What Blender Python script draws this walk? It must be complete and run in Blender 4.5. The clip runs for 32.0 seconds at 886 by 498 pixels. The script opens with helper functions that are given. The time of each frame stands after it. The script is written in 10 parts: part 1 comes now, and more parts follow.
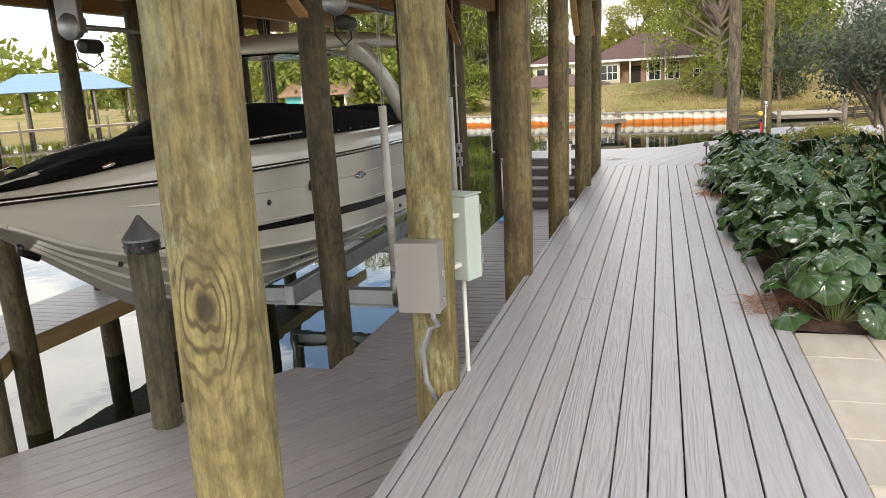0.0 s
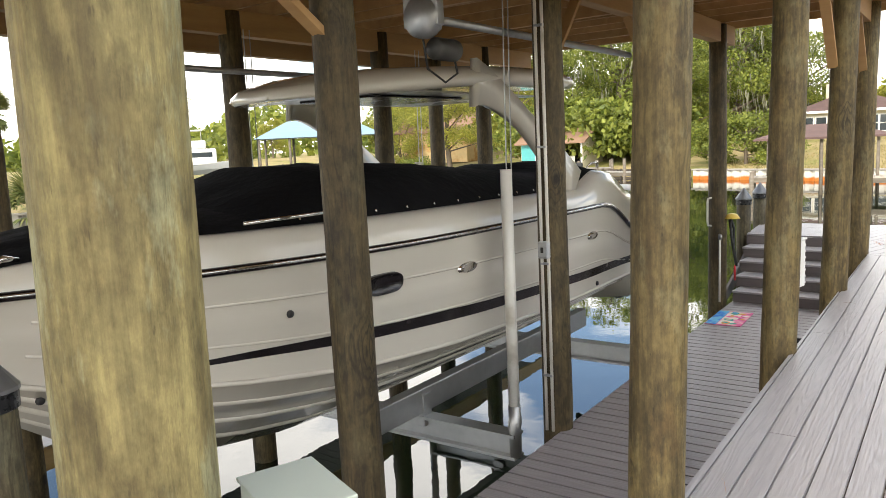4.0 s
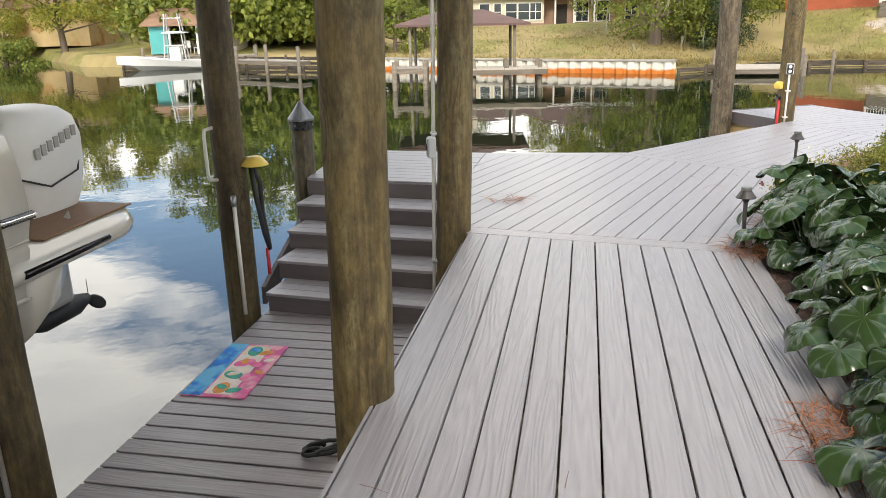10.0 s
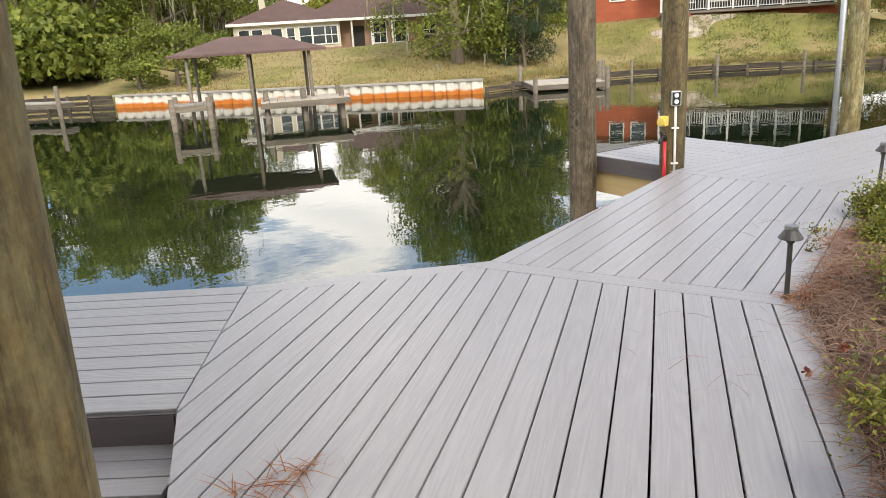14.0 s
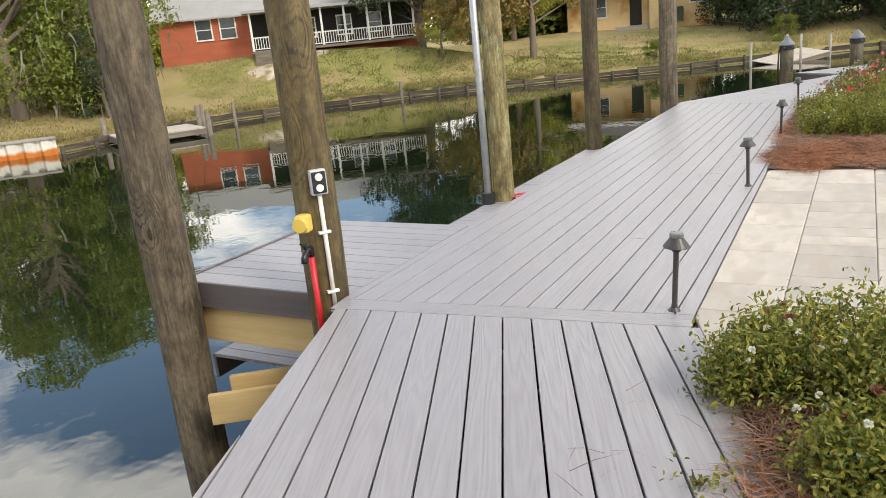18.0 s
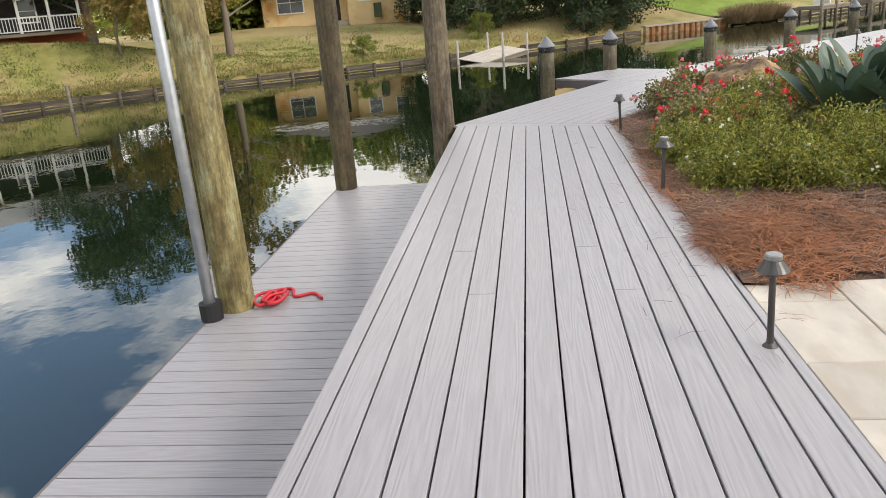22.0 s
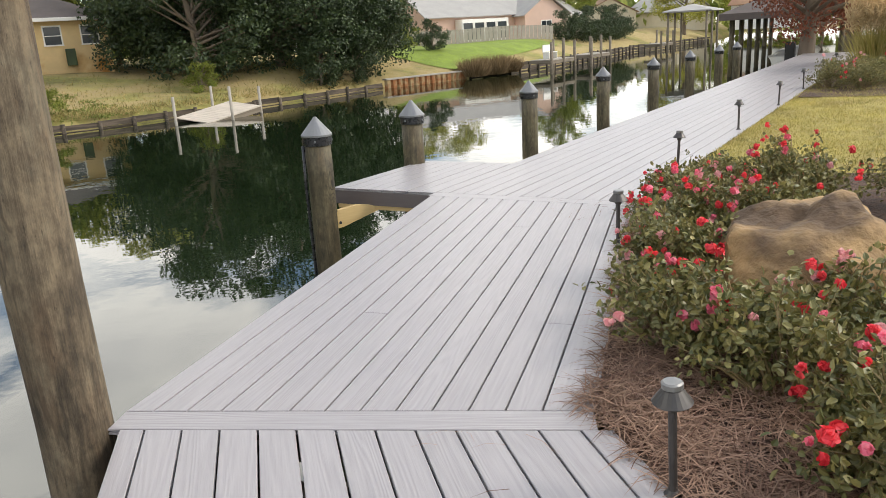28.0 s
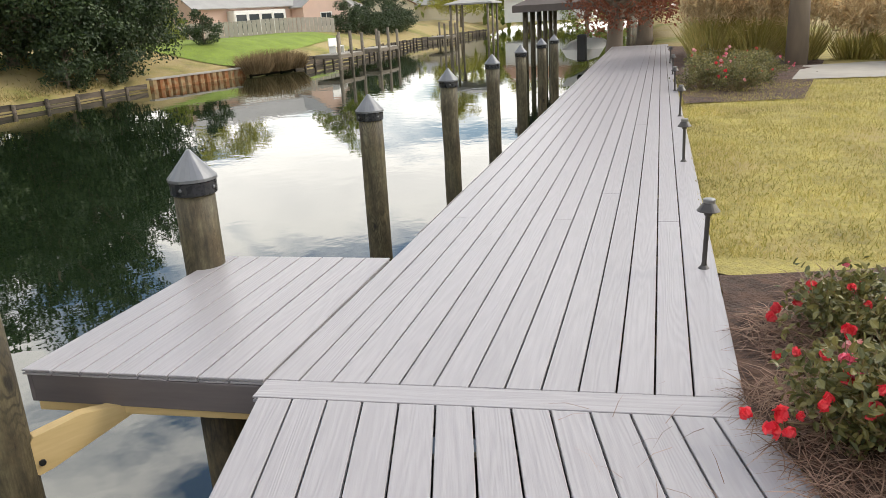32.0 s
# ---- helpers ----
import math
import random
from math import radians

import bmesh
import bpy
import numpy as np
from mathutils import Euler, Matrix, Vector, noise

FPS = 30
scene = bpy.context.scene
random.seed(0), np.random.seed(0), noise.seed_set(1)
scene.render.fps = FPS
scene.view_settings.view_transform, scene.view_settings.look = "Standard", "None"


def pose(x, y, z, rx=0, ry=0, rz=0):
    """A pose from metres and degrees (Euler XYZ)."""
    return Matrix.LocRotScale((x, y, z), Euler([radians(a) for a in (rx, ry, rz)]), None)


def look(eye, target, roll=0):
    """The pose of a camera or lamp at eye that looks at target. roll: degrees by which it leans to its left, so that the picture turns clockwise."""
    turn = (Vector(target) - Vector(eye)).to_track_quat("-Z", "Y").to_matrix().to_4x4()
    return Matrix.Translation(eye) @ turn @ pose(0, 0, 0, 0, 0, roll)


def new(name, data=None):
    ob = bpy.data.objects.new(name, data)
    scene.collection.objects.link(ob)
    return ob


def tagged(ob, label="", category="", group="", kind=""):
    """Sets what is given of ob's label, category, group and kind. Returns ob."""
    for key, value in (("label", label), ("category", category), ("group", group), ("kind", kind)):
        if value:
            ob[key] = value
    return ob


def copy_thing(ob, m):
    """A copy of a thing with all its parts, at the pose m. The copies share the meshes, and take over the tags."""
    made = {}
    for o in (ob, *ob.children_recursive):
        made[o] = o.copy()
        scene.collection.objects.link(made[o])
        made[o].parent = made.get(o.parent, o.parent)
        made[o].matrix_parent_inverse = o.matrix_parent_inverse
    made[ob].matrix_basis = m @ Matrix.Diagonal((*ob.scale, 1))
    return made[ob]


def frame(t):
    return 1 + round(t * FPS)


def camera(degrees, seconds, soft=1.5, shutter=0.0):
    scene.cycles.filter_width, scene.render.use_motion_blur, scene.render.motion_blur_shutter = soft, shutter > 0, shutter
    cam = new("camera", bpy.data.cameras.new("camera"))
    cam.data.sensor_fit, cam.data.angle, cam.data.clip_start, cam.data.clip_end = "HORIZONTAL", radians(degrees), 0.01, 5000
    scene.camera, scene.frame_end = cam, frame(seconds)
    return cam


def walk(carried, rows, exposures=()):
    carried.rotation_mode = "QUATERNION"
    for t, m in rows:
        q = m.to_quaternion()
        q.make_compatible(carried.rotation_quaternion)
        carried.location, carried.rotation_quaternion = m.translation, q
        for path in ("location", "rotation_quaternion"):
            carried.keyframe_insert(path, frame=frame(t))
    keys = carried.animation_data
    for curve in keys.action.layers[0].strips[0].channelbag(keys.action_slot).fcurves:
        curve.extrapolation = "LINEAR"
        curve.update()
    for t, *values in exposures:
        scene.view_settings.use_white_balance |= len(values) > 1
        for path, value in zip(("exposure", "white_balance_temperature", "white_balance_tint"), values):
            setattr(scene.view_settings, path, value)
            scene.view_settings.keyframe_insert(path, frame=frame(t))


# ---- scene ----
cam = camera(61.4, 32.0, soft=0.8)
PATH = [
    (0, (-0.942, -3.845, 1.64), (-0.57, -1.929, 1.206), -3.4),
    (0.5, (-0.728, -3.522, 1.602), (-0.472, -1.594, 1.137), -3.0),
    (1, (-0.549, -3.183, 1.623), (-0.434, -1.242, 1.155), -2.5),
    (1.5, (-0.331, -2.863, 1.616), (-0.448, -0.917, 1.167), -1.9),
    (2, (-0.183, -2.509, 1.592), (-0.383, -0.568, 1.152), -1.7),
    (2.5, (-0.042, -2.145, 1.607), (-0.227, -0.192, 1.219), -3.3),
    (4.5, (0.527, -0.732, 1.651), (0.251, 1.23, 1.378), -2.3),
    (5, (0.67, -0.365, 1.637), (0.43, 1.596, 1.329), -0.8),
    (5.5, (0.918, 0.051, 1.601), (0.816, 2.012, 1.22), -0.3),
    (6, (1.184, 0.447, 1.587), (1.238, 2.391, 1.123), 0.7),
    (6.5, (1.397, 0.893, 1.618), (1.642, 2.824, 1.159), -0.1),
    (7, (1.679, 1.354, 1.552), (2.012, 3.276, 1.111), -1.1),
    (7.5, (1.907, 1.855, 1.506), (2.305, 3.759, 1.042), -1.4),
    (8, (2.145, 2.347, 1.503), (2.614, 4.236, 1.04), -2.8),
    (8.5, (2.368, 2.735, 1.5), (2.847, 4.624, 1.05), -1.7),
    (9, (2.528, 3.149, 1.524), (3.04, 5.014, 1.016), -0.5),
    (9.5, (2.7, 3.587, 1.475), (3.246, 5.427, 0.912), -1.0),
    (10, (2.858, 4.029, 1.471), (3.412, 5.856, 0.874), -1.3),
    (10.5, (2.975, 4.508, 1.496), (3.543, 6.32, 0.868), -1.8),
    (11, (3.172, 4.946, 1.481), (3.765, 6.743, 0.834), -2.3),
    (11.5, (3.359, 5.402, 1.459), (3.981, 7.184, 0.799), -2.8),
    (12, (3.599, 5.828, 1.454), (4.308, 7.587, 0.818), -4.2),
    (12.5, (3.851, 6.212, 1.463), (4.558, 7.953, 0.777), -3.1),
    (13, (4.062, 6.622, 1.494), (4.875, 8.344, 0.886), -2.9),
    (13.5, (4.286, 6.969, 1.477), (5.158, 8.677, 0.908), -4.1),
    (14, (4.504, 7.34, 1.466), (5.493, 8.985, 0.903), -3.6),
    (14.5, (4.737, 7.75, 1.479), (5.928, 9.257, 0.922), -3.5),
    (15, (5.015, 8.067, 1.477), (6.326, 9.478, 0.937), -4.2),
    (15.5, (5.364, 8.406, 1.438), (6.771, 9.725, 0.909), -4.1),
    (17.5, (6.723, 9.5, 1.379), (8.354, 10.525, 0.84), -5.6),
    (18, (7.081, 9.794, 1.391), (8.747, 10.758, 0.847), -5.7),
    (18.5, (7.432, 10.081, 1.429), (9.123, 10.998, 0.879), -6.0),
    (19, (7.806, 10.313, 1.412), (9.519, 11.178, 0.849), -6.1),
    (19.5, (8.197, 10.577, 1.412), (9.930, 11.383, 0.823), -6.2),
    (20, (8.605, 10.778, 1.419), (10.361, 11.507, 0.801), -6.5),
    (20.5, (9.112, 10.969, 1.441), (10.903, 11.592, 0.806), -6.6),
    (21, (9.603, 11.198, 1.446), (11.429, 11.697, 0.803), -6.4),
    (21.5, (10.061, 11.343, 1.432), (11.92, 11.71, 0.794), -5.7),
    (22, (10.565, 11.497, 1.418), (12.45, 11.743, 0.796), -4.7),
    (22.5, (11.091, 11.643, 1.459), (12.991, 11.785, 0.851), -3.9),
    (23, (11.629, 11.692, 1.503), (13.533, 11.763, 0.897), -3.5),
    (23.5, (12.136, 11.805, 1.503), (14.043, 11.824, 0.899), -3.6),
    (24, (12.596, 11.896, 1.5), (14.5, 11.862, 0.889), -3.6),
    (24.5, (13.166, 11.856, 1.482), (15.069, 11.811, 0.869), -3.8),
    (26.5, (15.198, 11.815, 1.474), (17.104, 11.595, 0.909), -4.5),
    (27, (15.692, 11.75, 1.478), (17.593, 11.457, 0.931), -4.1),
    (27.5, (16.194, 11.748, 1.477), (18.081, 11.372, 0.931), -3.7),
    (28, (16.678, 11.694, 1.443), (18.55, 11.256, 0.891), -3.4),
    (28.5, (17.216, 11.641, 1.423), (19.074, 11.162, 0.86), -3.4),
    (29, (17.734, 11.607, 1.465), (19.579, 11.097, 0.885), -3.6),
    (29.5, (18.267, 11.526, 1.452), (20.098, 10.969, 0.874), -3.9),
    (30, (18.777, 11.471, 1.452), (20.587, 10.848, 0.871), -4.1),
    (30.5, (19.28, 11.358, 1.421), (21.058, 10.645, 0.845), -4.2),
    (31, (19.76, 11.228, 1.412), (21.5, 10.427, 0.836), -3.9),
    (31.5, (20.209, 11.093, 1.439), (21.906, 10.215, 0.85), -3.7),
    (32, (20.628, 10.88, 1.433), (22.286, 9.936, 0.833), -3.3),
]
walk(cam, [(t, look(eye, target, roll)) for t, eye, target, roll in PATH],
     [(0, 0.77), (2.5, 0.86), (5, 1.32), (7, 1.08), (9, 0.93), (12, 0.75), (15, 0.65), (20, 0.52), (26, 0.54), (32, 0.52)])

# ---- light ----
sky_world = bpy.data.worlds.new("sky")
scene.world = sky_world
sky_world.use_nodes = True


def build_sky():
    nt = sky_world.node_tree
    nt.nodes.clear()
    out = nt.nodes.new("ShaderNodeOutputWorld")
    back = nt.nodes.new("ShaderNodeBackground")
    sky = nt.nodes.new("ShaderNodeTexSky")
    sky.sky_type, sky.sun_disc = "NISHITA", False
    sky.sun_elevation, sky.sun_rotation = radians(38), radians(SUN_AZ)
    co = nt.nodes.new("ShaderNodeTexCoord")
    # clouds lie on a flat layer: divide the direction by its height
    sep = nt.nodes.new("ShaderNodeSeparateXYZ")
    nt.links.new(co.outputs["Generated"], sep.inputs[0])
    up = nt.nodes.new("ShaderNodeMath")
    up.operation = "MAXIMUM"
    up.inputs[1].default_value = 0.0
    nt.links.new(sep.outputs["Z"], up.inputs[0])
    lift = nt.nodes.new("ShaderNodeMath")
    lift.operation = "ADD"
    lift.inputs[1].default_value = 0.16
    nt.links.new(up.outputs[0], lift.inputs[0])
    flat = nt.nodes.new("ShaderNodeVectorMath")
    flat.operation = "DIVIDE"
    nt.links.new(co.outputs["Generated"], flat.inputs[0])
    nt.links.new(lift.outputs[0], flat.inputs[1])
    big = nt.nodes.new("ShaderNodeTexNoise")
    big.inputs["Scale"].default_value, big.inputs["Detail"].default_value = 1.25, 8
    big.inputs["Roughness"].default_value, big.inputs["Distortion"].default_value = 0.55, 0.35
    nt.links.new(flat.outputs[0], big.inputs["Vector"])
    ramp = nt.nodes.new("ShaderNodeValToRGB")
    ramp.color_ramp.elements[0].position, ramp.color_ramp.elements[1].position = 0.455, 0.575
    low = nt.nodes.new("ShaderNodeMapRange")
    low.inputs[1].default_value, low.inputs[2].default_value, low.inputs[3].default_value, low.inputs[4].default_value = 0.0, 0.36, 0.11, 0.0
    nt.links.new(sep.outputs["Z"], low.inputs[0])
    thick = nt.nodes.new("ShaderNodeMath")
    nt.links.new(big.outputs["Fac"], thick.inputs[0])
    nt.links.new(low.outputs[0], thick.inputs[1])
    nt.links.new(thick.outputs[0], ramp.inputs[0])
    shade = nt.nodes.new("ShaderNodeValToRGB")
    shade.color_ramp.elements[0].position, shade.color_ramp.elements[1].position = 0.5, 0.8
    shade.color_ramp.elements[0].color = (11.5, 11.1, 10.3, 1)
    shade.color_ramp.elements[1].color = (7.4, 7.3, 7.2, 1)
    nt.links.new(big.outputs["Fac"], shade.inputs[0])
    mix = nt.nodes.new("ShaderNodeMix")
    mix.data_type = "RGBA"
    nt.links.new(ramp.outputs[0], mix.inputs[0])
    gain = nt.nodes.new("ShaderNodeVectorMath")
    gain.operation = "SCALE"
    gain.inputs["Scale"].default_value = 0.9
    nt.links.new(sky.outputs[0], gain.inputs[0])
    nt.links.new(gain.outputs[0], mix.inputs[6])
    nt.links.new(shade.outputs[0], mix.inputs[7])
    nt.links.new(mix.outputs[2], back.inputs[0])
    back.inputs[1].default_value = 0.15
    nt.links.new(back.outputs[0], out.inputs[0])


SUN_AZ = 200.0
build_sky()
sun_data = bpy.data.lights.new("sun", "SUN")
sun_data.energy, sun_data.angle, sun_data.color = 1.5, radians(14), (1.0, 0.93, 0.82)
sun = new("sun", sun_data)
sun.matrix_world = look((0, 0, 60), (0 - 60 * math.sin(radians(SUN_AZ)), 0 - 60 * math.cos(radians(SUN_AZ)), 60 - 47))


# ---- materials ----
def material(name, color, rough=0.6, metal=0.0, var=0.12, scale=6.0, stretch=(1, 1, 1), bump=0.1, bump_scale=None, detail=4.0,
             dark=None, dark_at=0.55, dark_scale=None, ior=1.5, rnd=0.0, coat=0.0, bump_dist=0.01, dark_amt=1.0):
    """Base colour varied at two scales in object space, fine relief, and a stain colour with a shape of its own."""
    m = bpy.data.materials.new(name)
    m.use_nodes = True
    nt = m.node_tree
    b = nt.nodes["Principled BSDF"]
    b.inputs["Metallic"].default_value, b.inputs["IOR"].default_value = metal, ior
    b.inputs["Coat Weight"].default_value = coat
    co = nt.nodes.new("ShaderNodeTexCoord")
    mp = nt.nodes.new("ShaderNodeMapping")
    mp.inputs["Scale"].default_value = stretch
    nt.links.new(co.outputs["Object"], mp.inputs[0])
    info = nt.nodes.new("ShaderNodeObjectInfo")
    off = nt.nodes.new("ShaderNodeMath")
    off.operation = "MULTIPLY"
    off.inputs[1].default_value = 37.0
    nt.links.new(info.outputs["Random"], off.inputs[0])
    nt.links.new(off.outputs[0], mp.inputs["Location"])
    n1 = nt.nodes.new("ShaderNodeTexNoise")
    n1.inputs["Scale"].default_value, n1.inputs["Detail"].default_value = scale, detail
    nt.links.new(mp.outputs[0], n1.inputs["Vector"])
    n2 = nt.nodes.new("ShaderNodeTexNoise")
    n2.inputs["Scale"].default_value, n2.inputs["Detail"].default_value = scale * 0.17, 2.0
    nt.links.new(mp.outputs[0], n2.inputs["Vector"])
    add = nt.nodes.new("ShaderNodeMath")
    add.operation = "ADD"
    nt.links.new(n1.outputs["Fac"], add.inputs[0])
    nt.links.new(n2.outputs["Fac"], add.inputs[1])
    r = nt.nodes.new("ShaderNodeMapRange")
    r.inputs[1].default_value, r.inputs[2].default_value = 0.6, 1.4
    r.inputs[3].default_value, r.inputs[4].default_value = 1 - var, 1 + var
    nt.links.new(add.outputs[0], r.inputs[0])
    val = r.outputs[0]
    if rnd:
        rr = nt.nodes.new("ShaderNodeMapRange")
        rr.inputs[3].default_value, rr.inputs[4].default_value = 1 - rnd, 1 + rnd
        nt.links.new(info.outputs["Random"], rr.inputs[0])
        mm = nt.nodes.new("ShaderNodeMath")
        mm.operation = "MULTIPLY"
        nt.links.new(val, mm.inputs[0])
        nt.links.new(rr.outputs[0], mm.inputs[1])
        val = mm.outputs[0]
    sc = nt.nodes.new("ShaderNodeVectorMath")
    sc.operation = "SCALE"
    sc.inputs[0].default_value = color[:3]
    nt.links.new(val, sc.inputs["Scale"])
    col = sc.outputs[0]
    if dark:
        n3 = nt.nodes.new("ShaderNodeTexNoise")
        n3.inputs["Scale"].default_value, n3.inputs["Detail"].default_value = dark_scale or scale * 0.4, 5.0
        nt.links.new(mp.outputs[0], n3.inputs["Vector"])
        r3 = nt.nodes.new("ShaderNodeMapRange")
        r3.inputs[1].default_value, r3.inputs[2].default_value = dark_at - 0.06, dark_at + 0.08
        r3.inputs[4].default_value = dark_amt
        nt.links.new(n3.outputs["Fac"], r3.inputs[0])
        mx = nt.nodes.new("ShaderNodeMix")
        mx.data_type = "RGBA"
        mx.inputs[7].default_value = (*dark[:3], 1)
        nt.links.new(r3.outputs[0], mx.inputs[0])
        nt.links.new(col, mx.inputs[6])
        col = mx.outputs[2]
    nt.links.new(col, b.inputs["Base Color"])
    rg = nt.nodes.new("ShaderNodeMapRange")
    rg.inputs[1].default_value, rg.inputs[2].default_value = 0.3, 0.7
    rg.inputs[3].default_value, rg.inputs[4].default_value = max(0.02, rough - 0.1 * min(1, rough * 3)), min(1, rough + 0.08)
    nt.links.new(n1.outputs["Fac"], rg.inputs[0])
    nt.links.new(rg.outputs[0], b.inputs["Roughness"])
    if bump:
        nb = n1
        if bump_scale:
            nb = nt.nodes.new("ShaderNodeTexNoise")
            nb.inputs["Scale"].default_value, nb.inputs["Detail"].default_value = bump_scale, 4.0
            nt.links.new(mp.outputs[0], nb.inputs["Vector"])
        bp = nt.nodes.new("ShaderNodeBump")
        bp.inputs["Strength"].default_value, bp.inputs["Distance"].default_value = bump, bump_dist
        nt.links.new(nb.outputs["Fac"], bp.inputs["Height"])
        nt.links.new(bp.outputs[0], b.inputs["Normal"])
    return m


def grain_wood(name, light, dark, rough=0.5, rings=26.0, distort=5.0, along=0.12, contrast=0.6, rnd=0.06, bump=0.25, knots=None, axis="X", spread=0.35):
    """Wood with stretched, wandering grain along the local axis; optional knots."""
    m = bpy.data.materials.new(name)
    m.use_nodes = True
    nt = m.node_tree
    b = nt.nodes["Principled BSDF"]
    b.inputs["Roughness"].default_value = rough
    co = nt.nodes.new("ShaderNodeTexCoord")
    info = nt.nodes.new("ShaderNodeObjectInfo")
    off = nt.nodes.new("ShaderNodeMath")
    off.operation = "MULTIPLY"
    off.inputs[1].default_value = 53.0
    nt.links.new(info.outputs["Random"], off.inputs[0])
    mp = nt.nodes.new("ShaderNodeMapping")
    mp.inputs["Scale"].default_value = (along, 1, 1) if axis == "X" else (1, 1, along)
    nt.links.new(co.outputs["Object"], mp.inputs[0])
    nt.links.new(off.outputs[0], mp.inputs["Location"])
    warp = nt.nodes.new("ShaderNodeTexNoise")
    warp.inputs["Scale"].default_value, warp.inputs["Detail"].default_value = distort, 2.0
    nt.links.new(mp.outputs[0], warp.inputs["Vector"])
    mul = nt.nodes.new("ShaderNodeMath")
    mul.operation = "MULTIPLY"
    mul.inputs[1].default_value = rings
    nt.links.new(warp.outputs["Fac"], mul.inputs[0])
    sn = nt.nodes.new("ShaderNodeMath")
    sn.operation = "SINE"
    nt.links.new(mul.outputs[0], sn.inputs[0])
    fine = nt.nodes.new("ShaderNodeTexNoise")
    fine.inputs["Scale"].default_value, fine.inputs["Detail"].default_value = 70.0, 4.0
    nt.links.new(mp.outputs[0], fine.inputs["Vector"])
    fm = nt.nodes.new("ShaderNodeMath")
    fm.operation = "MULTIPLY_ADD"
    fm.inputs[1].default_value = spread
    nt.links.new(sn.outputs[0], fm.inputs[0])
    nt.links.new(fine.outputs["Fac"], fm.inputs[2])
    r = nt.nodes.new("ShaderNodeMapRange")
    r.inputs[1].default_value, r.inputs[2].default_value = 0.5 - contrast, 0.5 + contrast
    nt.links.new(fm.outputs[0], r.inputs[0])
    mx = nt.nodes.new("ShaderNodeMix")
    mx.data_type = "RGBA"
    mx.inputs[6].default_value, mx.inputs[7].default_value = (*dark, 1), (*light, 1)
    nt.links.new(r.outputs[0], mx.inputs[0])
    col = mx.outputs[2]
    if knots:
        mk = nt.nodes.new("ShaderNodeMapping")
        mk.inputs["Scale"].default_value = (0.8, 2.2, 2.2) if axis == "X" else (2.2, 2.2, 1.5)
        nt.links.new(co.outputs["Object"], mk.inputs[0])
        nt.links.new(off.outputs[0], mk.inputs["Location"])
        vo = nt.nodes.new("ShaderNodeTexVoronoi")
        vo.inputs["Scale"].default_value = 1.3
        nt.links.new(mk.outputs[0], vo.inputs["Vector"])
        rk = nt.nodes.new("ShaderNodeMapRange")
        rk.inputs[1].default_value, rk.inputs[2].default_value, rk.inputs[3].default_value, rk.inputs[4].default_value = 0.05, 0.13, 1.0, 0.0
        nt.links.new(vo.outputs["Distance"], rk.inputs[0])
        mn = nt.nodes.new("ShaderNodeMix")
        mn.data_type = "RGBA"
        mn.inputs[7].default_value = (*knots, 1)
        nt.links.new(rk.outputs[0], mn.inputs[0])
        nt.links.new(col, mn.inputs[6])
        col = mn.outputs[2]
    if rnd:
        rr = nt.nodes.new("ShaderNodeMapRange")
        rr.inputs[3].default_value, rr.inputs[4].default_value = 1 - rnd, 1 + rnd
        nt.links.new(info.outputs["Random"], rr.inputs[0])
        sc = nt.nodes.new("ShaderNodeVectorMath")
        sc.operation = "SCALE"
        nt.links.new(col, sc.inputs[0])
        nt.links.new(rr.outputs[0], sc.inputs["Scale"])
        col = sc.outputs[0]
    nt.links.new(col, b.inputs["Base Color"])
    bp = nt.nodes.new("ShaderNodeBump")
    bp.inputs["Strength"].default_value, bp.inputs["Distance"].default_value = bump, 0.004
    nt.links.new(fm.outputs[0], bp.inputs["Height"])
    nt.links.new(bp.outputs[0], b.inputs["Normal"])
    return m


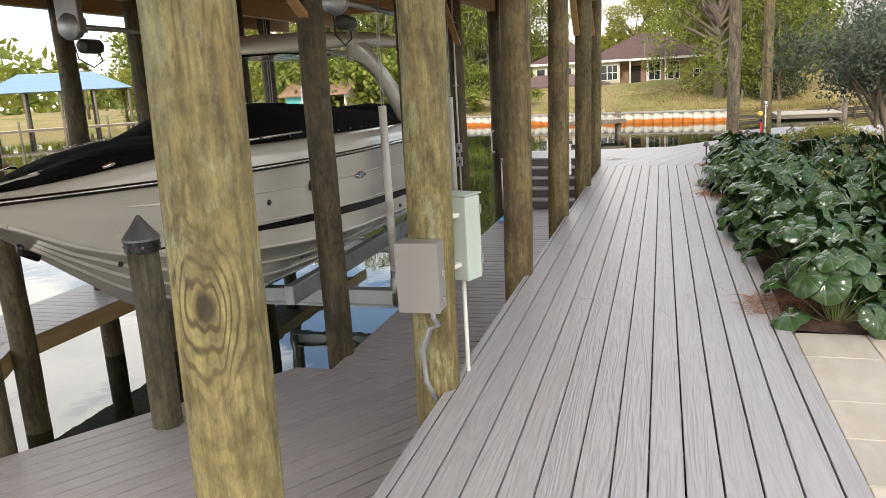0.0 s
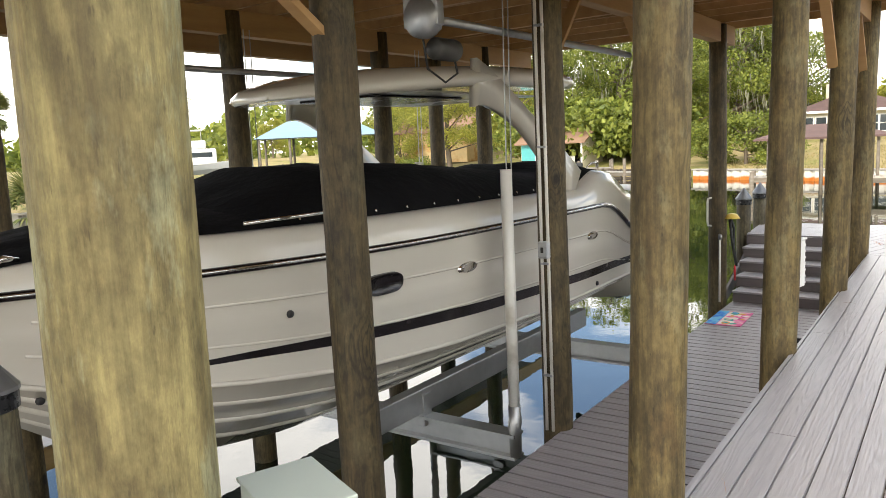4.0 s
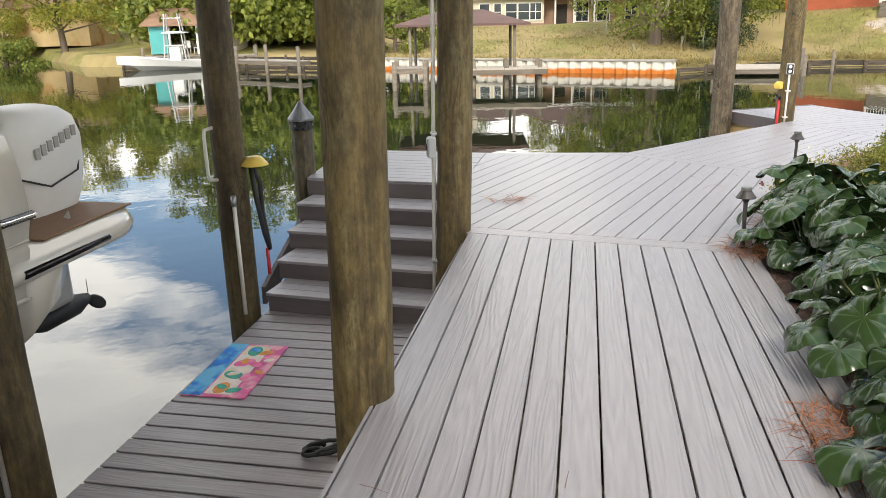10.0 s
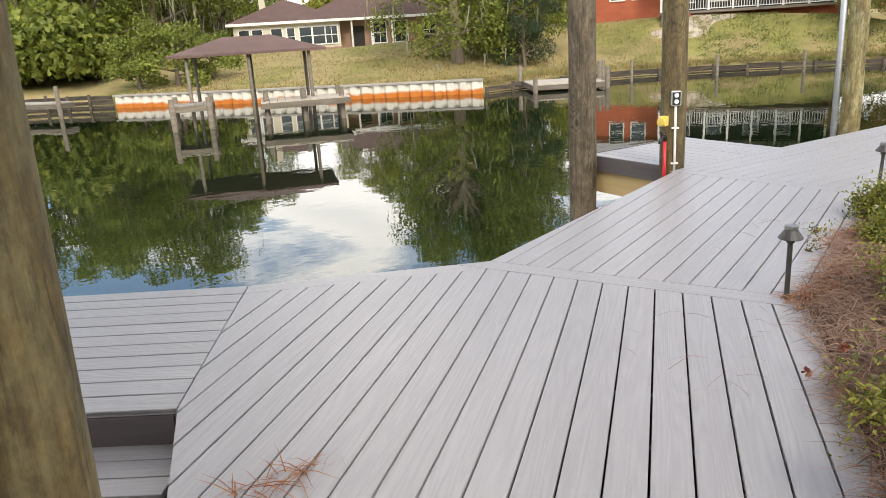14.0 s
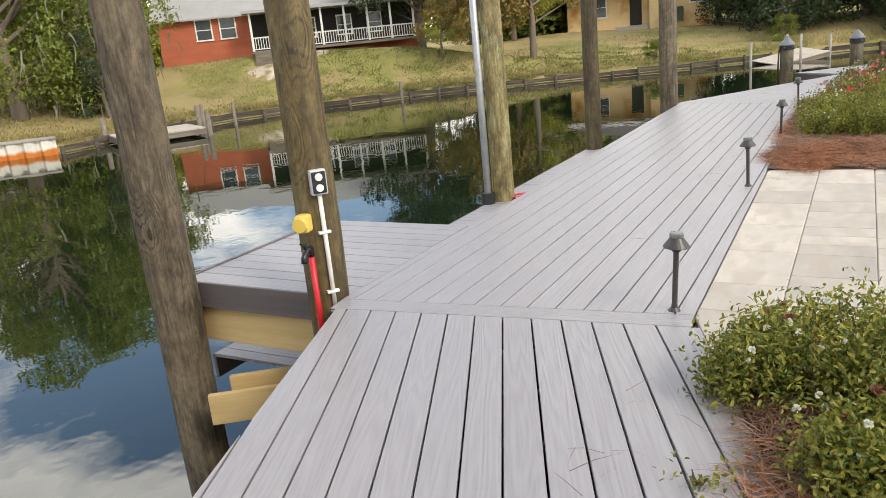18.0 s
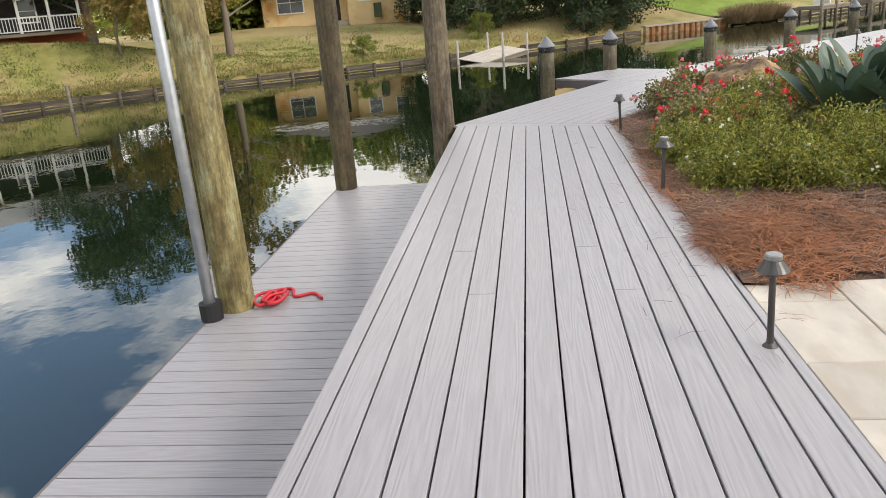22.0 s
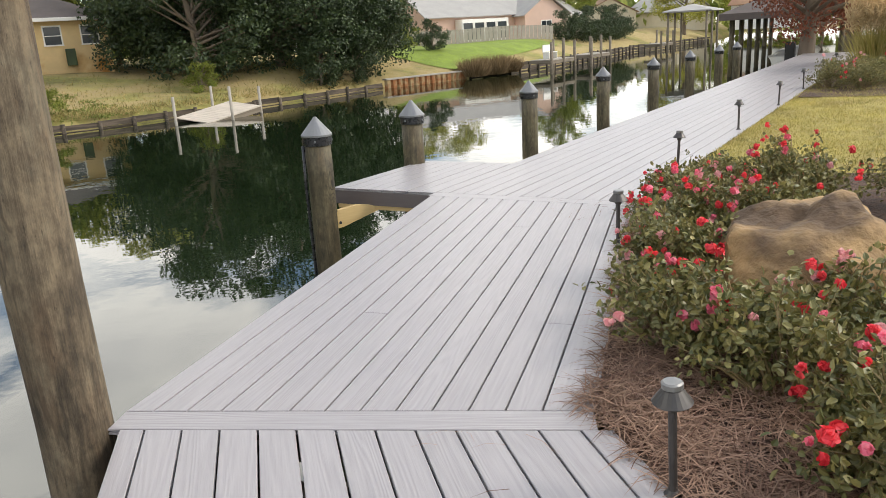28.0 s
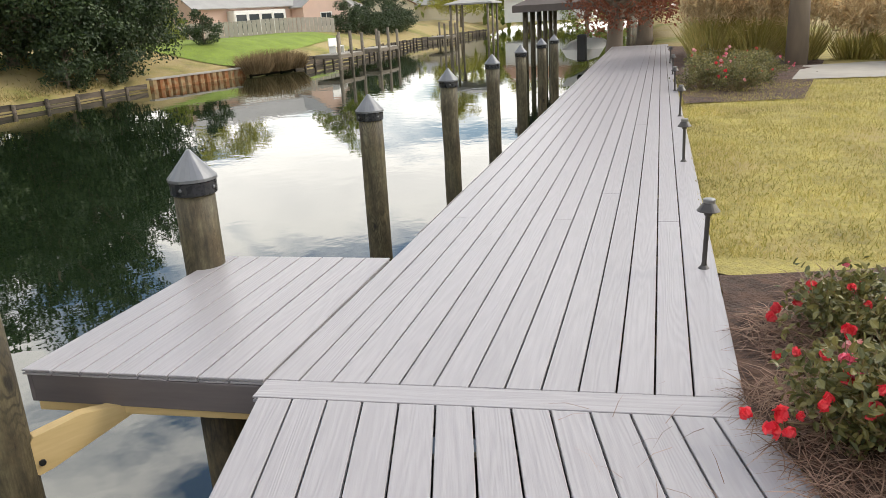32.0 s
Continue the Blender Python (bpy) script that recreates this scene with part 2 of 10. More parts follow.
def post_wood(name, light, dark, patch, patch_amt=0.45, streak=1.0, rough=0.65, bump=0.6):
    """Round post: upright streaks and flecks, wandering rings, crisp paler patches, and knots with rings round them."""
    m = bpy.data.materials.new(name)
    m.use_nodes = True
    nt = m.node_tree
    b = nt.nodes["Principled BSDF"]
    b.inputs["Roughness"].default_value = rough
    co = nt.nodes.new("ShaderNodeTexCoord")
    info = nt.nodes.new("ShaderNodeObjectInfo")
    off = nt.nodes.new("ShaderNodeMath")
    off.operation = "MULTIPLY"
    off.inputs[1].default_value = 41.0
    nt.links.new(info.outputs["Random"], off.inputs[0])

    def noise_of(stretch, scale, detail, rough_=0.55):
        mp = nt.nodes.new("ShaderNodeMapping")
        mp.inputs["Scale"].default_value = (1, 1, stretch)
        nt.links.new(co.outputs["Object"], mp.inputs[0])
        nt.links.new(off.outputs[0], mp.inputs["Location"])
        no = nt.nodes.new("ShaderNodeTexNoise")
        no.inputs["Scale"].default_value, no.inputs["Detail"].default_value, no.inputs["Roughness"].default_value = scale, detail, rough_
        nt.links.new(mp.outputs[0], no.inputs["Vector"])
        return no.outputs["Fac"]

    def ranged(src, a, c, lo=0.0, hi=1.0):
        r = nt.nodes.new("ShaderNodeMapRange")
        r.inputs[1].default_value, r.inputs[2].default_value, r.inputs[3].default_value, r.inputs[4].default_value = a, c, lo, hi
        nt.links.new(src, r.inputs[0])
        return r.outputs[0]

    def maths(op, x, y):
        n = nt.nodes.new("ShaderNodeMath")
        n.operation = op
        for k, v in enumerate((x, y)):
            if isinstance(v, (int, float)):
                n.inputs[k].default_value = v
            elif v is not None:
                nt.links.new(v, n.inputs[k])
        return n.outputs[0]

    def blend(fac, x, y):
        n = nt.nodes.new("ShaderNodeMix")
        n.data_type = "RGBA"
        nt.links.new(fac, n.inputs[0])
        for k, v in ((6, x), (7, y)):
            if isinstance(v, tuple):
                n.inputs[k].default_value = (*v, 1)
            else:
                nt.links.new(v, n.inputs[k])
        return n.outputs[2]

    # knots pull the rings round them
    mk = nt.nodes.new("ShaderNodeMapping")
    mk.inputs["Scale"].default_value = (2.0, 2.0, 1.25)
    nt.links.new(co.outputs["Object"], mk.inputs[0])
    nt.links.new(off.outputs[0], mk.inputs["Location"])
    vo = nt.nodes.new("ShaderNodeTexVoronoi")
    vo.inputs["Scale"].default_value = 1.15
    nt.links.new(mk.outputs[0], vo.inputs["Vector"])
    near = ranged(vo.outputs["Distance"], 0.06, 0.40, 1.0, 0.0)
    warp = maths("ADD", maths("MULTIPLY", noise_of(0.14, 5.0, 3.0), 80.0), maths("MULTIPLY", near, 30.0))
    ring = maths("SINE", warp, None)
    streaks = noise_of(0.045, 34.0, 6.0, 0.72)
    flecks = noise_of(0.22, 75.0, 3.0, 0.6)
    value = maths("ADD", maths("MULTIPLY", ring, 0.03), maths("MULTIPLY", streaks, streak))
    # broad blotches first, then fine streaks over them
    blotch = maths("ADD", maths("MULTIPLY", noise_of(0.42, 6.0, 7.0, 0.70), 0.78), maths("MULTIPLY", streaks, 0.22 * streak))
    col = blend(ranged(blotch, 0.40, 0.56), tuple(0.72 * d + 0.28 * l for d, l in zip(dark, light)), light)
    line = maths("MULTIPLY", ranged(ring, 0.2, 0.95), maths("ADD", maths("MULTIPLY", near, 0.75), ranged(noise_of(0.5, 3.2, 3.0), 0.45, 0.60, 0.0, 0.6)))
    col = blend(line, col, tuple(0.8 * d + 0.08 * l for d, l in zip(dark, light)))
    col = blend(ranged(noise_of(0.34, 6.0, 6.0, 0.72), 0.53, 0.60, 0.0, patch_amt), col, patch)
    col = blend(ranged(noise_of(0.40, 4.6, 5.0, 0.66), 0.56, 0.66, 0.0, 0.4), col, tuple(0.55 * (d + l) * k for d, l, k in zip(dark, light, (1.05, 0.82, 0.7))))
    worn = noise_of(0.30, 6.5, 6.0, 0.70)
    col = blend(ranged(worn, 0.57, 0.63, 0.0, 0.6), col, tuple(0.85 * d + 0.12 * l for d, l in zip(dark, light)))
    col = blend(ranged(flecks, 0.64, 0.74, 0.0, 0.6), col, tuple(d * 0.55 for d in dark))
    col = blend(ranged(vo.outputs["Distance"], 0.045, 0.085, 0.9, 0.0), col, tuple(d * 0.35 for d in dark))
    rr = maths("MULTIPLY", ranged(info.outputs["Random"], 0.0, 1.0, 0.88, 1.10), ranged(streaks, 0.34, 0.66, 0.80, 1.20))
    rr = maths("MULTIPLY", rr, ranged(noise_of(0.55, 26.0, 5.0, 0.7), 0.36, 0.64, 0.74, 1.26))
    sc = nt.nodes.new("ShaderNodeVectorMath")
    sc.operation = "SCALE"
    nt.links.new(col, sc.inputs[0])
    nt.links.new(rr, sc.inputs["Scale"])
    nt.links.new(sc.outputs[0], b.inputs["Base Color"])
    bp = nt.nodes.new("ShaderNodeBump")
    bp.inputs["Strength"].default_value, bp.inputs["Distance"].default_value = bump, 0.006
    nt.links.new(maths("ADD", value, maths("MULTIPLY", flecks, -0.6)), bp.inputs["Height"])
    nt.links.new(bp.outputs[0], b.inputs["Normal"])
    return m


def leaf_material(name, color, other, rough=0.45, trans=0.25):
    """Leaves vary leaf by leaf, with a little light coming through."""
    m = bpy.data.materials.new(name)
    m.use_nodes = True
    nt = m.node_tree
    b = nt.nodes["Principled BSDF"]
    out = nt.nodes["Material Output"]
    geo = nt.nodes.new("ShaderNodeNewGeometry")
    mx = nt.nodes.new("ShaderNodeMix")
    mx.data_type = "RGBA"
    mx.inputs[6].default_value, mx.inputs[7].default_value = (*color, 1), (*other, 1)
    nt.links.new(geo.outputs["Random Per Island"], mx.inputs[0])
    co = nt.nodes.new("ShaderNodeTexCoord")
    no = nt.nodes.new("ShaderNodeTexNoise")
    no.inputs["Scale"].default_value = 1.1
    nt.links.new(co.outputs["Object"], no.inputs["Vector"])
    r = nt.nodes.new("ShaderNodeMapRange")
    r.inputs[1].default_value, r.inputs[2].default_value, r.inputs[3].default_value, r.inputs[4].default_value = 0.3, 0.7, 0.7, 1.3
    nt.links.new(no.outputs["Fac"], r.inputs[0])
    sc = nt.nodes.new("ShaderNodeVectorMath")
    sc.operation = "SCALE"
    nt.links.new(mx.outputs[2], sc.inputs[0])
    nt.links.new(r.outputs[0], sc.inputs["Scale"])
    nt.links.new(sc.outputs[0], b.inputs["Base Color"])
    b.inputs["Roughness"].default_value = rough
    tr = nt.nodes.new("ShaderNodeBsdfTranslucent")
    nt.links.new(sc.outputs[0], tr.inputs[0])
    ms = nt.nodes.new("ShaderNodeMixShader")
    ms.inputs[0].default_value = trans
    nt.links.new(b.outputs[0], ms.inputs[1])
    nt.links.new(tr.outputs[0], ms.inputs[2])
    nt.links.new(ms.outputs[0], out.inputs[0])
    return m


def water_material():
    m = bpy.data.materials.new("canal_water")
    m.use_nodes = True
    nt = m.node_tree
    b = nt.nodes["Principled BSDF"]
    b.inputs["Base Color"].default_value = (0.008, 0.015, 0.006, 1)
    b.inputs["Roughness"].default_value, b.inputs["IOR"].default_value = 0.012, 2.1
    co = nt.nodes.new("ShaderNodeTexCoord")
    mp = nt.nodes.new("ShaderNodeMapping")
    mp.inputs["Scale"].default_value = (1, 1, 1)
    nt.links.new(co.outputs["Object"], mp.inputs[0])
    a = nt.nodes.new("ShaderNodeTexNoise")
    a.inputs["Scale"].default_value, a.inputs["Detail"].default_value = 1.4, 3.0
    nt.links.new(mp.outputs[0], a.inputs["Vector"])
    c = nt.nodes.new("ShaderNodeTexNoise")
    c.inputs["Scale"].default_value, c.inputs["Detail"].default_value = 0.3, 2.0
    nt.links.new(mp.outputs[0], c.inputs["Vector"])
    mu = nt.nodes.new("ShaderNodeMath")
    mu.operation = "MULTIPLY"
    nt.links.new(a.outputs["Fac"], mu.inputs[0])
    nt.links.new(c.outputs["Fac"], mu.inputs[1])
    bp = nt.nodes.new("ShaderNodeBump")
    bp.inputs["Strength"].default_value, bp.inputs["Distance"].default_value = 0.13, 0.05
    nt.links.new(mu.outputs[0], bp.inputs["Height"])
    nt.links.new(bp.outputs[0], b.inputs["Normal"])
    return m


M_DECK = grain_wood("composite_deck", (0.385, 0.365, 0.37), (0.30, 0.284, 0.29), rough=0.36, rings=120, distort=6.0, along=0.06, contrast=0.54, rnd=0.03, bump=0.5, spread=0.16)
M_DECK_A = grain_wood("composite_deck_browned", (0.39, 0.370, 0.374), (0.288, 0.271, 0.273), rough=0.34, rings=95, distort=7.5, along=0.06, contrast=0.52, rnd=0.04, bump=0.9, spread=0.18)
# darker copy for the low docks: shade round the slip is put into the colour
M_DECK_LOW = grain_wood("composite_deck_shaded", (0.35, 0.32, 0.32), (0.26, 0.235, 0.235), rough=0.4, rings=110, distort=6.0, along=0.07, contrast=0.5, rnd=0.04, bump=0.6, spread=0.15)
M_FASCIA = grain_wood("fascia_board", (0.16, 0.135, 0.13), (0.10, 0.085, 0.085), rough=0.5, rings=30, distort=3.0, along=0.10, contrast=0.8, rnd=0.05)
M_POST = post_wood("treated_pine_post", (0.27, 0.222, 0.09), (0.082, 0.058, 0.021), (0.33, 0.325, 0.185), 0.65)
M_POST_DK = post_wood("dark_pine_post", (0.10, 0.073, 0.031), (0.022, 0.015, 0.007), (0.13, 0.11, 0.055), 0.4)
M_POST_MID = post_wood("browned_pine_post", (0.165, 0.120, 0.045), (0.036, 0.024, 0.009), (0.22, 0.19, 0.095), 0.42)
M_POST_GREY = post_wood("weathered_grey_post", (0.165, 0.128, 0.08), (0.028, 0.02, 0.012), (0.16, 0.14, 0.095), 0.4, 1.15, 0.8, 1.0)
M_TIMBER = grain_wood("new_pine_timber", (0.62, 0.46, 0.22), (0.43, 0.29, 0.11), rough=0.6, rings=30, distort=3.0, along=0.1, contrast=0.8, rnd=0.06, knots=(0.2, 0.09, 0.03))
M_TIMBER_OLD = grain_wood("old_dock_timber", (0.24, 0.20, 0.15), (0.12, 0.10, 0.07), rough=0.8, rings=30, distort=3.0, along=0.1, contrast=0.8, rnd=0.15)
M_PILE = post_wood("wet_dark_pile", (0.115, 0.095, 0.05), (0.028, 0.021, 0.011), (0.10, 0.095, 0.055), 0.4)
M_CAPCONE = material("black_pile_cap", (0.016, 0.017, 0.019), rough=0.3, var=0.3, scale=30, bump=0.08)
M_WATER = water_material()


# ---- building helpers ----
def mesh_of(bm, name, smooth=False):
    me = bpy.data.meshes.new(name)
    bm.normal_update()
    bm.to_mesh(me)
    bm.free()
    if smooth:
        for p in me.polygons:
            p.use_smooth = True
    return me


def world_of(ob):
    return ob.matrix_basis if ob.parent is None else world_of(ob.parent) @ ob.matrix_basis


def part(name, bm, mat, parent=None, label="", smooth=False, at=None):
    """Links a bmesh (or mesh) as ONE mesh object under a thing or a part."""
    me = bm if isinstance(bm, bpy.types.Mesh) else mesh_of(bm, name, smooth)
    if mat and not me.materials:
        me.materials.append(mat)
    ob = new(name, me)
    if parent is not None:
        ob.parent = parent
    if at is not None:
        ob.matrix_basis = world_of(parent).inverted() @ at if parent is not None else at
    if label:
        ob["label"] = label
    return ob


def thing(name, label, category, at=None, group="", kind=""):
    ob = new(name)
    ob.empty_display_size = 0.2
    if at is not None:
        ob.matrix_basis = at
    return tagged(ob, label, category, group, kind)


def add_box(bm, x0, x1, y0, y1, z0, z1, m=None, bevel=0.0):
    vs = [bm.verts.new(c) for c in ((x0, y0, z0), (x1, y0, z0), (x1, y1, z0), (x0, y1, z0), (x0, y0, z1), (x1, y0, z1), (x1, y1, z1), (x0, y1, z1))]
    fs = [bm.faces.new([vs[i] for i in q]) for q in ((3, 2, 1, 0), (4, 5, 6, 7), (0, 1, 5, 4), (1, 2, 6, 5), (2, 3, 7, 6), (3, 0, 4, 7))]
    if bevel:
        es = list({e for f in fs for e in f.edges})
        res = bmesh.ops.bevel(bm, geom=es, offset=bevel, segments=2, affect="EDGES", profile=0.5)
        vs = list({v for f in res["faces"] for v in f.verts} | {v for v in vs if v.is_valid})
    if m is not None:
        bmesh.ops.transform(bm, matrix=m, verts=vs)
    return vs


def box_bm(x0, x1, y0, y1, z0, z1, bevel=0.0):
    bm = bmesh.new()
    add_box(bm, x0, x1, y0, y1, z0, z1, None, bevel)
    return bm


def add_prism(bm, poly, z0, z1):
    lo = [bm.verts.new((x, y, z0)) for x, y in poly]
    hi = [bm.verts.new((x, y, z1)) for x, y in poly]
    n = len(poly)
    bm.faces.new(hi)
    bm.faces.new(lo[::-1])
    for i in range(n):
        bm.faces.new((lo[i], lo[(i + 1) % n], hi[(i + 1) % n], hi[i]))


def add_tube(bm, pts, radii, seg=12, caps=True):
    """A tube along points with a radius at each."""
    rings = []
    pts = [Vector(p) for p in pts]
    ref = None
    for i, p in enumerate(pts):
        d = (pts[min(i + 1, len(pts) - 1)] - pts[max(i - 1, 0)]).normalized()
        if ref is None:
            ref = Vector((1, 0, 0)) if abs(d.x) < 0.8 else Vector((0, 1, 0))
        a = (ref - d * ref.dot(d)).normalized()
        ref = a
        b = d.cross(a)
        r = radii[i] if hasattr(radii, "__len__") else radii
        rings.append([bm.verts.new(p + r * (a * math.cos(2 * math.pi * k / seg) + b * math.sin(2 * math.pi * k / seg))) for k in range(seg)])
    for r0, r1 in zip(rings, rings[1:]):
        for k in range(seg):
            bm.faces.new((r0[k], r0[(k + 1) % seg], r1[(k + 1) % seg], r1[k]))
    if caps:
        bm.faces.new(rings[0][::-1])
        bm.faces.new(rings[-1])


def tube_bm(pts, radii, seg=12):
    bm = bmesh.new()
    add_tube(bm, pts, radii, seg)
    return bm


def lathe_bm(profile, seg=20):
    """Turned about z: profile of (radius, z)."""
    bm = bmesh.new()
    rings = []
    for r, z in profile:
        if r < 1e-5:
            rings.append([bm.verts.new((0, 0, z))])
        else:
            rings.append([bm.verts.new((r * math.cos(2 * math.pi * k / seg), r * math.sin(2 * math.pi * k / seg), z)) for k in range(seg)])
    for a, b in zip(rings, rings[1:]):
        for k in range(seg):
            if len(a) == 1 and len(b) > 1:
                bm.faces.new((a[0], b[k], b[(k + 1) % seg]))
            elif len(b) == 1 and len(a) > 1:
                bm.faces.new((a[k], a[(k + 1) % seg], b[0]))
            elif len(a) > 1:
                bm.faces.new((a[k], a[(k + 1) % seg], b[(k + 1) % seg], b[k]))
    if len(rings[0]) > 1:
        bm.faces.new(rings[0][::-1])
    if len(rings[-1]) > 1:
        bm.faces.new(rings[-1])
    bmesh.ops.recalc_face_normals(bm, faces=bm.faces)
    return bm


def clip_half(poly, px, py, nx, ny):
    """The part of a convex polygon on the side of the line to which the normal points."""
    out = []
    for i, a in enumerate(poly):
        b = poly[(i + 1) % len(poly)]
        da, db = (a[0] - px) * nx + (a[1] - py) * ny, (b[0] - px) * nx + (b[1] - py) * ny
        if da >= 0:
            out.append(a)
        if (da >= 0) != (db >= 0):
            k = da / (da - db)
            out.append((a[0] + k * (b[0] - a[0]), a[1] + k * (b[1] - a[1])))
    return out


def poly_area(poly):
    return 0.5 * sum(a[0] * b[1] - b[0] * a[1] for a, b in zip(poly, poly[1:] + poly[:1]))


def board_mesh(poly, thick, bev=0.0025):
    """A board of any convex outline with a small chamfer round its top and a clip groove in its edges."""
    if poly_area(poly) < 0:
        poly = poly[::-1]
    n = len(poly)
    inner = []
    for i in range(n):
        p, a, b = Vector(poly[i]), Vector(poly[i - 1]), Vector(poly[(i + 1) % n])
        u, v = (p - a).normalized(), (b - p).normalized()
        nu, nv = Vector((-u.y, u.x)), Vector((-v.y, v.x))
        k = (nu + nv)
        k = k / max(0.3, k.dot(nu)) if k.length > 1e-6 else nu
        inner.append(p + k * bev)
    deep = [p + (p - Vector(q)) * (0.007 / bev) for p, q in zip(inner, poly)]
    bm = bmesh.new()
    rings = [[bm.verts.new((*p, z)) for p in line] for line, z in ((inner, 0), (poly, -bev), (poly, -thick * 0.32), (deep, -thick * 0.36), (deep, -thick * 0.68), (poly, -thick * 0.72), (poly, -thick))]
    bm.faces.new(rings[0])
    bm.faces.new(rings[-1][::-1])
    for up, down in zip(rings, rings[1:]):
        for i in range(n):
            j = (i + 1) % n
            bm.faces.new((down[i], down[j], up[j], up[i]))
    return mesh_of(bm, "deck_board")


GAP = 0.0085


def lay_boards(parent, poly, direction, origin, z, mat, pitch=0.1445, name="deck_board", cuts=(), thick=0.026, gap=GAP):
    """Boards along a direction over a convex outline; cuts: distances along, at which boards butt, shifted row by row."""
    ang = math.atan2(direction[1], direction[0])
    c, s = math.cos(ang), math.sin(ang)
    loc = [((x - origin[0]) * c + (y - origin[1]) * s, -(x - origin[0]) * s + (y - origin[1]) * c) for x, y in poly]
    v0, v1 = min(p[1] for p in loc), max(p[1] for p in loc)
    rows = [j * pitch for j in range(math.ceil(v0 / pitch), math.floor(v1 / pitch) + 1)]
    rows = [v0 - gap / 2] + [v for v in rows if v0 + 0.07 < v < v1 - 0.07] + [v1 + gap / 2]
    for k, (lo, hi) in enumerate(zip(rows, rows[1:])):
        a, b = lo + gap / 2, hi - gap / 2
        strip = clip_half(clip_half(loc, 0, a, 0, 1), 0, b, 0, -1)
        if len(strip) >= 3 and abs(poly_area(strip)) > 2e-3:
            pieces = [strip]
            if cuts:
                for cut in cuts:
                    at = cut[k % len(cut)] if hasattr(cut, "__len__") else cut
                    nxt = []
                    for q in pieces:
                        nxt += [r for r in (clip_half(q, at - 0.0015, 0, -1, 0), clip_half(q, at + 0.0015, 0, 1, 0)) if len(r) >= 3 and abs(poly_area(r)) > 2e-3]
                    pieces = nxt
            for q in pieces:
                cx = sum(p[0] for p in q) / len(q)
                cy = sum(p[1] for p in q) / len(q)
                me = board_mesh([(p[0] - cx, p[1] - cy) for p in q], thick)
                dz = random.uniform(-0.0008, 0.0008)
                m = Matrix.Translation((origin[0] + cx * c - cy * s, origin[1] + cx * s + cy * c, z + dz)) @ Matrix.Rotation(ang, 4, "Z")
                part(name, me, mat, parent, at=m)


def beam(parent, name, a, b, width, z0, z1, mat, side=0.0, label=""):
    """A plank or beam from a to b (plan), its width to the left of the line by side."""
    a, b = Vector(a), Vector(b)
    d = b - a
    m = Matrix.Translation((a.x, a.y, 0)) @ Matrix.Rotation(math.atan2(d.y, d.x), 4, "Z")
    bm = box_bm(0, d.length, side - width / 2, side + width / 2, z0, z1, min(0.004, width * 0.2))
    return part(name, bm, mat, parent, label, at=m)


# ---- plan ----
WATER_Z = -1.75
LOW_Z = -0.81
LOW2_Z = -0.74
A0, DA = Vector((-0.76, -1.06)), Vector((0.4695, 0.883)).normalized()
RA = Vector((DA.y, -DA.x))


def on_a(s, w):
    """A place beside the first walk: s along its water-side edge, w to the land side."""
    p = A0 + DA * s + RA * w
    return (p.x, p.y)


J1 = ((4.57, 8.97), (6.10, 7.85))
J2 = ((7.16, 11.17), (8.00, 9.51))
J3 = ((10.31, 12.36), (10.54, 10.45))
J4 = ((19.76, 12.38), (19.10, 10.56))
J5 = ((23.50, 10.14), (22.24, 8.70))
A_START = (on_a(-8, 0), on_a(-8, 1.95))
F_END = ((41.2, -8.2), (39.9, -9.6))


def shifted(line, other, d):
    """A joint line moved by d towards the middle of another line."""
    (ax, ay), (bx, by) = line
    n = Vector((by - ay, ax - bx)).normalized()
    to = Vector(((other[0][0] + other[1][0]) / 2 - ax, (other[0][1] + other[1][1]) / 2 - ay))
    if n.dot(to) < 0:
        n = -n
    return ((ax + n.x * d, ay + n.y * d), (bx + n.x * d, by + n.y * d))


def cut_on(edge_a, edge_b, line):
    """Where the straight edge a-b crosses a line."""
    (x1, y1), (x2, y2), ((x3, y3), (x4, y4)) = edge_a, edge_b, line
    den = (x1 - x2) * (y3 - y4) - (y1 - y2) * (x3 - x4)
    k = ((x1 - x3) * (y3 - y4) - (y1 - y3) * (x3 - x4)) / den
    return (x1 + k * (x2 - x1), y1 + k * (y2 - y1))


def deck_segment(name, start, end, label, first, band=True, angle=None, pitch=0.1445, cuts=(), fix=None, mat=M_DECK):
    """One straight run of the boardwalk between two joint lines: boards, a joint board across its end, fascia and joists."""
    deck = thing(name, label, "deck", kind="structure")
    near, far = shifted(start, end, 0.004), shifted(end, start, 0.15 if band else 0.0)
    L0, L1 = cut_on(start[0], end[0], near), cut_on(start[0], end[0], far)
    R0, R1 = cut_on(start[1], end[1], near), cut_on(start[1], end[1], far)
    d = ((Vector(L1) - Vector(L0)).normalized() + (Vector(R1) - Vector(R0)).normalized()).normalized()
    if angle is not None:
        d = Vector((math.cos(radians(angle)), math.sin(radians(angle))))
    lay_boards(deck, [R0, R1, L1, L0], d, fix or tuple(Vector(L1) + Vector((d.y, -d.x)) * first), 0.0, mat, pitch, cuts=cuts)
    if band:
        q0, q1 = shifted(end, start, 0.144), end
        part("joint_board", board_at([q0[0], q0[1], q1[1], q1[0]]), mat, deck, at=board_frame(q0))
    beam(deck, "fascia", L0, L1, 0.025, -0.21, -0.03, M_FASCIA, -0.03)
    beam(deck, "fascia", R0, R1, 0.025, -0.21, -0.03, M_FASCIA, 0.03)
    cross_joists(deck, [R0, R1, L1, L0], d)
    return deck


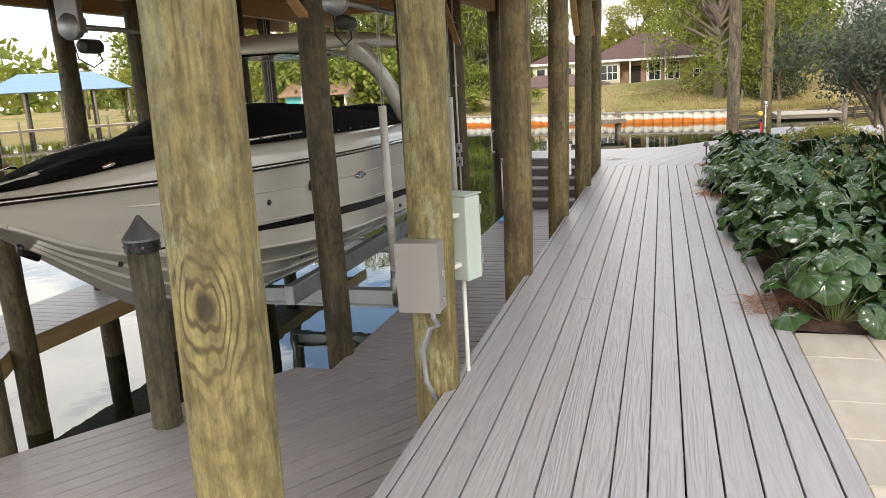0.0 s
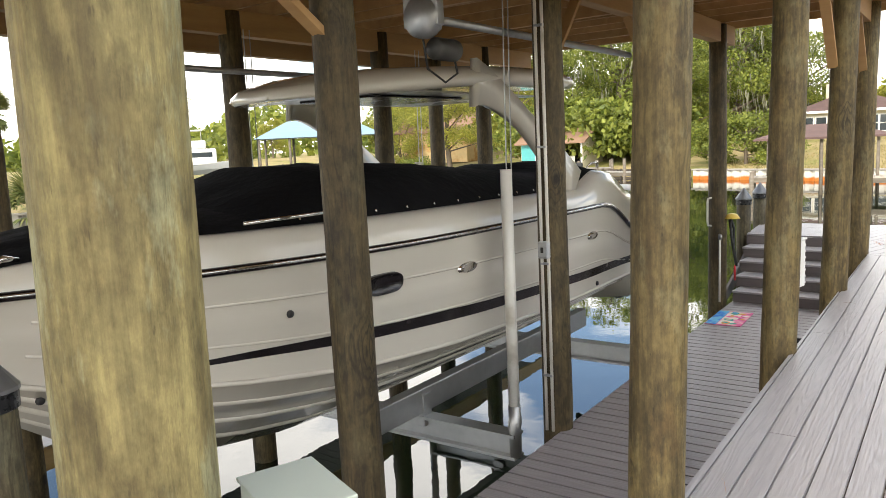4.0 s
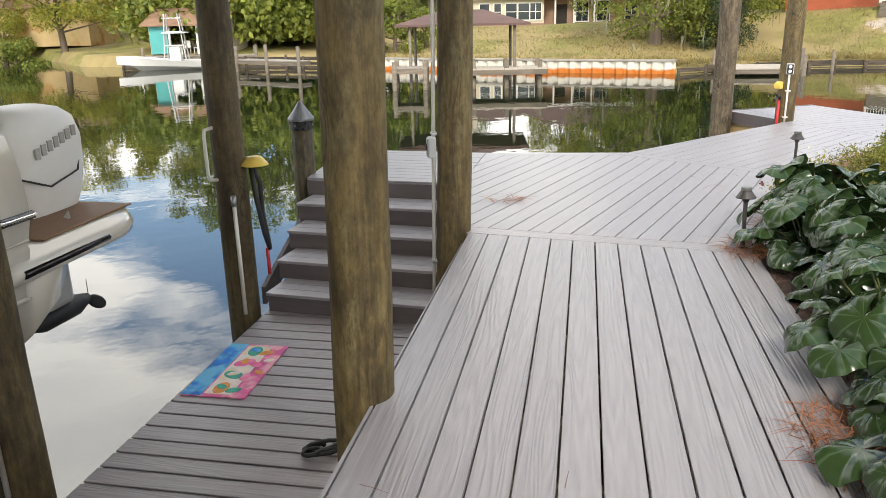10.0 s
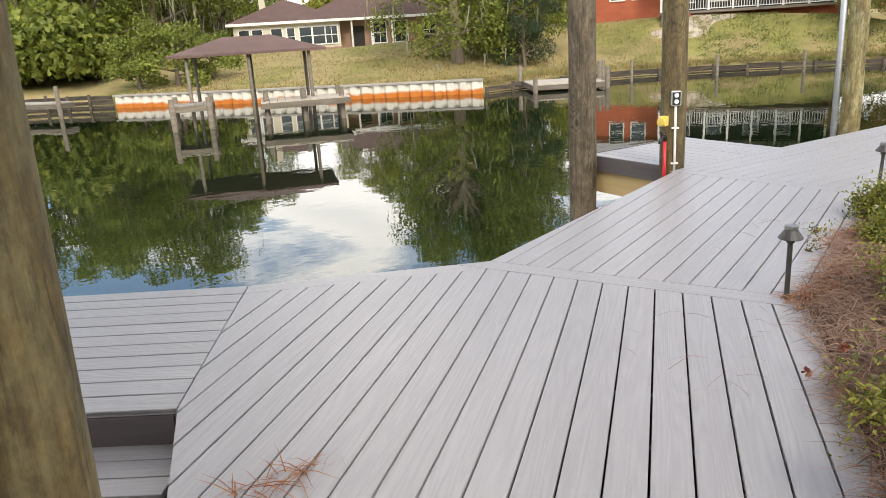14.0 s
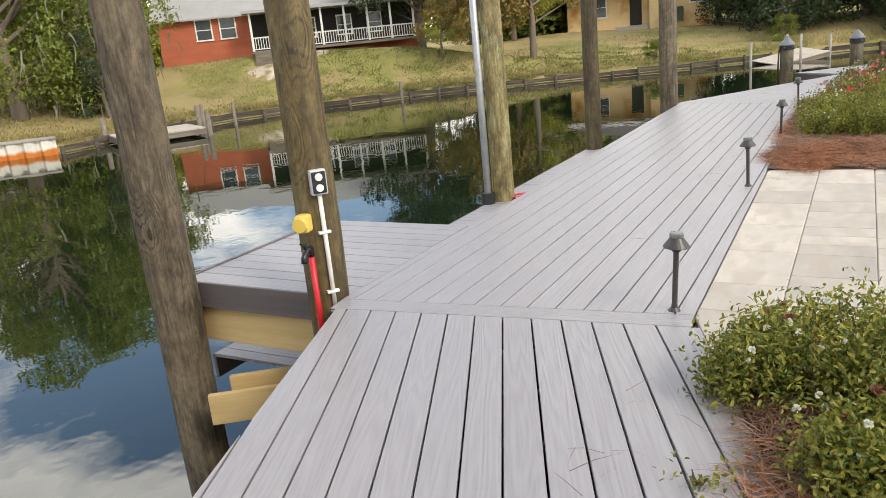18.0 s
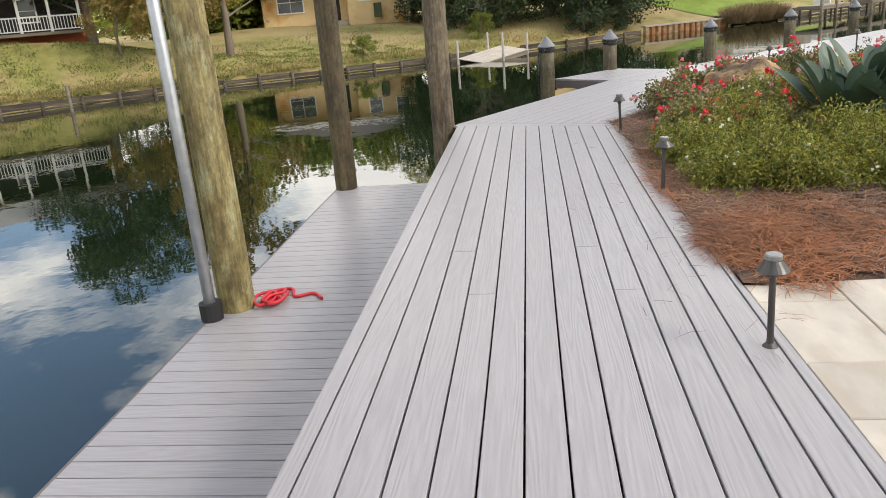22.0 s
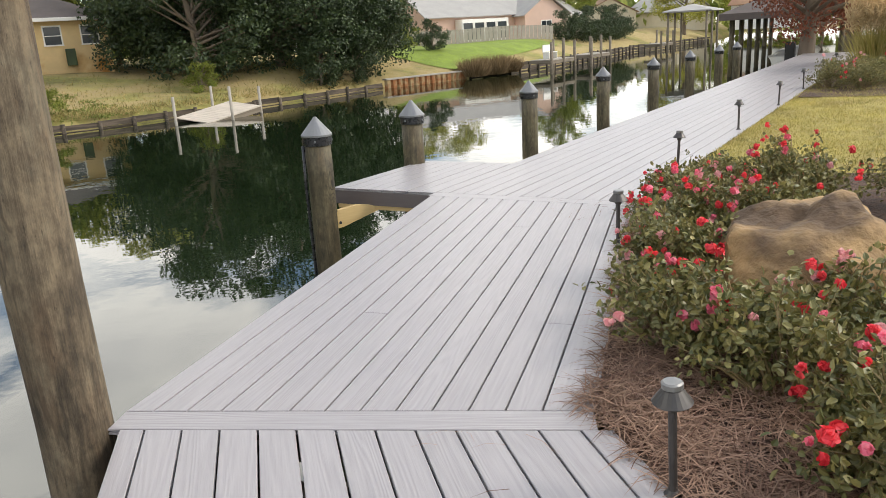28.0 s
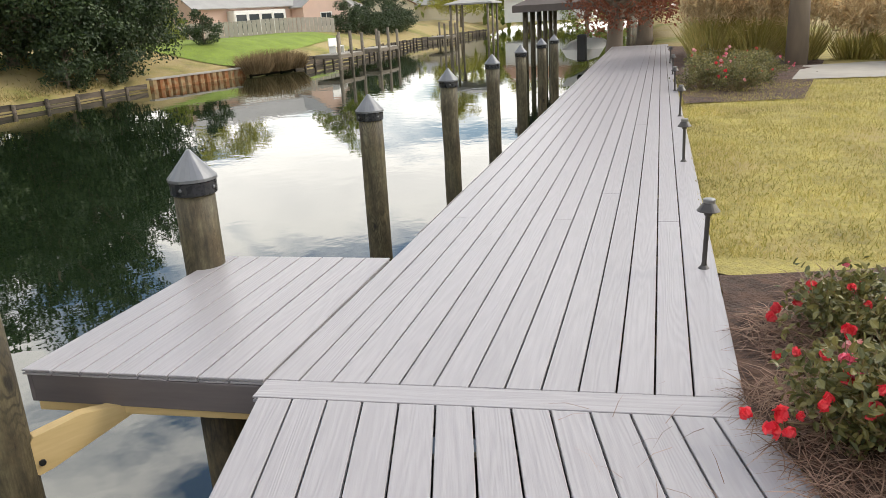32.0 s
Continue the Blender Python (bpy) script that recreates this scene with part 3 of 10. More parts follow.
def cross_joists(deck, poly, d, step=0.406):
    """Joists under the boards, at right angles to them, over an added sheet; both close the view down through the gaps.
    """
    # unseen sheet, no real deck part: added to keep the board gaps dark
    bm = bmesh.new()
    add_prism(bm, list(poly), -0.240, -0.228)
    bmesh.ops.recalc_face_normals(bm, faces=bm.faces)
    part("underlay", bm, M_TIMBER_OLD, deck, "added dark sheet, unseen, that keeps the board gaps dark")
    us = [p[0] * d.x + p[1] * d.y for p in poly]
    u = min(us) + 0.12
    while u < max(us) - 0.05:
        strip = clip_half(clip_half(list(poly), d.x * (u - 0.019), d.y * (u - 0.019), d.x, d.y), d.x * (u + 0.019), d.y * (u + 0.019), -d.x, -d.y)
        vs = [-p[0] * d.y + p[1] * d.x for p in strip]
        if len(strip) >= 3 and max(vs) - min(vs) > 0.15:
            v0, v1 = min(vs) + 0.05, max(vs) - 0.05
            a, b = (d.x * u - d.y * v0, d.y * u + d.x * v0), (d.x * u - d.y * v1, d.y * u + d.x * v1)
            beam(deck, "joist", a, b, 0.038, -0.225, -0.03, M_TIMBER_OLD)
        u += step


def board_frame(line):
    (ax, ay), (bx, by) = line
    return Matrix.Translation((ax, ay, 0)) @ Matrix.Rotation(math.atan2(by - ay, bx - ax), 4, "Z")


def board_at(quad):
    """A board mesh in the frame of its first edge."""
    inv = board_frame((quad[0], quad[1])).inverted()
    return board_mesh([tuple((inv @ Vector((x, y, 0))).xy) for x, y in quad], 0.026)


deck_a = deck_segment("deck_boathouse", A_START, J1, "grey composite boardwalk beside the boathouse posts", 0.19, angle=62.3, pitch=0.1468, fix=on_a(4.0, 0.185), cuts=((99, -1.1, 99, 0.7, 99, 99, -0.2, 1.8), (3.0, 99, 99, 3.9, 99, 99)), mat=M_DECK_A)
# the fan-shaped turn with the stair landing beside it
deck_b = thing("deck_turn", "grey composite deck that turns past the stairs", "deck", kind="structure")
b_near, b_far = shifted(J1, J2, 0.004), shifted(J2, J1, 0.15)
B_L, B_K = (4.98, 10.39), (5.74, 11.79)
rim_in = ((5.74 - 0.065, 11.79 - 0.135), (7.16 - 0.065, 11.17 - 0.135))
b_poly = [b_near[0], b_near[1], cut_on(J1[1], J2[1], b_far), cut_on(rim_in[0], rim_in[1], b_far), cut_on(rim_in[0], rim_in[1], (B_L, B_K)), B_L]
lay_boards(deck_b, b_poly, (math.cos(radians(42.2)), math.sin(radians(42.2))), (5.54, 8.297), 0.0, M_DECK, 0.1466)
q0 = shifted(J2, J1, 0.144)
q0 = (cut_on(B_K, J2[0], q0), q0[1])
part("joint_board", board_at([q0[0], q0[1], J2[1], J2[0]]), M_DECK, deck_b, at=board_frame(q0))
rim_end = shifted(J2, J1, 0.15)
rim = [rim_in[0], cut_on(rim_in[0], rim_in[1], rim_end), cut_on(B_K, J2[0], rim_end), B_K]
part("rim_board", board_at(rim), M_DECK, deck_b, at=board_frame((rim[0], rim[1])))
beam(deck_b, "fascia", B_K, J2[0], 0.025, -0.21, -0.03, M_FASCIA, -0.03)
beam(deck_b, "fascia", J1[0], B_L, 0.025, -0.21, -0.03, M_FASCIA, -0.02)
cross_joists(deck_b, b_poly, Vector((math.cos(radians(42.2)), math.sin(radians(42.2)))))
deck_c = deck_segment("deck_post", J2, J3, "grey composite boardwalk with a grey post at its edge", 0.15, angle=24.1, pitch=0.1437, fix=(7.816, 9.921))
deck_d = deck_segment("deck_patio", J3, J4, "grey composite boardwalk beside the stone patio", 0.15, angle=-0.1, fix=(12.2, 11.562), pitch=0.1466, cuts=((99, -2.3, 99, 99, -0.4, 99, 99), (2.6, 99, 99, 99, 1.9)))
deck_e = deck_segment("deck_roses", J4, J5, "grey composite boardwalk beside the rose bed", 0.147, angle=-31.3, pitch=0.1440, fix=(22.797, 9.386), cuts=((99, -2.9, 99, 99, 99, -1.0, 99),))
deck_f = deck_segment("deck_lawn", J5, F_END, "long grey composite boardwalk beside the lawn", 0.14, band=False, angle=-46.2, pitch=0.144, fix=(23.40, 10.04), cuts=((99, 2.6, 99, 99, 3.4), (6.4, 99, 99, 7.0, 99, 99), (12.0, 99, 99, 11.2), (17.1, 99, 99, 18.2)))

# stair landing and stairs down to the lower dock
LAND = [(3.68, 11.23), B_L, B_K, (4.33, 12.67)]
landing = thing("stair_landing", "grey composite landing at the head of the stairs", "landing", kind="structure")
lay_boards(landing, [(3.68, 11.23), (4.975, 10.393), (5.735, 11.793), (4.33, 12.67)], (1.30, -0.84), (3.68, 11.23), 0.0, M_DECK, 0.1445)
for a, b in ((LAND[0], LAND[3]), (LAND[3], LAND[2])):
    beam(landing, "fascia", a, b, 0.025, -0.21, -0.03, M_FASCIA, -0.02)
stairs = thing("stairs", "grey composite stairs with dark risers", "stairs", kind="structure")
S_UP, S_ACROSS = Vector((0.54, 1.33)).normalized(), Vector((1.30, -0.84)).normalized()
RISE = -LOW_Z / 5
for i in range(5):
    base = Vector((3.68, 11.23)) - S_UP * 0.355 * i
    right = base + S_ACROSS * 1.53
    zt = -RISE * i
    m = Matrix.Translation((base.x, base.y, 0)) @ Matrix.Rotation(math.atan2(S_ACROSS.y, S_ACROSS.x), 4, "Z")
    part("riser", box_bm(0, 1.53, -0.012, 0.012, zt - RISE, zt - 0.03, 0.002), M_FASCIA, stairs, at=m)
    if i:
        for k in range(3):
            y0 = -0.03 + k * 0.128
            part("tread_board", box_bm(-0.01, 1.53, y0, y0 + 0.122, zt - 0.026, zt, 0.004), M_DECK, stairs, at=m)
for k in (0.02, 0.76, 1.5):
    a = Vector((3.68, 11.23)) + S_ACROSS * k
    bm = bmesh.new()
    prof = [(0, -0.22), (-1.05, LOW_Z + 0.06), (-1.05, LOW_Z - 0.1), (0, -0.5)]
    vs = [[bm.verts.new((x, y, z)) for y, z in prof] for x in (-0.019, 0.019)]
    bm.faces.new(vs[0])
    bm.faces.new(vs[1][::-1])
    for i in range(4):
        bm.faces.new((vs[0][i], vs[1][i], vs[1][(i + 1) % 4], vs[0][(i + 1) % 4]))
    part("stringer", bm, M_FASCIA, stairs, at=Matrix.Translation((a.x, a.y, 0)) @ Matrix.Rotation(math.atan2(S_ACROSS.y, S_ACROSS.x), 4, "Z"))

# lower dock along the boat slip: boards across it
lower_dock = thing("lower_dock", "weathered composite lower dock along the boat slip, shade put into its board colour", "dock", kind="structure")
LS0, LS1 = 3.2, 11.75
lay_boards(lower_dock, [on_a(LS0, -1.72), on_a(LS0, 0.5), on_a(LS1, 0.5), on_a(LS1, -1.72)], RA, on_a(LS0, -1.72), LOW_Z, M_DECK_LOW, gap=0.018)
for k in (-1.4, -1.0, -0.6, -0.2, 0.2):
    beam(lower_dock, "joist", on_a(LS0, k), on_a(LS1, k), 0.05, LOW_Z - 0.22, LOW_Z - 0.028, M_TIMBER_OLD)
beam(lower_dock, "fascia", on_a(LS0, -1.72), on_a(LS1, -1.72), 0.03, LOW_Z - 0.2, LOW_Z - 0.03, M_TIMBER_OLD, -0.02)
# its wide head, boarded at an angle
head_dock = thing("head_dock", "wide lower dock at the bow of the boat", "dock", kind="structure")
HD = Vector((2.31, 1.17)).normalized()
head = [(-3.45, 1.53), (-1.09, 2.73), on_a(LS0 - 0.006, -1.72), on_a(LS0 - 0.006, 0.5), on_a(-8, 0.5), on_a(-8, -5.0)]
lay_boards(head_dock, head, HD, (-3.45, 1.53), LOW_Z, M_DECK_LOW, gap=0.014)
beam(head_dock, "fascia", head[0], head[1], 0.03, LOW_Z - 0.2, LOW_Z - 0.03, M_TIMBER_OLD, -0.02)
# dock on the far side of the slip
far_dock = thing("finger_dock", "grey finger dock with a pine fascia across the slip", "dock", kind="structure")
FD_HEAD = [on_a(1.2, -4.2), on_a(3.4, -5.5), on_a(3.4, -6.6), on_a(0.2, -6.6)]
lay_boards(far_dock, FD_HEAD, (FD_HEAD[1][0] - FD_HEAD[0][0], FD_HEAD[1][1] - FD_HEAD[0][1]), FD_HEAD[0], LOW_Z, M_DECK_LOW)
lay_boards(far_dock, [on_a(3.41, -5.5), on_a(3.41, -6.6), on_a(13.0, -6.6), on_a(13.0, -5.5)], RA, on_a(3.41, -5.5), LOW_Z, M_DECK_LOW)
beam(far_dock, "fascia", FD_HEAD[1], FD_HEAD[0], 0.04, LOW_Z - 0.22, LOW_Z - 0.004, M_TIMBER, -0.02)
beam(far_dock, "fascia", on_a(13.0, -5.5), on_a(3.41, -5.5), 0.04, LOW_Z - 0.22, LOW_Z - 0.004, M_TIMBER, -0.02)

# small platform with the hose and the lower swim dock
platform = thing("side_platform", "grey composite platform on a pine frame", "platform", kind="structure")
lay_boards(platform, [(10.37, 12.385), (12.0, 12.40), (12.0, 13.74), (10.37, 13.74)], (0, 1), (12.0, 12.47), -0.012, M_DECK)
beam(platform, "fascia", (10.355, 12.44), (10.355, 13.76), 0.025, -0.175, -0.002, M_FASCIA)
beam(platform, "fascia", (12.0, 13.755), (10.34, 13.755), 0.025, -0.175, -0.002, M_FASCIA)
beam(platform, "frame_beam", (10.40, 12.44), (10.40, 13.72), 0.045, -0.42, -0.18, M_TIMBER)
beam(platform, "frame_beam", (11.95, 12.44), (11.95, 13.72), 0.045, -0.42, -0.18, M_TIMBER)
for a, b in (((9.99, 13.26), (10.27, 12.88)), ((10.25, 13.33), (10.55, 12.93))):
    beam(platform, "brace_beam", a, b, 0.045, -0.80, -0.60, M_TIMBER)
swim_dock = thing("lower_swim_dock", "low grey composite dock below the boardwalk", "dock", kind="structure")
lay_boards(swim_dock, [(10.75, 12.5), (19.82, 12.5), (19.82, 14.0), (10.75, 14.0)], (0, 1), (19.82, 12.5), LOW2_Z, M_DECK)
beam(swim_dock, "fascia", (10.75, 14.01), (19.82, 14.01), 0.03, LOW2_Z - 0.2, LOW2_Z - 0.005, M_FASCIA)
beam(swim_dock, "fascia", (19.84, 12.6), (19.84, 14.02), 0.03, LOW2_Z - 0.2, LOW2_Z - 0.005, M_FASCIA)
# landing between the mooring piles
side_landing = thing("side_landing", "grey composite landing between two mooring piles", "landing", kind="structure")
SL = [(23.52, 10.17), (24.30, 11.02), (25.42, 9.82), (24.70, 8.98)]
F_DIR = (Vector(F_END[0]) - Vector(J5[0])).normalized()
lay_boards(side_landing, [(23.515, 10.15), (24.30, 11.035), (25.43, 9.82), (24.66, 8.97)], F_DIR, (23.52, 10.17), -0.004, M_DECK)
for a, b in ((SL[0], SL[1]), (SL[1], SL[2]), (SL[2], SL[3])):
    beam(side_landing, "fascia", a, b, 0.028, -0.17, -0.033, M_FASCIA, -0.014)
beam(side_landing, "frame_beam", (23.60, 10.18), (24.30, 10.98), 0.05, -0.215, -0.172, M_TIMBER)
bm = bmesh.new()
prof = [(0.0, -0.235), (0.015, -0.31), (0.05, -0.345), (0.11, -0.335), (0.50, -0.216), (0.50, -0.176), (0.26, -0.14), (0.06, -0.165)]
lo, hi = [[bm.verts.new((x, y, z)) for x, z in prof] for y in (-0.03, 0.03)]
bm.faces.new(lo)
bm.faces.new(hi[::-1])
for i in range(len(prof)):
    j = (i + 1) % len(prof)
    bm.faces.new((lo[j], lo[i], hi[i], hi[j]))
bmesh.ops.recalc_face_normals(bm, faces=bm.faces)
part("cross_brace", bm, M_TIMBER, side_landing, "pine brace with a clipped end", at=Matrix.Translation((23.93, 11.10, 0)) @ Matrix.Rotation(radians(-78), 4, "Z"))
part("bolt", lathe_bm([(0, 0.008), (0.014, 0.007), (0.016, 0)], 8), M_CAPCONE, side_landing, at=Matrix.Translation((23.93, 11.10, 0)) @ Matrix.Rotation(radians(-78), 4, "Z") @ Matrix.Translation((0.07, -0.032, -0.29)) @ Matrix.Rotation(math.pi / 2, 4, "X"))
for p in ((24.2, 10.2), (24.9, 9.4)):
    part("pile", tube_bm([(0, 0, -3), (0, 0, -0.2)], [0.12, 0.12], 12), M_POST_DK, side_landing, smooth=True, at=Matrix.Translation((*p, 0)))


# ---- posts and piles ----
def round_post(name, x, y, z0, z1, r, mat, label, lean=(0, 0), seed=0, top=None):
    rnd = random.Random(seed)
    bm = bmesh.new()
    n = 14
    pts, rad = [], []
    for i in range(n + 1):
        k = i / n
        pts.append((lean[0] * k + rnd.uniform(-0.004, 0.004), lean[1] * k + rnd.uniform(-0.004, 0.004), z0 + (z1 - z0) * k))
        rad.append(r * (1.06 - 0.12 * k) * rnd.uniform(0.985, 1.015))
    add_tube(bm, pts, rad, 24)
    ob = part(name, bm, mat, None, smooth=True, at=Matrix.Translation((x, y, 0)))
    return tagged(ob, label, "post")


M_CONE = material("grey_cone_metal", (0.20, 0.205, 0.21), rough=0.42, metal=0.6, var=0.15, scale=14.0, bump=0.05)


def mooring_pile(x, y, z1, r, label, seed):
    pile = thing("mooring_pile", label, "mooring pile", Matrix.Translation((x, y, 0)), "mooring piles along the walk")
    rnd = random.Random(seed)
    pts = [(rnd.uniform(-0.004, 0.004), rnd.uniform(-0.004, 0.004), -3.2 + (z1 - 0.2 + 3.2) * i / 10) for i in range(11)]
    bm = bmesh.new()
    add_tube(bm, pts, [r * 1.03 - 0.003 * i * r for i in range(11)], 20)
    part("shaft", bm, M_PILE, pile, smooth=True)
    part("collar", lathe_bm([(r * 1.06, z1 - 0.27), (r * 1.13, z1 - 0.265), (r * 1.14, z1 - 0.19), (r * 1.06, z1 - 0.185)], 24), M_CAPCONE, pile, "black band round the pile head")
    part("cap", lathe_bm([(r * 1.06, z1 - 0.186), (r * 1.20, z1 - 0.183), (r * 1.20, z1 - 0.165), (r * 0.55, z1 - 0.07), (0.012, z1), (0, z1)], 24), M_CONE, pile, "grey metal cone cap")
    for a in range(4):
        q = a * math.pi / 2 + 0.6 + seed
        part("bolt", lathe_bm([(0, 0.008), (0.010, 0.006), (0.012, 0)], 7), M_CONE, pile, at=Matrix.Translation((x, y, 0)) @ Matrix.Rotation(q, 4, "Z") @ Matrix.Translation((r * 1.13, 0, z1 - 0.225)) @ Matrix.Rotation(math.pi / 2, 4, "Y"))
    return pile


ROOF_Z = 3.1
for i, (x, y) in enumerate(((-1.19, -1.80), (-0.27, 0.0), (0.885, 2.165), (2.145, 4.585), (3.335, 6.765), (4.44, 8.95))):
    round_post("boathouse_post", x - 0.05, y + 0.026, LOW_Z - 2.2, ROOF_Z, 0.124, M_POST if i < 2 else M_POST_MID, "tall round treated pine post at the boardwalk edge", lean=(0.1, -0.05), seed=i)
for i, (x, y) in enumerate(((-0.67, 2.96), (0.51, 5.14), (1.72, 7.90), (2.95, 10.02))):
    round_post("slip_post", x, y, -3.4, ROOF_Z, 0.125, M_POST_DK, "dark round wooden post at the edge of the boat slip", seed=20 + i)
for i, (s, w) in enumerate(((3.3, -5.3), (5.8, -5.3), (8.2, -5.3), (10.7, -5.3), (3.35, -6.3), (5.5, -6.15), (8.4, -6.15), (10.6, -6.15))):
    x, y = on_a(s, w)
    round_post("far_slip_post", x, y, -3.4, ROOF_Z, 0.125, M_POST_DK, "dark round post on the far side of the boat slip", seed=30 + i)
round_post("grey_post", 10.22, 13.66, -3.4, 4.3, 0.15, M_POST_GREY, "weathered grey round post standing in the water", seed=40)
round_post("utility_post", 10.36, 12.50, -3.4, 4.2, 0.122, M_POST_MID, "round post with outlet box and hose pipe", seed=41)
round_post("dock_post", 15.85, 13.87, -3.4, 4.6, 0.14, M_POST, "round treated pine post with a metal guide pole", seed=42)
round_post("dock_post", 19.78, 13.88, -3.4, 4.6, 0.135, M_POST_DK, "dark round post on the low dock", seed=43)
round_post("dock_post", 19.68, 12.56, -3.4, 4.6, 0.14, M_POST_GREY, "weathered round post at the turn of the boardwalk", seed=44)
for i, (x, y, z) in enumerate(((3.69, 11.46, 0.71), (4.21, 12.42, 0.72), (23.95, 11.17, 0.76), (25.33, 9.95, 0.73), (27.85, 7.56, 0.68), (30.28, 5.13, 0.67), (32.7, 2.7, 0.66), (35.1, 0.27, 0.66), (37.5, -2.2, 0.66), (39.2, -4.0, 0.66))):
    mooring_pile(x, y, z, 0.108 if i < 2 else 0.125, "round wooden mooring pile with a grey cone cap", 60 + i)
mooring_pile(-2.08, 1.86, 0.83, 0.112, "short dark pile with a pointed top on the head dock", 75)
mooring_pile(-3.28, 1.80, 0.93, 0.125, "dark pile with a pointed top beside the slip", 76)


# black cable down the mooring pile at the side landing
bm = tube_bm([(23.90, 11.312, 0.50), (23.905, 11.322, 0.1), (23.90, 11.316, -0.7), (23.905, 11.322, -1.75)], 0.016, 8)
tagged(part("cable", bm, M_CAPCONE, smooth=True), "black cable running down a mooring pile into the water", "cable")

# ---- water, ground and banks ----
M_GRASS = material("bank_grass", (0.24, 0.225, 0.06), rough=0.9, var=0.45, scale=2.2, bump=0.6, bump_scale=40, dark=(0.45, 0.33, 0.16), dark_at=0.46, dark_scale=0.22, bump_dist=0.05, dark_amt=0.65)
M_LAWN = material("lawn_grass", (0.36, 0.30, 0.085), rough=0.9, var=0.4, scale=16.0, bump=0.8, bump_scale=60, dark=(0.36, 0.27, 0.12), dark_at=0.58, dark_scale=0.9, bump_dist=0.03, dark_amt=0.6)
# bed under the loose needles: shade between strands is put into this dark brown
M_STRAW = material("pine_straw", (0.10, 0.055, 0.035), rough=0.9, var=0.4, scale=9.0, bump=0.9, bump_scale=55, dark=(0.05, 0.027, 0.017), dark_at=0.52, dark_scale=14.0, bump_dist=0.03)
M_TRAV = material("travertine", (0.49, 0.44, 0.37), rough=0.6, var=0.22, scale=5.0, stretch=(1, 2.2, 1), bump=0.35, dark=(0.40, 0.33, 0.25), dark_at=0.55, dark_scale=3.4, rnd=0.16, dark_amt=0.5)
M_GROUT = material("patio_joint", (0.36, 0.29, 0.20), rough=0.9, var=0.2, scale=8.0)

OPP = [(-200, 12), (-60, 22), (-27, 29.5), (-18.5, 40), (-20, 46), (-38, 58), (-42, 70), (-44, 100), (-30, 112), (-14, 90), (-7, 69.5), (-3, 66), (3, 62), (8.3, 58.5), (11.5, 54.7), (16.6, 49.0),
       (21.8, 43.6), (26.5, 39.1), (32, 39.6), (36.5, 38.7), (40.5, 36.3), (44.5, 32.7), (47.5, 28.7), (50.2, 24.1), (53, 18.7), (57, 13.5), (62, 7.7), (66, 3.5), (70, -3.1), (73, -7.4), (82, -17), (98, -31), (115, -52), (260, -170)]
OPP_RING = np.array(OPP + [(900, -200), (900, 900), (-900, 900), (-900, 18)], float)
NEAR = [on_a(-60, 1.35), on_a(11, 1.35), (7.5, 10.1), (10.5, 11.2), (19.2, 11.2), (22.6, 9.2), (40.4, -9.1), (64, -33), (300, -280)]
NEAR_RING = np.array(NEAR + [(300, -900), (-900, -900), (-900, -120)], float)


def ring_distance(ring, px, py, closed_n):
    """Signed distance of points to the first edges of a ring: positive inside."""
    inside = np.zeros(px.shape, bool)
    n = len(ring)
    for i in range(n):
        (ax, ay), (bx, by) = ring[i], ring[(i + 1) % n]
        hit = ((ay > py) != (by > py)) & (px < (bx - ax) * (py - ay) / (by - ay + 1e-12) + ax)
        inside ^= hit
    dist = np.full(px.shape, 1e9)
    for i in range(closed_n - 1):
        (ax, ay), (bx, by) = ring[i], ring[i + 1]
        k = np.clip(((px - ax) * (bx - ax) + (py - ay) * (by - ay)) / ((bx - ax) ** 2 + (by - ay) ** 2), 0, 1)
        dist = np.minimum(dist, np.hypot(px - ax - k * (bx - ax), py - ay - k * (by - ay)))
    return np.where(inside, dist, -dist)


def bank_height(px, py):
    px, py = np.asarray(px, float), np.asarray(py, float)
    do = ring_distance(OPP_RING, px, py, len(OPP)) - 0.9
    dn = ring_distance(NEAR_RING, px, py, len(NEAR))
    wob = 0.12 * np.sin(px * 0.31 + 1.3 * np.sin(py * 0.23)) * np.cos(py * 0.27)
    k = np.clip(do / np.interp(px, [40, 52], [17, 6.5]), 0, 1)
    edge = np.interp(px, [-12, -5, 8, 11, 25.8, 28.5, 65, 68], [-0.85, -0.95, -0.95, -1.06, -1.06, -1.36, -1.33, -1.15])
    opp = edge + (np.interp(px, [28, 36, 44, 48, 55, 62, 70], [0.5, 0.7, 1.2, 1.35, 0.85, 0.7, 0.4]) - edge) * k * k * (3 - 2 * k) + wob * np.clip(do / 6, 0, 1)
    up = np.clip((py - 9) / 6, 0, 1) * np.clip((px - 50) / 6, 0, 1) * np.clip((40 - py) / 6, 0, 1)
    opp = opp * (1 - up) + (edge + (0.62 - edge) * np.clip(do / 22, 0, 1) + wob * np.clip(do / 6, 0, 1)) * up
    z = np.where(do > 0, opp, np.clip(edge + do * 2.6, -3.2, None))
    z = np.where(dn > -1.2, np.where(dn > 0, -0.10, np.clip(-0.10 + dn * 4.0, -3.2, None)), z)
    return z


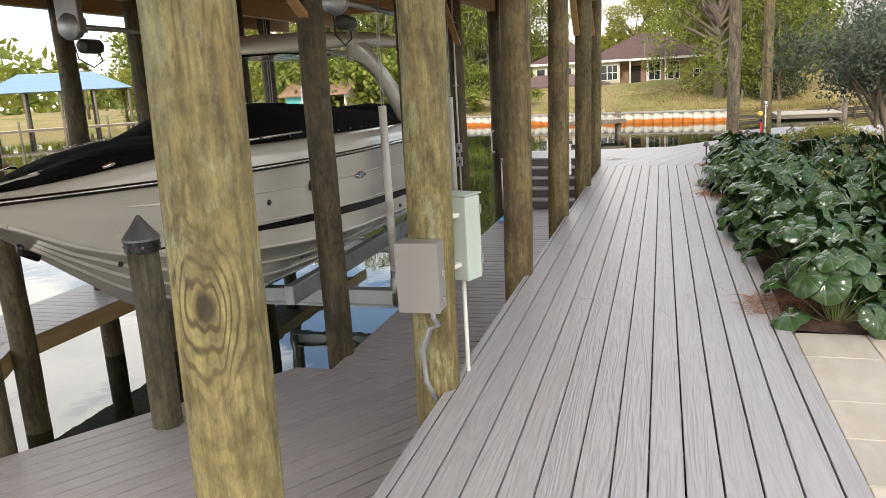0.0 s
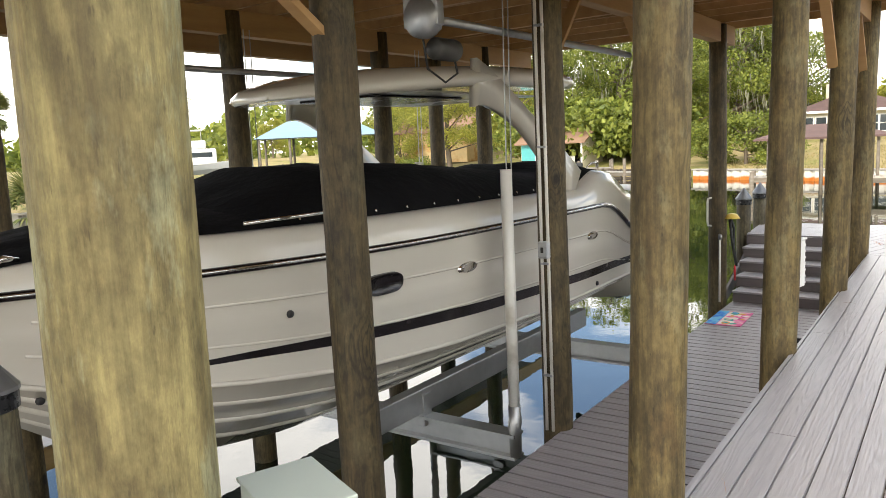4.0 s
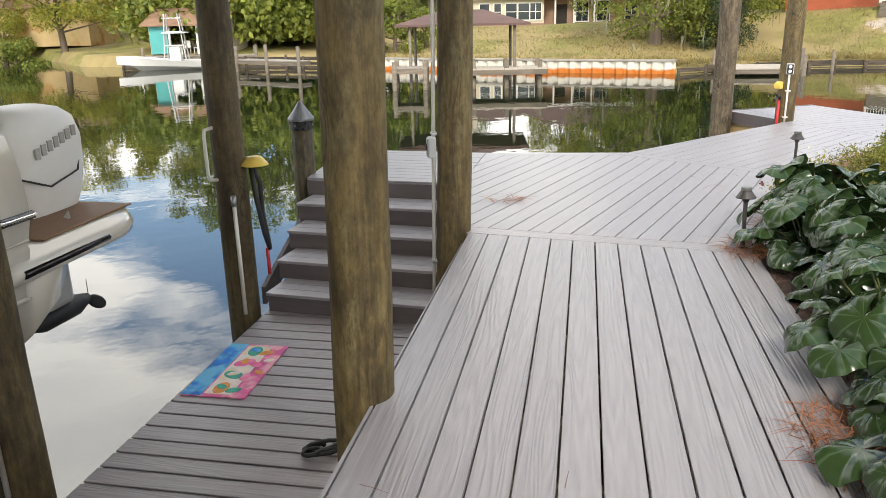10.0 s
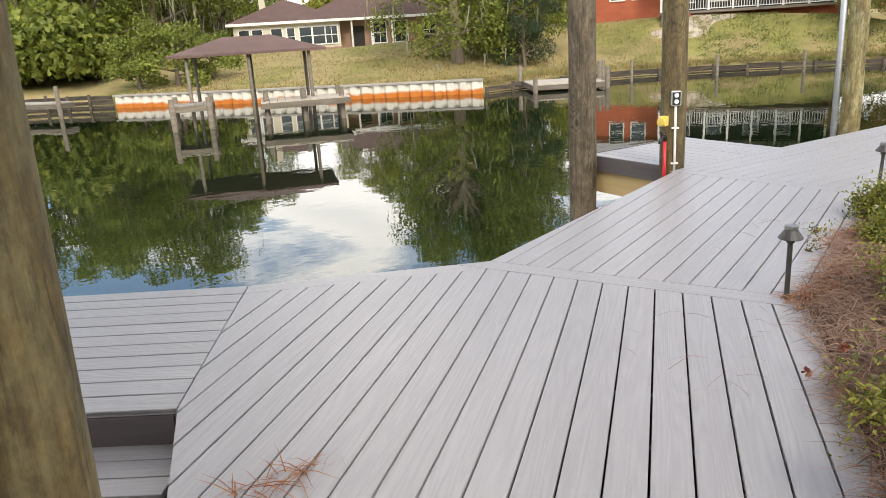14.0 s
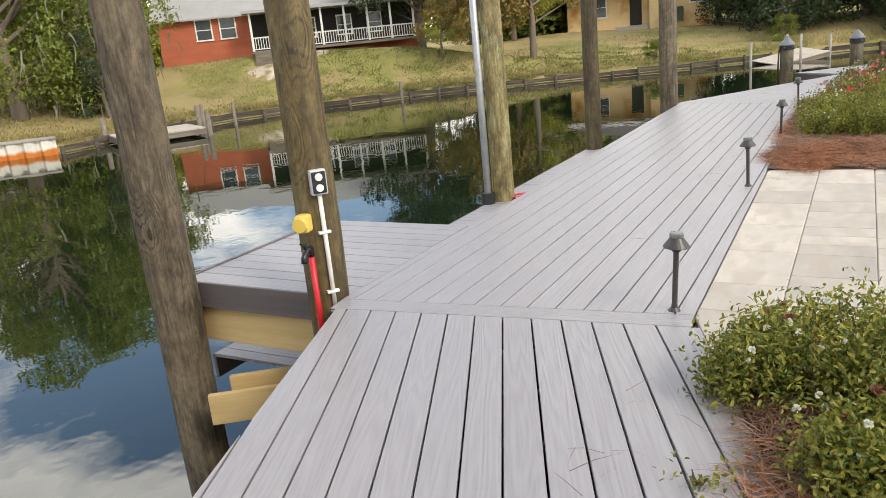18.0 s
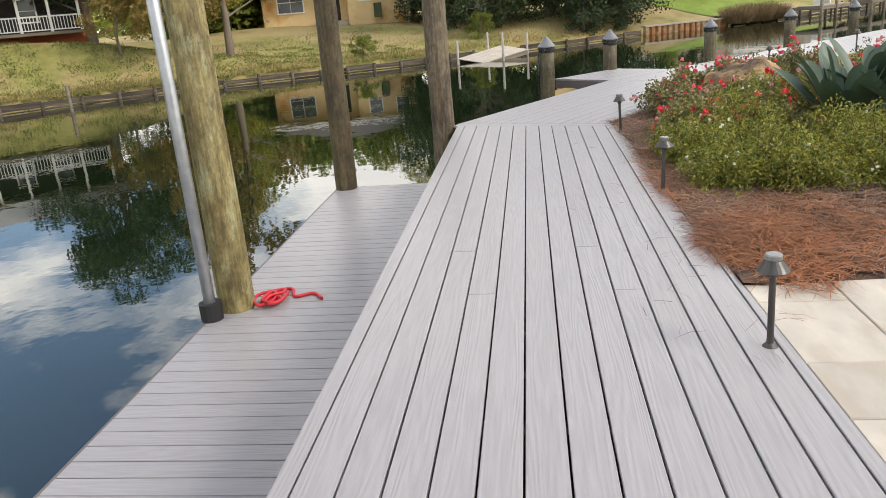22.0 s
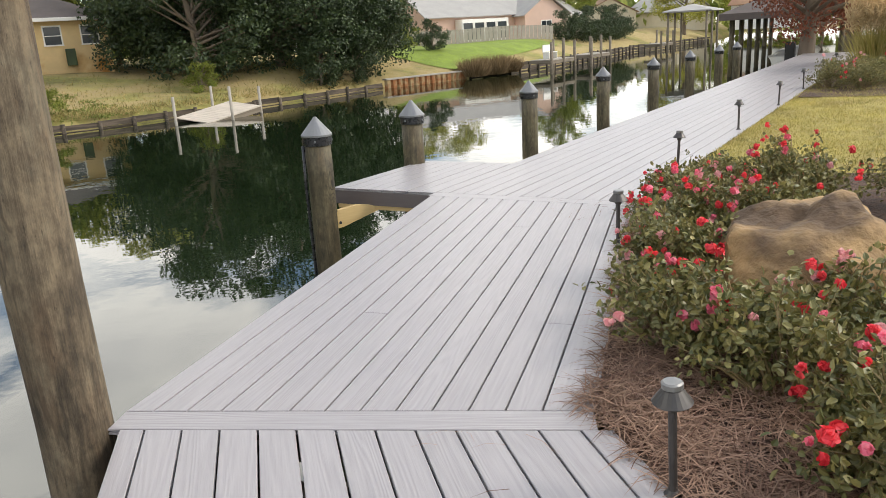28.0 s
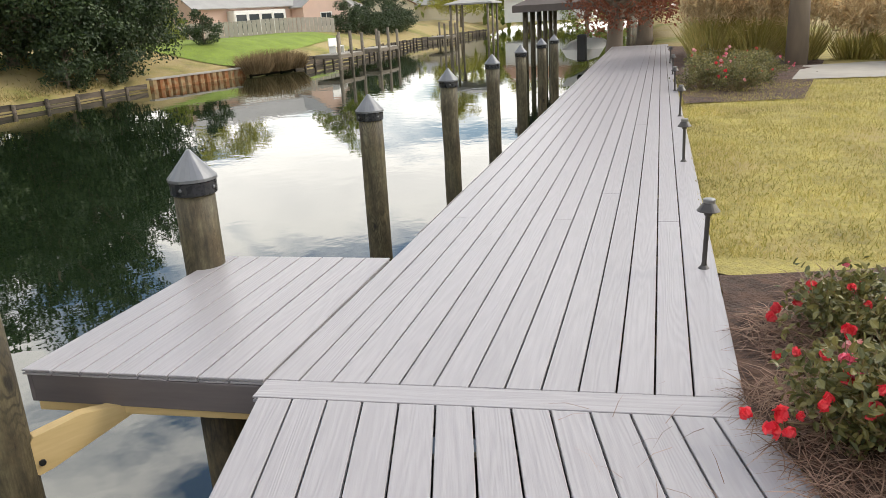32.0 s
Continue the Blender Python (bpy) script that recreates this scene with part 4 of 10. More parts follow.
def build_ground():
    xs = np.concatenate([[-2500, -1200, -600, -320], np.arange(-160, -30, 2.5), np.arange(-30, 75, 0.95), np.arange(75, 190, 2.5), [240, 340, 600, 1200, 2500]])
    ys = np.concatenate([[-2500, -1200, -600, -320, -200], np.arange(-130, -20, 2.5), np.arange(-20, 75, 0.95), np.arange(75, 150, 2.2), [180, 320, 600, 1200, 2500]])
    gx, gy = np.meshgrid(xs, ys, indexing="ij")
    gz = bank_height(gx, gy)
    verts = np.stack([gx, gy, gz], -1).reshape(-1, 3)
    nx, ny = len(xs), len(ys)
    idx = np.arange(nx * ny).reshape(nx, ny)
    faces = np.stack([idx[:-1, :-1], idx[1:, :-1], idx[1:, 1:], idx[:-1, 1:]], -1).reshape(-1, 4)
    me = bpy.data.meshes.new("ground")
    me.from_pydata(verts.tolist(), [], faces.tolist())
    for p in me.polygons:
        p.use_smooth = True
    return tagged(part("ground", me, M_GRASS), "grassy banks with dry tan patches", "ground", kind="structure")


build_ground()
bm = bmesh.new()
bmesh.ops.create_grid(bm, x_segments=1, y_segments=1, size=700)
tagged(part("water", bm, M_WATER, at=Matrix.Translation((0, 0, WATER_Z))), "calm dark green canal water reflecting sky and trees", "water", kind="structure")


def sheet(name, poly, z, mat, label, category, step=0.25, rough=0.02, seed=3, edge_drop=0.0):
    """A softly uneven patch of ground over a convex outline, draped by a grid clipped to it."""
    x0, x1 = min(p[0] for p in poly), max(p[0] for p in poly)
    y0, y1 = min(p[1] for p in poly), max(p[1] for p in poly)
    bm = bmesh.new()
    vs = [bm.verts.new((*p, 0)) for p in poly]
    bm.faces.new(vs)
    k = x0 + step
    while k < x1:
        bmesh.ops.bisect_plane(bm, geom=bm.verts[:] + bm.edges[:] + bm.faces[:], plane_co=(k, 0, 0), plane_no=(1, 0, 0))
        k += step
    k = y0 + step
    while k < y1:
        bmesh.ops.bisect_plane(bm, geom=bm.verts[:] + bm.edges[:] + bm.faces[:], plane_co=(0, k, 0), plane_no=(0, 1, 0))
        k += step
    for v in bm.verts:
        v.co.z = z + rough * max(-0.12, noise.noise(Vector((v.co.x * 1.3 + seed, v.co.y * 1.3, 0))) + 0.6 * noise.noise(Vector((v.co.x * 4 + seed, v.co.y * 4, 5))))
    bmesh.ops.recalc_face_normals(bm, faces=bm.faces)
    me = mesh_of(bm, name, True)
    if me.polygons and me.polygons[0].normal.z < 0:
        me.flip_normals()
    return tagged(part(name, me, mat), label, category, kind="structure")


bed_1 = sheet("ground_leaf_bed", [on_a(2.32, 1.9), on_a(2.32, 7.5), (9.5, 5.0), (10.05, 10.268), (8.0, 9.511), (6.1, 7.85)], -0.008, M_STRAW, "planting bed of brown pine straw", "bed", 0.3, 0.02)
bed_2 = sheet("ground_rose_bed", [(14.1, 10.497), (14.0, 4.5), (21.0, 4.0), (23.2, 7.7), (22.243, 8.702), (19.102, 10.561)], -0.006, M_STRAW, "rose bed mulched with reddish pine straw", "bed", 0.2, 0.035)
lawn = sheet("ground_lawn", [(23.3, 7.66), (22.3, 7.2), (20.4, 4.0), (20.0, -14.0), (34.0, -18.0), (37.0, -6.6), (28.2, 2.5)], -0.02, M_LAWN, "short yellow-green lawn", "lawn", 0.4, 0.02)
bed_3 = sheet("ground_far_bed", [(28.3, 2.35), (27.4, 0.9), (31.0, -5.0), (36.5, -9.0), (39.0, -8.6)], -0.005, M_STRAW, "far mulched planting bed at the lawn's end", "bed", 0.4, 0.03)


def paving(name, poly, origin, ang, z, label):
    """Travertine slabs of mixed lengths in courses, each a piece of its own."""
    floor = thing(name, label, "patio", kind="structure")
    bm = bmesh.new()
    add_prism(bm, poly, z - 0.08, z - 0.012)
    bmesh.ops.recalc_face_normals(bm, faces=bm.faces)
    part("joint_bed", bm, M_GROUT, floor)
    c, s = math.cos(ang), math.sin(ang)
    loc = [((x - origin[0]) * c + (y - origin[1]) * s, -(x - origin[0]) * s + (y - origin[1]) * c) for x, y in poly]
    u0, u1 = min(p[0] for p in loc), max(p[0] for p in loc)
    v0, v1 = min(p[1] for p in loc), max(p[1] for p in loc)
    rnd = random.Random(11)
    v = v1 - math.ceil((v1 - v0) / 0.406) * 0.406
    while v < v1:
        h = 0.406
        u = u0 - rnd.uniform(0, 0.4)
        while u < u1:
            w = rnd.choice((0.203, 0.305, 0.406, 0.406, 0.61))
            q = loc
            for px, py, nx, ny in ((u + 0.002, 0, 1, 0), (u + w - 0.002, 0, -1, 0), (0, v + 0.002, 0, 1), (0, v + h - 0.002, 0, -1)):
                q = clip_half(q, px, py, nx, ny)
                if len(q) < 3:
                    break
            if len(q) >= 3 and abs(poly_area(q)) > 0.004:
                cx, cy = sum(p[0] for p in q) / len(q), sum(p[1] for p in q) / len(q)
                me = board_mesh([(p[0] - cx, p[1] - cy) for p in q], 0.03, 0.005)
                m = Matrix.Translation((origin[0] + cx * c - cy * s, origin[1] + cx * s + cy * c, z + rnd.uniform(-0.0015, 0.0015))) @ Matrix.Rotation(ang, 4, "Z")
                part("slab", me, M_TRAV, floor, at=m)
            u += w
        v += h


paving("patio_middle", [(10.12, 10.29), (10.54, 10.445), (14.12, 10.49), (14.3, 5.0), (9.4, 5.0), (9.6, 8.2)], (10.5, 10.4), 0.0, -0.006, "pale travertine slabs beside the boardwalk")
paving("patio_start", [on_a(-7.5, 1.953), on_a(-7.5, 6.0), on_a(2.3, 6.0), on_a(2.3, 1.915)], on_a(0, 1.97), math.atan2(DA.y, DA.x), -0.006, "pale travertine slabs beside the boathouse walk")


# ---- boathouse roof, boat and lift ----
# local frame of the slip: x along the walk, y away from the walk, z up
SLIP = Matrix(((DA.x, -RA.x, 0, A0.x), (DA.y, -RA.y, 0, A0.y), (0, 0, 1, 0), (0, 0, 0, 1)))
M_GEL = material("white_gelcoat", (0.60, 0.565, 0.49), rough=0.14, var=0.04, scale=1.2, bump=0.0, coat=0.3)
M_GEL_GREY = material("grey_gelcoat", (0.42, 0.41, 0.39), rough=0.25, var=0.05, scale=2.0, bump=0.0)
M_CANVAS = material("black_canvas", (0.009, 0.009, 0.010), rough=0.9, ior=1.15, var=0.35, scale=5.0, bump=0.35, bump_scale=14, bump_dist=0.03)
M_BLACK = material("black_gloss", (0.012, 0.010, 0.012), rough=0.2, var=0.2, scale=8.0, bump=0.0)
M_RUBBER = material("black_rubber", (0.02, 0.02, 0.02), rough=0.6, var=0.2, scale=20)
M_CHROME = material("stainless", (0.75, 0.73, 0.70), rough=0.12, metal=1.0, var=0.04, scale=10, bump=0.0)
M_ALU = material("aluminium", (0.50, 0.50, 0.49), rough=0.42, metal=0.85, var=0.14, scale=12, bump=0.05)
M_GALV = material("galvanised", (0.42, 0.43, 0.44), rough=0.45, metal=0.8, var=0.2, scale=20, bump=0.05)
M_PVC = material("white_pvc", (0.72, 0.70, 0.64), rough=0.4, var=0.08, scale=6.0, dark=(0.42, 0.38, 0.30), dark_at=0.66, bump=0.02)
M_TEAK = material("brown_deck_pad", (0.20, 0.11, 0.055), rough=0.7, var=0.15, scale=30, stretch=(1, 8, 1))
M_SOFFIT = grain_wood("pine_framing", (0.50, 0.31, 0.13), (0.36, 0.20, 0.08), rough=0.65, rings=26, distort=2.6, along=0.12, contrast=0.9, rnd=0.12, bump=0.15)
M_SHINGLE = material("brown_shingle", (0.13, 0.09, 0.075), rough=0.9, var=0.3, scale=9.0, bump=0.5)
M_BOXGREY = material("grey_enclosure", (0.33, 0.30, 0.275), rough=0.4, metal=0.3, var=0.08, scale=5.0, dark=(0.42, 0.26, 0.16), dark_at=0.66, dark_scale=3.0, dark_amt=0.4, bump=0.02)
M_BOXGREEN = material("pale_green_enclosure", (0.50, 0.56, 0.50), rough=0.45, var=0.06, scale=4.0, bump=0.02)
M_PLASTIC = material("light_grey_plastic", (0.55, 0.56, 0.56), rough=0.4, var=0.06, scale=9.0, bump=0.0)
M_WHITE = material("white_plastic", (0.78, 0.77, 0.73), rough=0.4, var=0.05, scale=9.0, bump=0.0)


def slip_beam(parent, name, x0, x1, y0, y1, z0, z1, mat, label="", bev=0.004):
    return part(name, box_bm(x0, x1, y0, y1, z0, z1, bev), mat, parent, label, at=SLIP)


roof = thing("boathouse_roof", "open boathouse roof of pine beams and joists under brown shingles", "roof", kind="structure")
RS0, RS1, RY0, RY1 = -3.2, 12.2, -0.35, 6.95
for y in (0.10, 1.93, 5.3, 6.5):
    slip_beam(roof, "beam", RS0, RS1, y - 0.07, y + 0.07, 2.86, 3.12, M_SOFFIT)
for i in range(8):
    x = RS0 + 0.3 + i * 2.07
    slip_beam(roof, "cross_beam", x - 0.04, x + 0.04, RY0, RY1, 3.125, 3.33, M_SOFFIT)
for i in range(27):
    x = RS0 + 0.15 + i * 0.57
    if all(abs(x - (RS0 + 0.3 + k * 2.07)) > 0.1 for k in range(8)):
        slip_beam(roof, "joist", x - 0.02, x + 0.02, RY0, RY1, 3.18, 3.33, M_SOFFIT)
slip_beam(roof, "ceiling_boards", RS0 - 0.3, RS1 + 0.3, RY0 - 0.25, RY1 + 0.25, 3.335, 3.36, M_SOFFIT)
for y in (RY0 - 0.27, RY1 + 0.27):
    slip_beam(roof, "eave_board", RS0 - 0.3, RS1 + 0.3, y - 0.02, y + 0.02, 3.14, 3.36, M_SOFFIT)
for x in (RS0 - 0.32, RS1 + 0.32):
    slip_beam(roof, "eave_board", x - 0.02, x + 0.02, RY0 - 0.28, RY1 + 0.28, 3.14, 3.36, M_SOFFIT)
bm = bmesh.new()
a = [bm.verts.new(p) for p in ((RS0 - 0.45, RY0 - 0.4, 3.362), (RS1 + 0.45, RY0 - 0.4, 3.362), (RS1 + 0.45, RY1 + 0.4, 3.362), (RS0 - 0.45, RY1 + 0.4, 3.362))]
b = [bm.verts.new(p) for p in ((RS0 + 3.2, 3.3, 4.9), (RS1 - 3.2, 3.3, 4.9))]
for f in ((a[0], a[1], b[1], b[0]), (a[2], a[3], b[0], b[1]), (a[1], a[2], b[1]), (a[3], a[0], b[0])):
    bm.faces.new(f)
bm.faces.new(a[::-1])
part("hip_roof", bm, M_SHINGLE, roof, "brown shingled hip roof", at=SLIP)
for (x0, y0, x1, y1) in ((3.57, 1.8, 2.6, 1.93), (6.09, 1.8, 7.0, 1.93), (9.0, 1.95, 8.1, 1.95), (11.3, 0.1, 10.4, 0.1), (8.75, 0.1, 8.0, 0.1)):
    m = SLIP @ look((x0, y0, 2.2), (x1, y1, 2.95))
    ln = (Vector((x1, y1, 2.95)) - Vector((x0, y0, 2.2))).length
    part("knee_brace", box_bm(-0.045, 0.045, -0.02, 0.02, -ln, 0, 0.003), M_SOFFIT, roof, at=m)


M_MOTOR = material("dark_motor_paint", (0.07, 0.068, 0.065), rough=0.45, metal=0.3, var=0.3, scale=14, bump=0.05)


def lift_motor(x, y, z, label):
    """Drive motor with gear plate under the roof beams."""
    mo = thing("lift_motor", label, "motor", SLIP @ Matrix.Translation((x, y, z)) @ Matrix.Scale(1.12, 4), "boat lift motors")
    bm = lathe_bm([(0.0, -0.13), (0.06, -0.13), (0.072, -0.11), (0.072, 0.10), (0.06, 0.12), (0.04, 0.14), (0, 0.14)], 20)
    bmesh.ops.rotate(bm, cent=(0, 0, 0), matrix=Matrix.Rotation(math.pi / 2, 3, "Y"), verts=bm.verts)
    bmesh.ops.translate(bm, vec=(0.0, 0.0, -0.16), verts=bm.verts)
    part("motor_body", bm, M_MOTOR, mo, "dark grey motor housing", smooth=True)
    bm = lathe_bm([(0, -0.05), (0.12, -0.05), (0.13, -0.03), (0.13, 0.03), (0.12, 0.05), (0.05, 0.06), (0.05, 0.1), (0, 0.1)], 24)
    bmesh.ops.rotate(bm, cent=(0, 0, 0), matrix=Matrix.Rotation(math.pi / 2, 3, "Y"), verts=bm.verts)
    bmesh.ops.translate(bm, vec=(-0.22, 0, 0.02), verts=bm.verts)
    part("gear_wheel", bm, M_GALV, mo, "grey gear housing", smooth=True)
    part("bracket", box_bm(-0.26, -0.18, -0.13, 0.13, -0.04, 0.42, 0.01), M_GALV, mo)
    part("junction_box", box_bm(-0.12, 0.08, 0.07, 0.16, -0.02, 0.12, 0.01), M_PLASTIC, mo)
    part("power_cord", tube_bm([(0.1, 0.0, -0.2), (0.16, 0.02, -0.30), (0.06, 0.05, -0.36), (-0.12, 0.06, -0.28), (-0.2, 0.04, 0.0)], 0.008, 6), M_RUBBER, mo, smooth=True)
    part("drive_pipe", tube_bm([(-0.1, 0, 0.02), (3.2, 0, 0.02)], 0.028, 10), M_GALV, mo, smooth=True)
    return mo


lift_motor(4.62, 5.0, 2.44, "black boat lift motor with a grey gear wheel under the roof")
lift_motor(5.1, 2.12, 2.50, "black boat lift motor hung from a pine beam")

# the boat: x runs from bow to stern, the keel lies on y = 0 of its own frame
BOAT = SLIP @ Matrix.Translation((0, 3.5, 0))
boat = thing("motor_boat", "white cabin motor boat on a lift under black canvas covers", "boat", BOAT)
BOW, STERN, BEAM = 1.32, 9.8, 1.30


def smooth01(k):
    k = max(0.0, min(1.0, k))
    return k * k * (3 - 2 * k)


def half_beam(s):
    k = max(0.0, min(1.0, (s - BOW) / 4.3))
    return max(0.012, BEAM * (1 - (1 - k) ** 2.25)) - 0.10 * smooth01((s - 7.5) / 2.0)


def rub_z(s):
    return 1.0 - 0.013 * (s - BOW) - 0.45 * smooth01((s - 8.0) / 1.5) ** 1.3


def keel_z(s):
    return float(np.interp(s, (1.32, 1.5, 1.75, 2.05, 2.4, 2.73, 3.0, 3.3, 3.8, 4.5, 5.5), (0.96, 0.82, 0.66, 0.45, 0.18, -0.07, -0.23, -0.36, -0.51, -0.62, -0.66)))


def chine_z(s):
    return max(keel_z(s) + 0.005, float(np.interp(s, (1.32, 1.75, 2.1, 2.5, 3.0, 3.6, 4.5, 5.5, 7.0, 9.8), (0.965, 0.74, 0.55, 0.39, 0.27, 0.19, 0.11, 0.04, -0.02, -0.08))))


def chine_y(s):
    return half_beam(s) * (0.35 + 0.53 * smooth01((s - BOW) / 3.2))


def top_z(s):
    return rub_z(s) + 0.04 + 0.16 * smooth01((s - BOW) / 1.8) + 0.28 * smooth01((s - 7.6) / 1.2)


def section(s):
    b, cz, cy, kz, rz = half_beam(s), chine_z(s), chine_y(s), keel_z(s), rub_z(s)
    pts = [(0.0, kz)]
    for k in (0.3, 0.34, 0.62, 0.66, 0.97):
        bulge = 0.018 if k in (0.34, 0.66) else 0.0
        pts.append((cy * k, kz + (cz - kz) * k ** 1.1 - bulge))
    pts += [(cy, cz - 0.015), (cy + 0.03 * (b / BEAM), cz), (cy + 0.032 * (b / BEAM), cz + 0.02)]
    for k in (0.15, 0.3, 0.45, 0.58, 0.62, 0.75, 0.9, 1.0):
        flare = 0.5 * k + 0.5 * k ** 1.6
        step = 0.012 if 0.3 < k < 0.6 else (-0.006 if k == 0.62 else 0.0)
        pts.append((cy + 0.032 * (b / BEAM) + (b - cy - 0.032 * (b / BEAM)) * flare + step * (b / BEAM), cz + 0.02 + (rz - cz - 0.02) * k))
    return pts


def loft(rows, close_ends=False):
    bm = bmesh.new()
    grid = [[bm.verts.new(p) for p in row] for row in rows]
    for r0, r1 in zip(grid, grid[1:]):
        for i in range(len(r0) - 1):
            bm.faces.new((r0[i], r0[i + 1], r1[i + 1], r1[i]))
    if close_ends:
        bm.faces.new(grid[0][::-1])
        bm.faces.new(grid[-1])
    return bm


def boat_part(name, bm, mat, label="", smooth=True, parent=None):
    bmesh.ops.remove_doubles(bm, verts=bm.verts, dist=0.0005)
    bmesh.ops.recalc_face_normals(bm, faces=bm.faces)
    return part(name, bm, mat, parent or boat, label, smooth)


def stripe_z(s):
    return float(np.interp(s, (2.0, 3.0, 3.6, 4.8, 5.8, 7.8, 9.8), (0.40, 0.375, 0.36, 0.29, 0.22, 0.135, 0.07)))


def side_y(s, z):
    """The hull's half width at a height."""
    sec = section(s)
    for (y0, z0), (y1, z1) in zip(sec[6:], sec[7:]):
        if z0 <= z <= z1:
            return y0 + (y1 - y0) * (z - z0) / (z1 - z0 + 1e-9)
    return half_beam(s)


STATIONS = [BOW + (STERN - BOW) * (i / 46) ** 1.35 for i in range(47)]
rows = []
for s in STATIONS:
    half = section(s)
    rows.append([(s, -y, z) for y, z in half[::-1]] + [(s, y, z) for y, z in half[1:]])
bm = loft(rows)
bm.faces.new([bm.verts.new(p) for p in rows[-1]])
hull = boat_part("hull", bm, M_GEL, "white hull with moulded strakes")
for side in (-1, 1):
    st = [s for s in STATIONS if s > BOW + 0.95]
    lo = []
    for s in st:
        sec = section(s)
        h0 = 0.012 + 0.08 * smooth01((s - 2.3) / 2.6)
        pts = []
        for zt in (stripe_z(s), stripe_z(s) + h0):
            for (y0, z0), (y1, z1) in zip(sec[8:], sec[9:]):
                if z0 <= zt <= z1:
                    k = (zt - z0) / (z1 - z0)
                    pts.append((y0 + (y1 - y0) * k + 0.005, zt))
                    break
        if len(pts) == 2:
            lo.append([(s, side * y, z) for y, z in pts])
    boat_part("side_stripe", loft(lo), M_BLACK, "dark painted side stripe", parent=hull)
    boat_part("rub_rail", tube_bm([(s, side * (half_beam(s) + 0.012), rub_z(s)) for s in STATIONS], 0.026, 8), M_BLACK, "black rub rail")
    boat_part("rail_insert", tube_bm([(s, side * (half_beam(s) + 0.035), rub_z(s) + 0.004) for s in STATIONS[1:]], 0.010, 6), M_CHROME, "stainless rub rail insert")
    boat_part("spray_rail", tube_bm([(s, side * (chine_y(s) + 0.03), chine_z(s) + 0.005) for s in STATIONS[4:]], 0.018, 6), M_GEL)
    for k in (0.28, 0.52, 0.76):
        boat_part("strake", tube_bm([(s, side * chine_y(s) * k, keel_z(s) + (chine_z(s) - keel_z(s)) * k ** 1.1) for s in STATIONS[6:]], 0.024, 6), M_GEL, "moulded bottom strake")
    for k in (0.34, 0.70):
        boat_part("side_crease", tube_bm([(s, side * (side_y(s, chine_z(s) + (rub_z(s) - chine_z(s)) * k) - 0.002), chine_z(s) + (rub_z(s) - chine_z(s)) * k) for s in STATIONS[10:]], 0.011, 6), M_GEL, "moulded hull crease")
# topsides above the rail, with side decks
rows = []
for s in STATIONS:
    b, rz, tz = half_beam(s), rub_z(s), top_z(s)
    inner = max(0.005, b - 0.34)
    half = [(b + 0.002, rz), (b - 0.015 * b, rz + (tz - rz) * 0.55), (b - 0.06 * b, tz - 0.03), (b - 0.10 * b, tz), (inner, tz + 0.02), (inner * 0.5, tz + 0.05), (0, tz + 0.06)]
    rows.append([(s, -y, z) for y, z in half] + [(s, y, z) for y, z in half[-2::-1]])
bm = loft(rows)
bm.faces.new([bm.verts.new(p) for p in rows[-1]])
boat_part("deck_moulding", bm, M_GEL, "white deck and gunwale moulding")


def canvas(name, s0, s1, height, inset, label, seed, square=2.6):
    rows = []
    n = 40
    for i in range(n + 1):
        s = s0 + (s1 - s0) * i / n
        b = max(0.02, half_beam(s) - inset(s))
        z0 = top_z(s) + 0.012
        row = []
        for j in range(-12, 13):
            k = j / 12
            arch = (1 - abs(k) ** square)
            wr = 0.018 * noise.noise(Vector((s * 3 + seed, k * 2.2, 0.0))) + 0.012 * noise.noise(Vector((s * 8 + k * 5, k * 4, seed)))
            row.append((s, k * b, z0 + height(s) * arch + wr * arch))
        rows.append(row)
    bm = loft(rows)
    bm.faces.new([bm.verts.new(p) for p in rows[0]])
    bm.faces.new([bm.verts.new(p) for p in rows[-1]])
    return boat_part(name, bm, M_CANVAS, label)


canvas("bow_cover", 1.62, 4.3, lambda s: 0.03 + 0.09 * smooth01((s - 1.62) / 1.9), lambda s: 0.07 + 0.02 * (s - 1.62), "black canvas bow cover with creases", 2)
canvas("cockpit_cover", 3.45, 8.35, lambda s: 0.04 + 0.33 * min(1.0, (s - 3.45) / 0.95) - 0.26 * min(1.0, max(0.0, (s - 5.3) / 3.0)) ** 1.2, lambda s: 0.16 + 0.05 * smooth01((s - 7.0) / 1.3), "black canvas cockpit cover", 7, 3.4)
canvas("stern_cover", 8.55, 9.5, lambda s: 0.05 + 0.06 * smooth01((s - 8.55) / 0.4), lambda s: 0.22, "black canvas stern seat cover", 11)
for i in range(15):
    s = 3.6 + i * 0.32
    for side in (-1, 1):
        bm = lathe_bm([(0, 0.006), (0.010, 0.004), (0.011, 0), (0, 0)], 8)
        bmesh.ops.transform(bm, matrix=Matrix.Translation((s, side * (half_beam(s) - 0.152), top_z(s) + 0.045)) @ Matrix.Rotation(-side * 1.2, 4, "X"), verts=bm.verts)
        boat_part("snap", bm, M_CHROME)
for side in (-1, 1):
    boat_part("windshield_trim", tube_bm([(3.45, side * 1.0, 1.235), (4.25, side * 1.17, 1.25)], 0.012, 6), M_CHROME, "bright windshield trim")
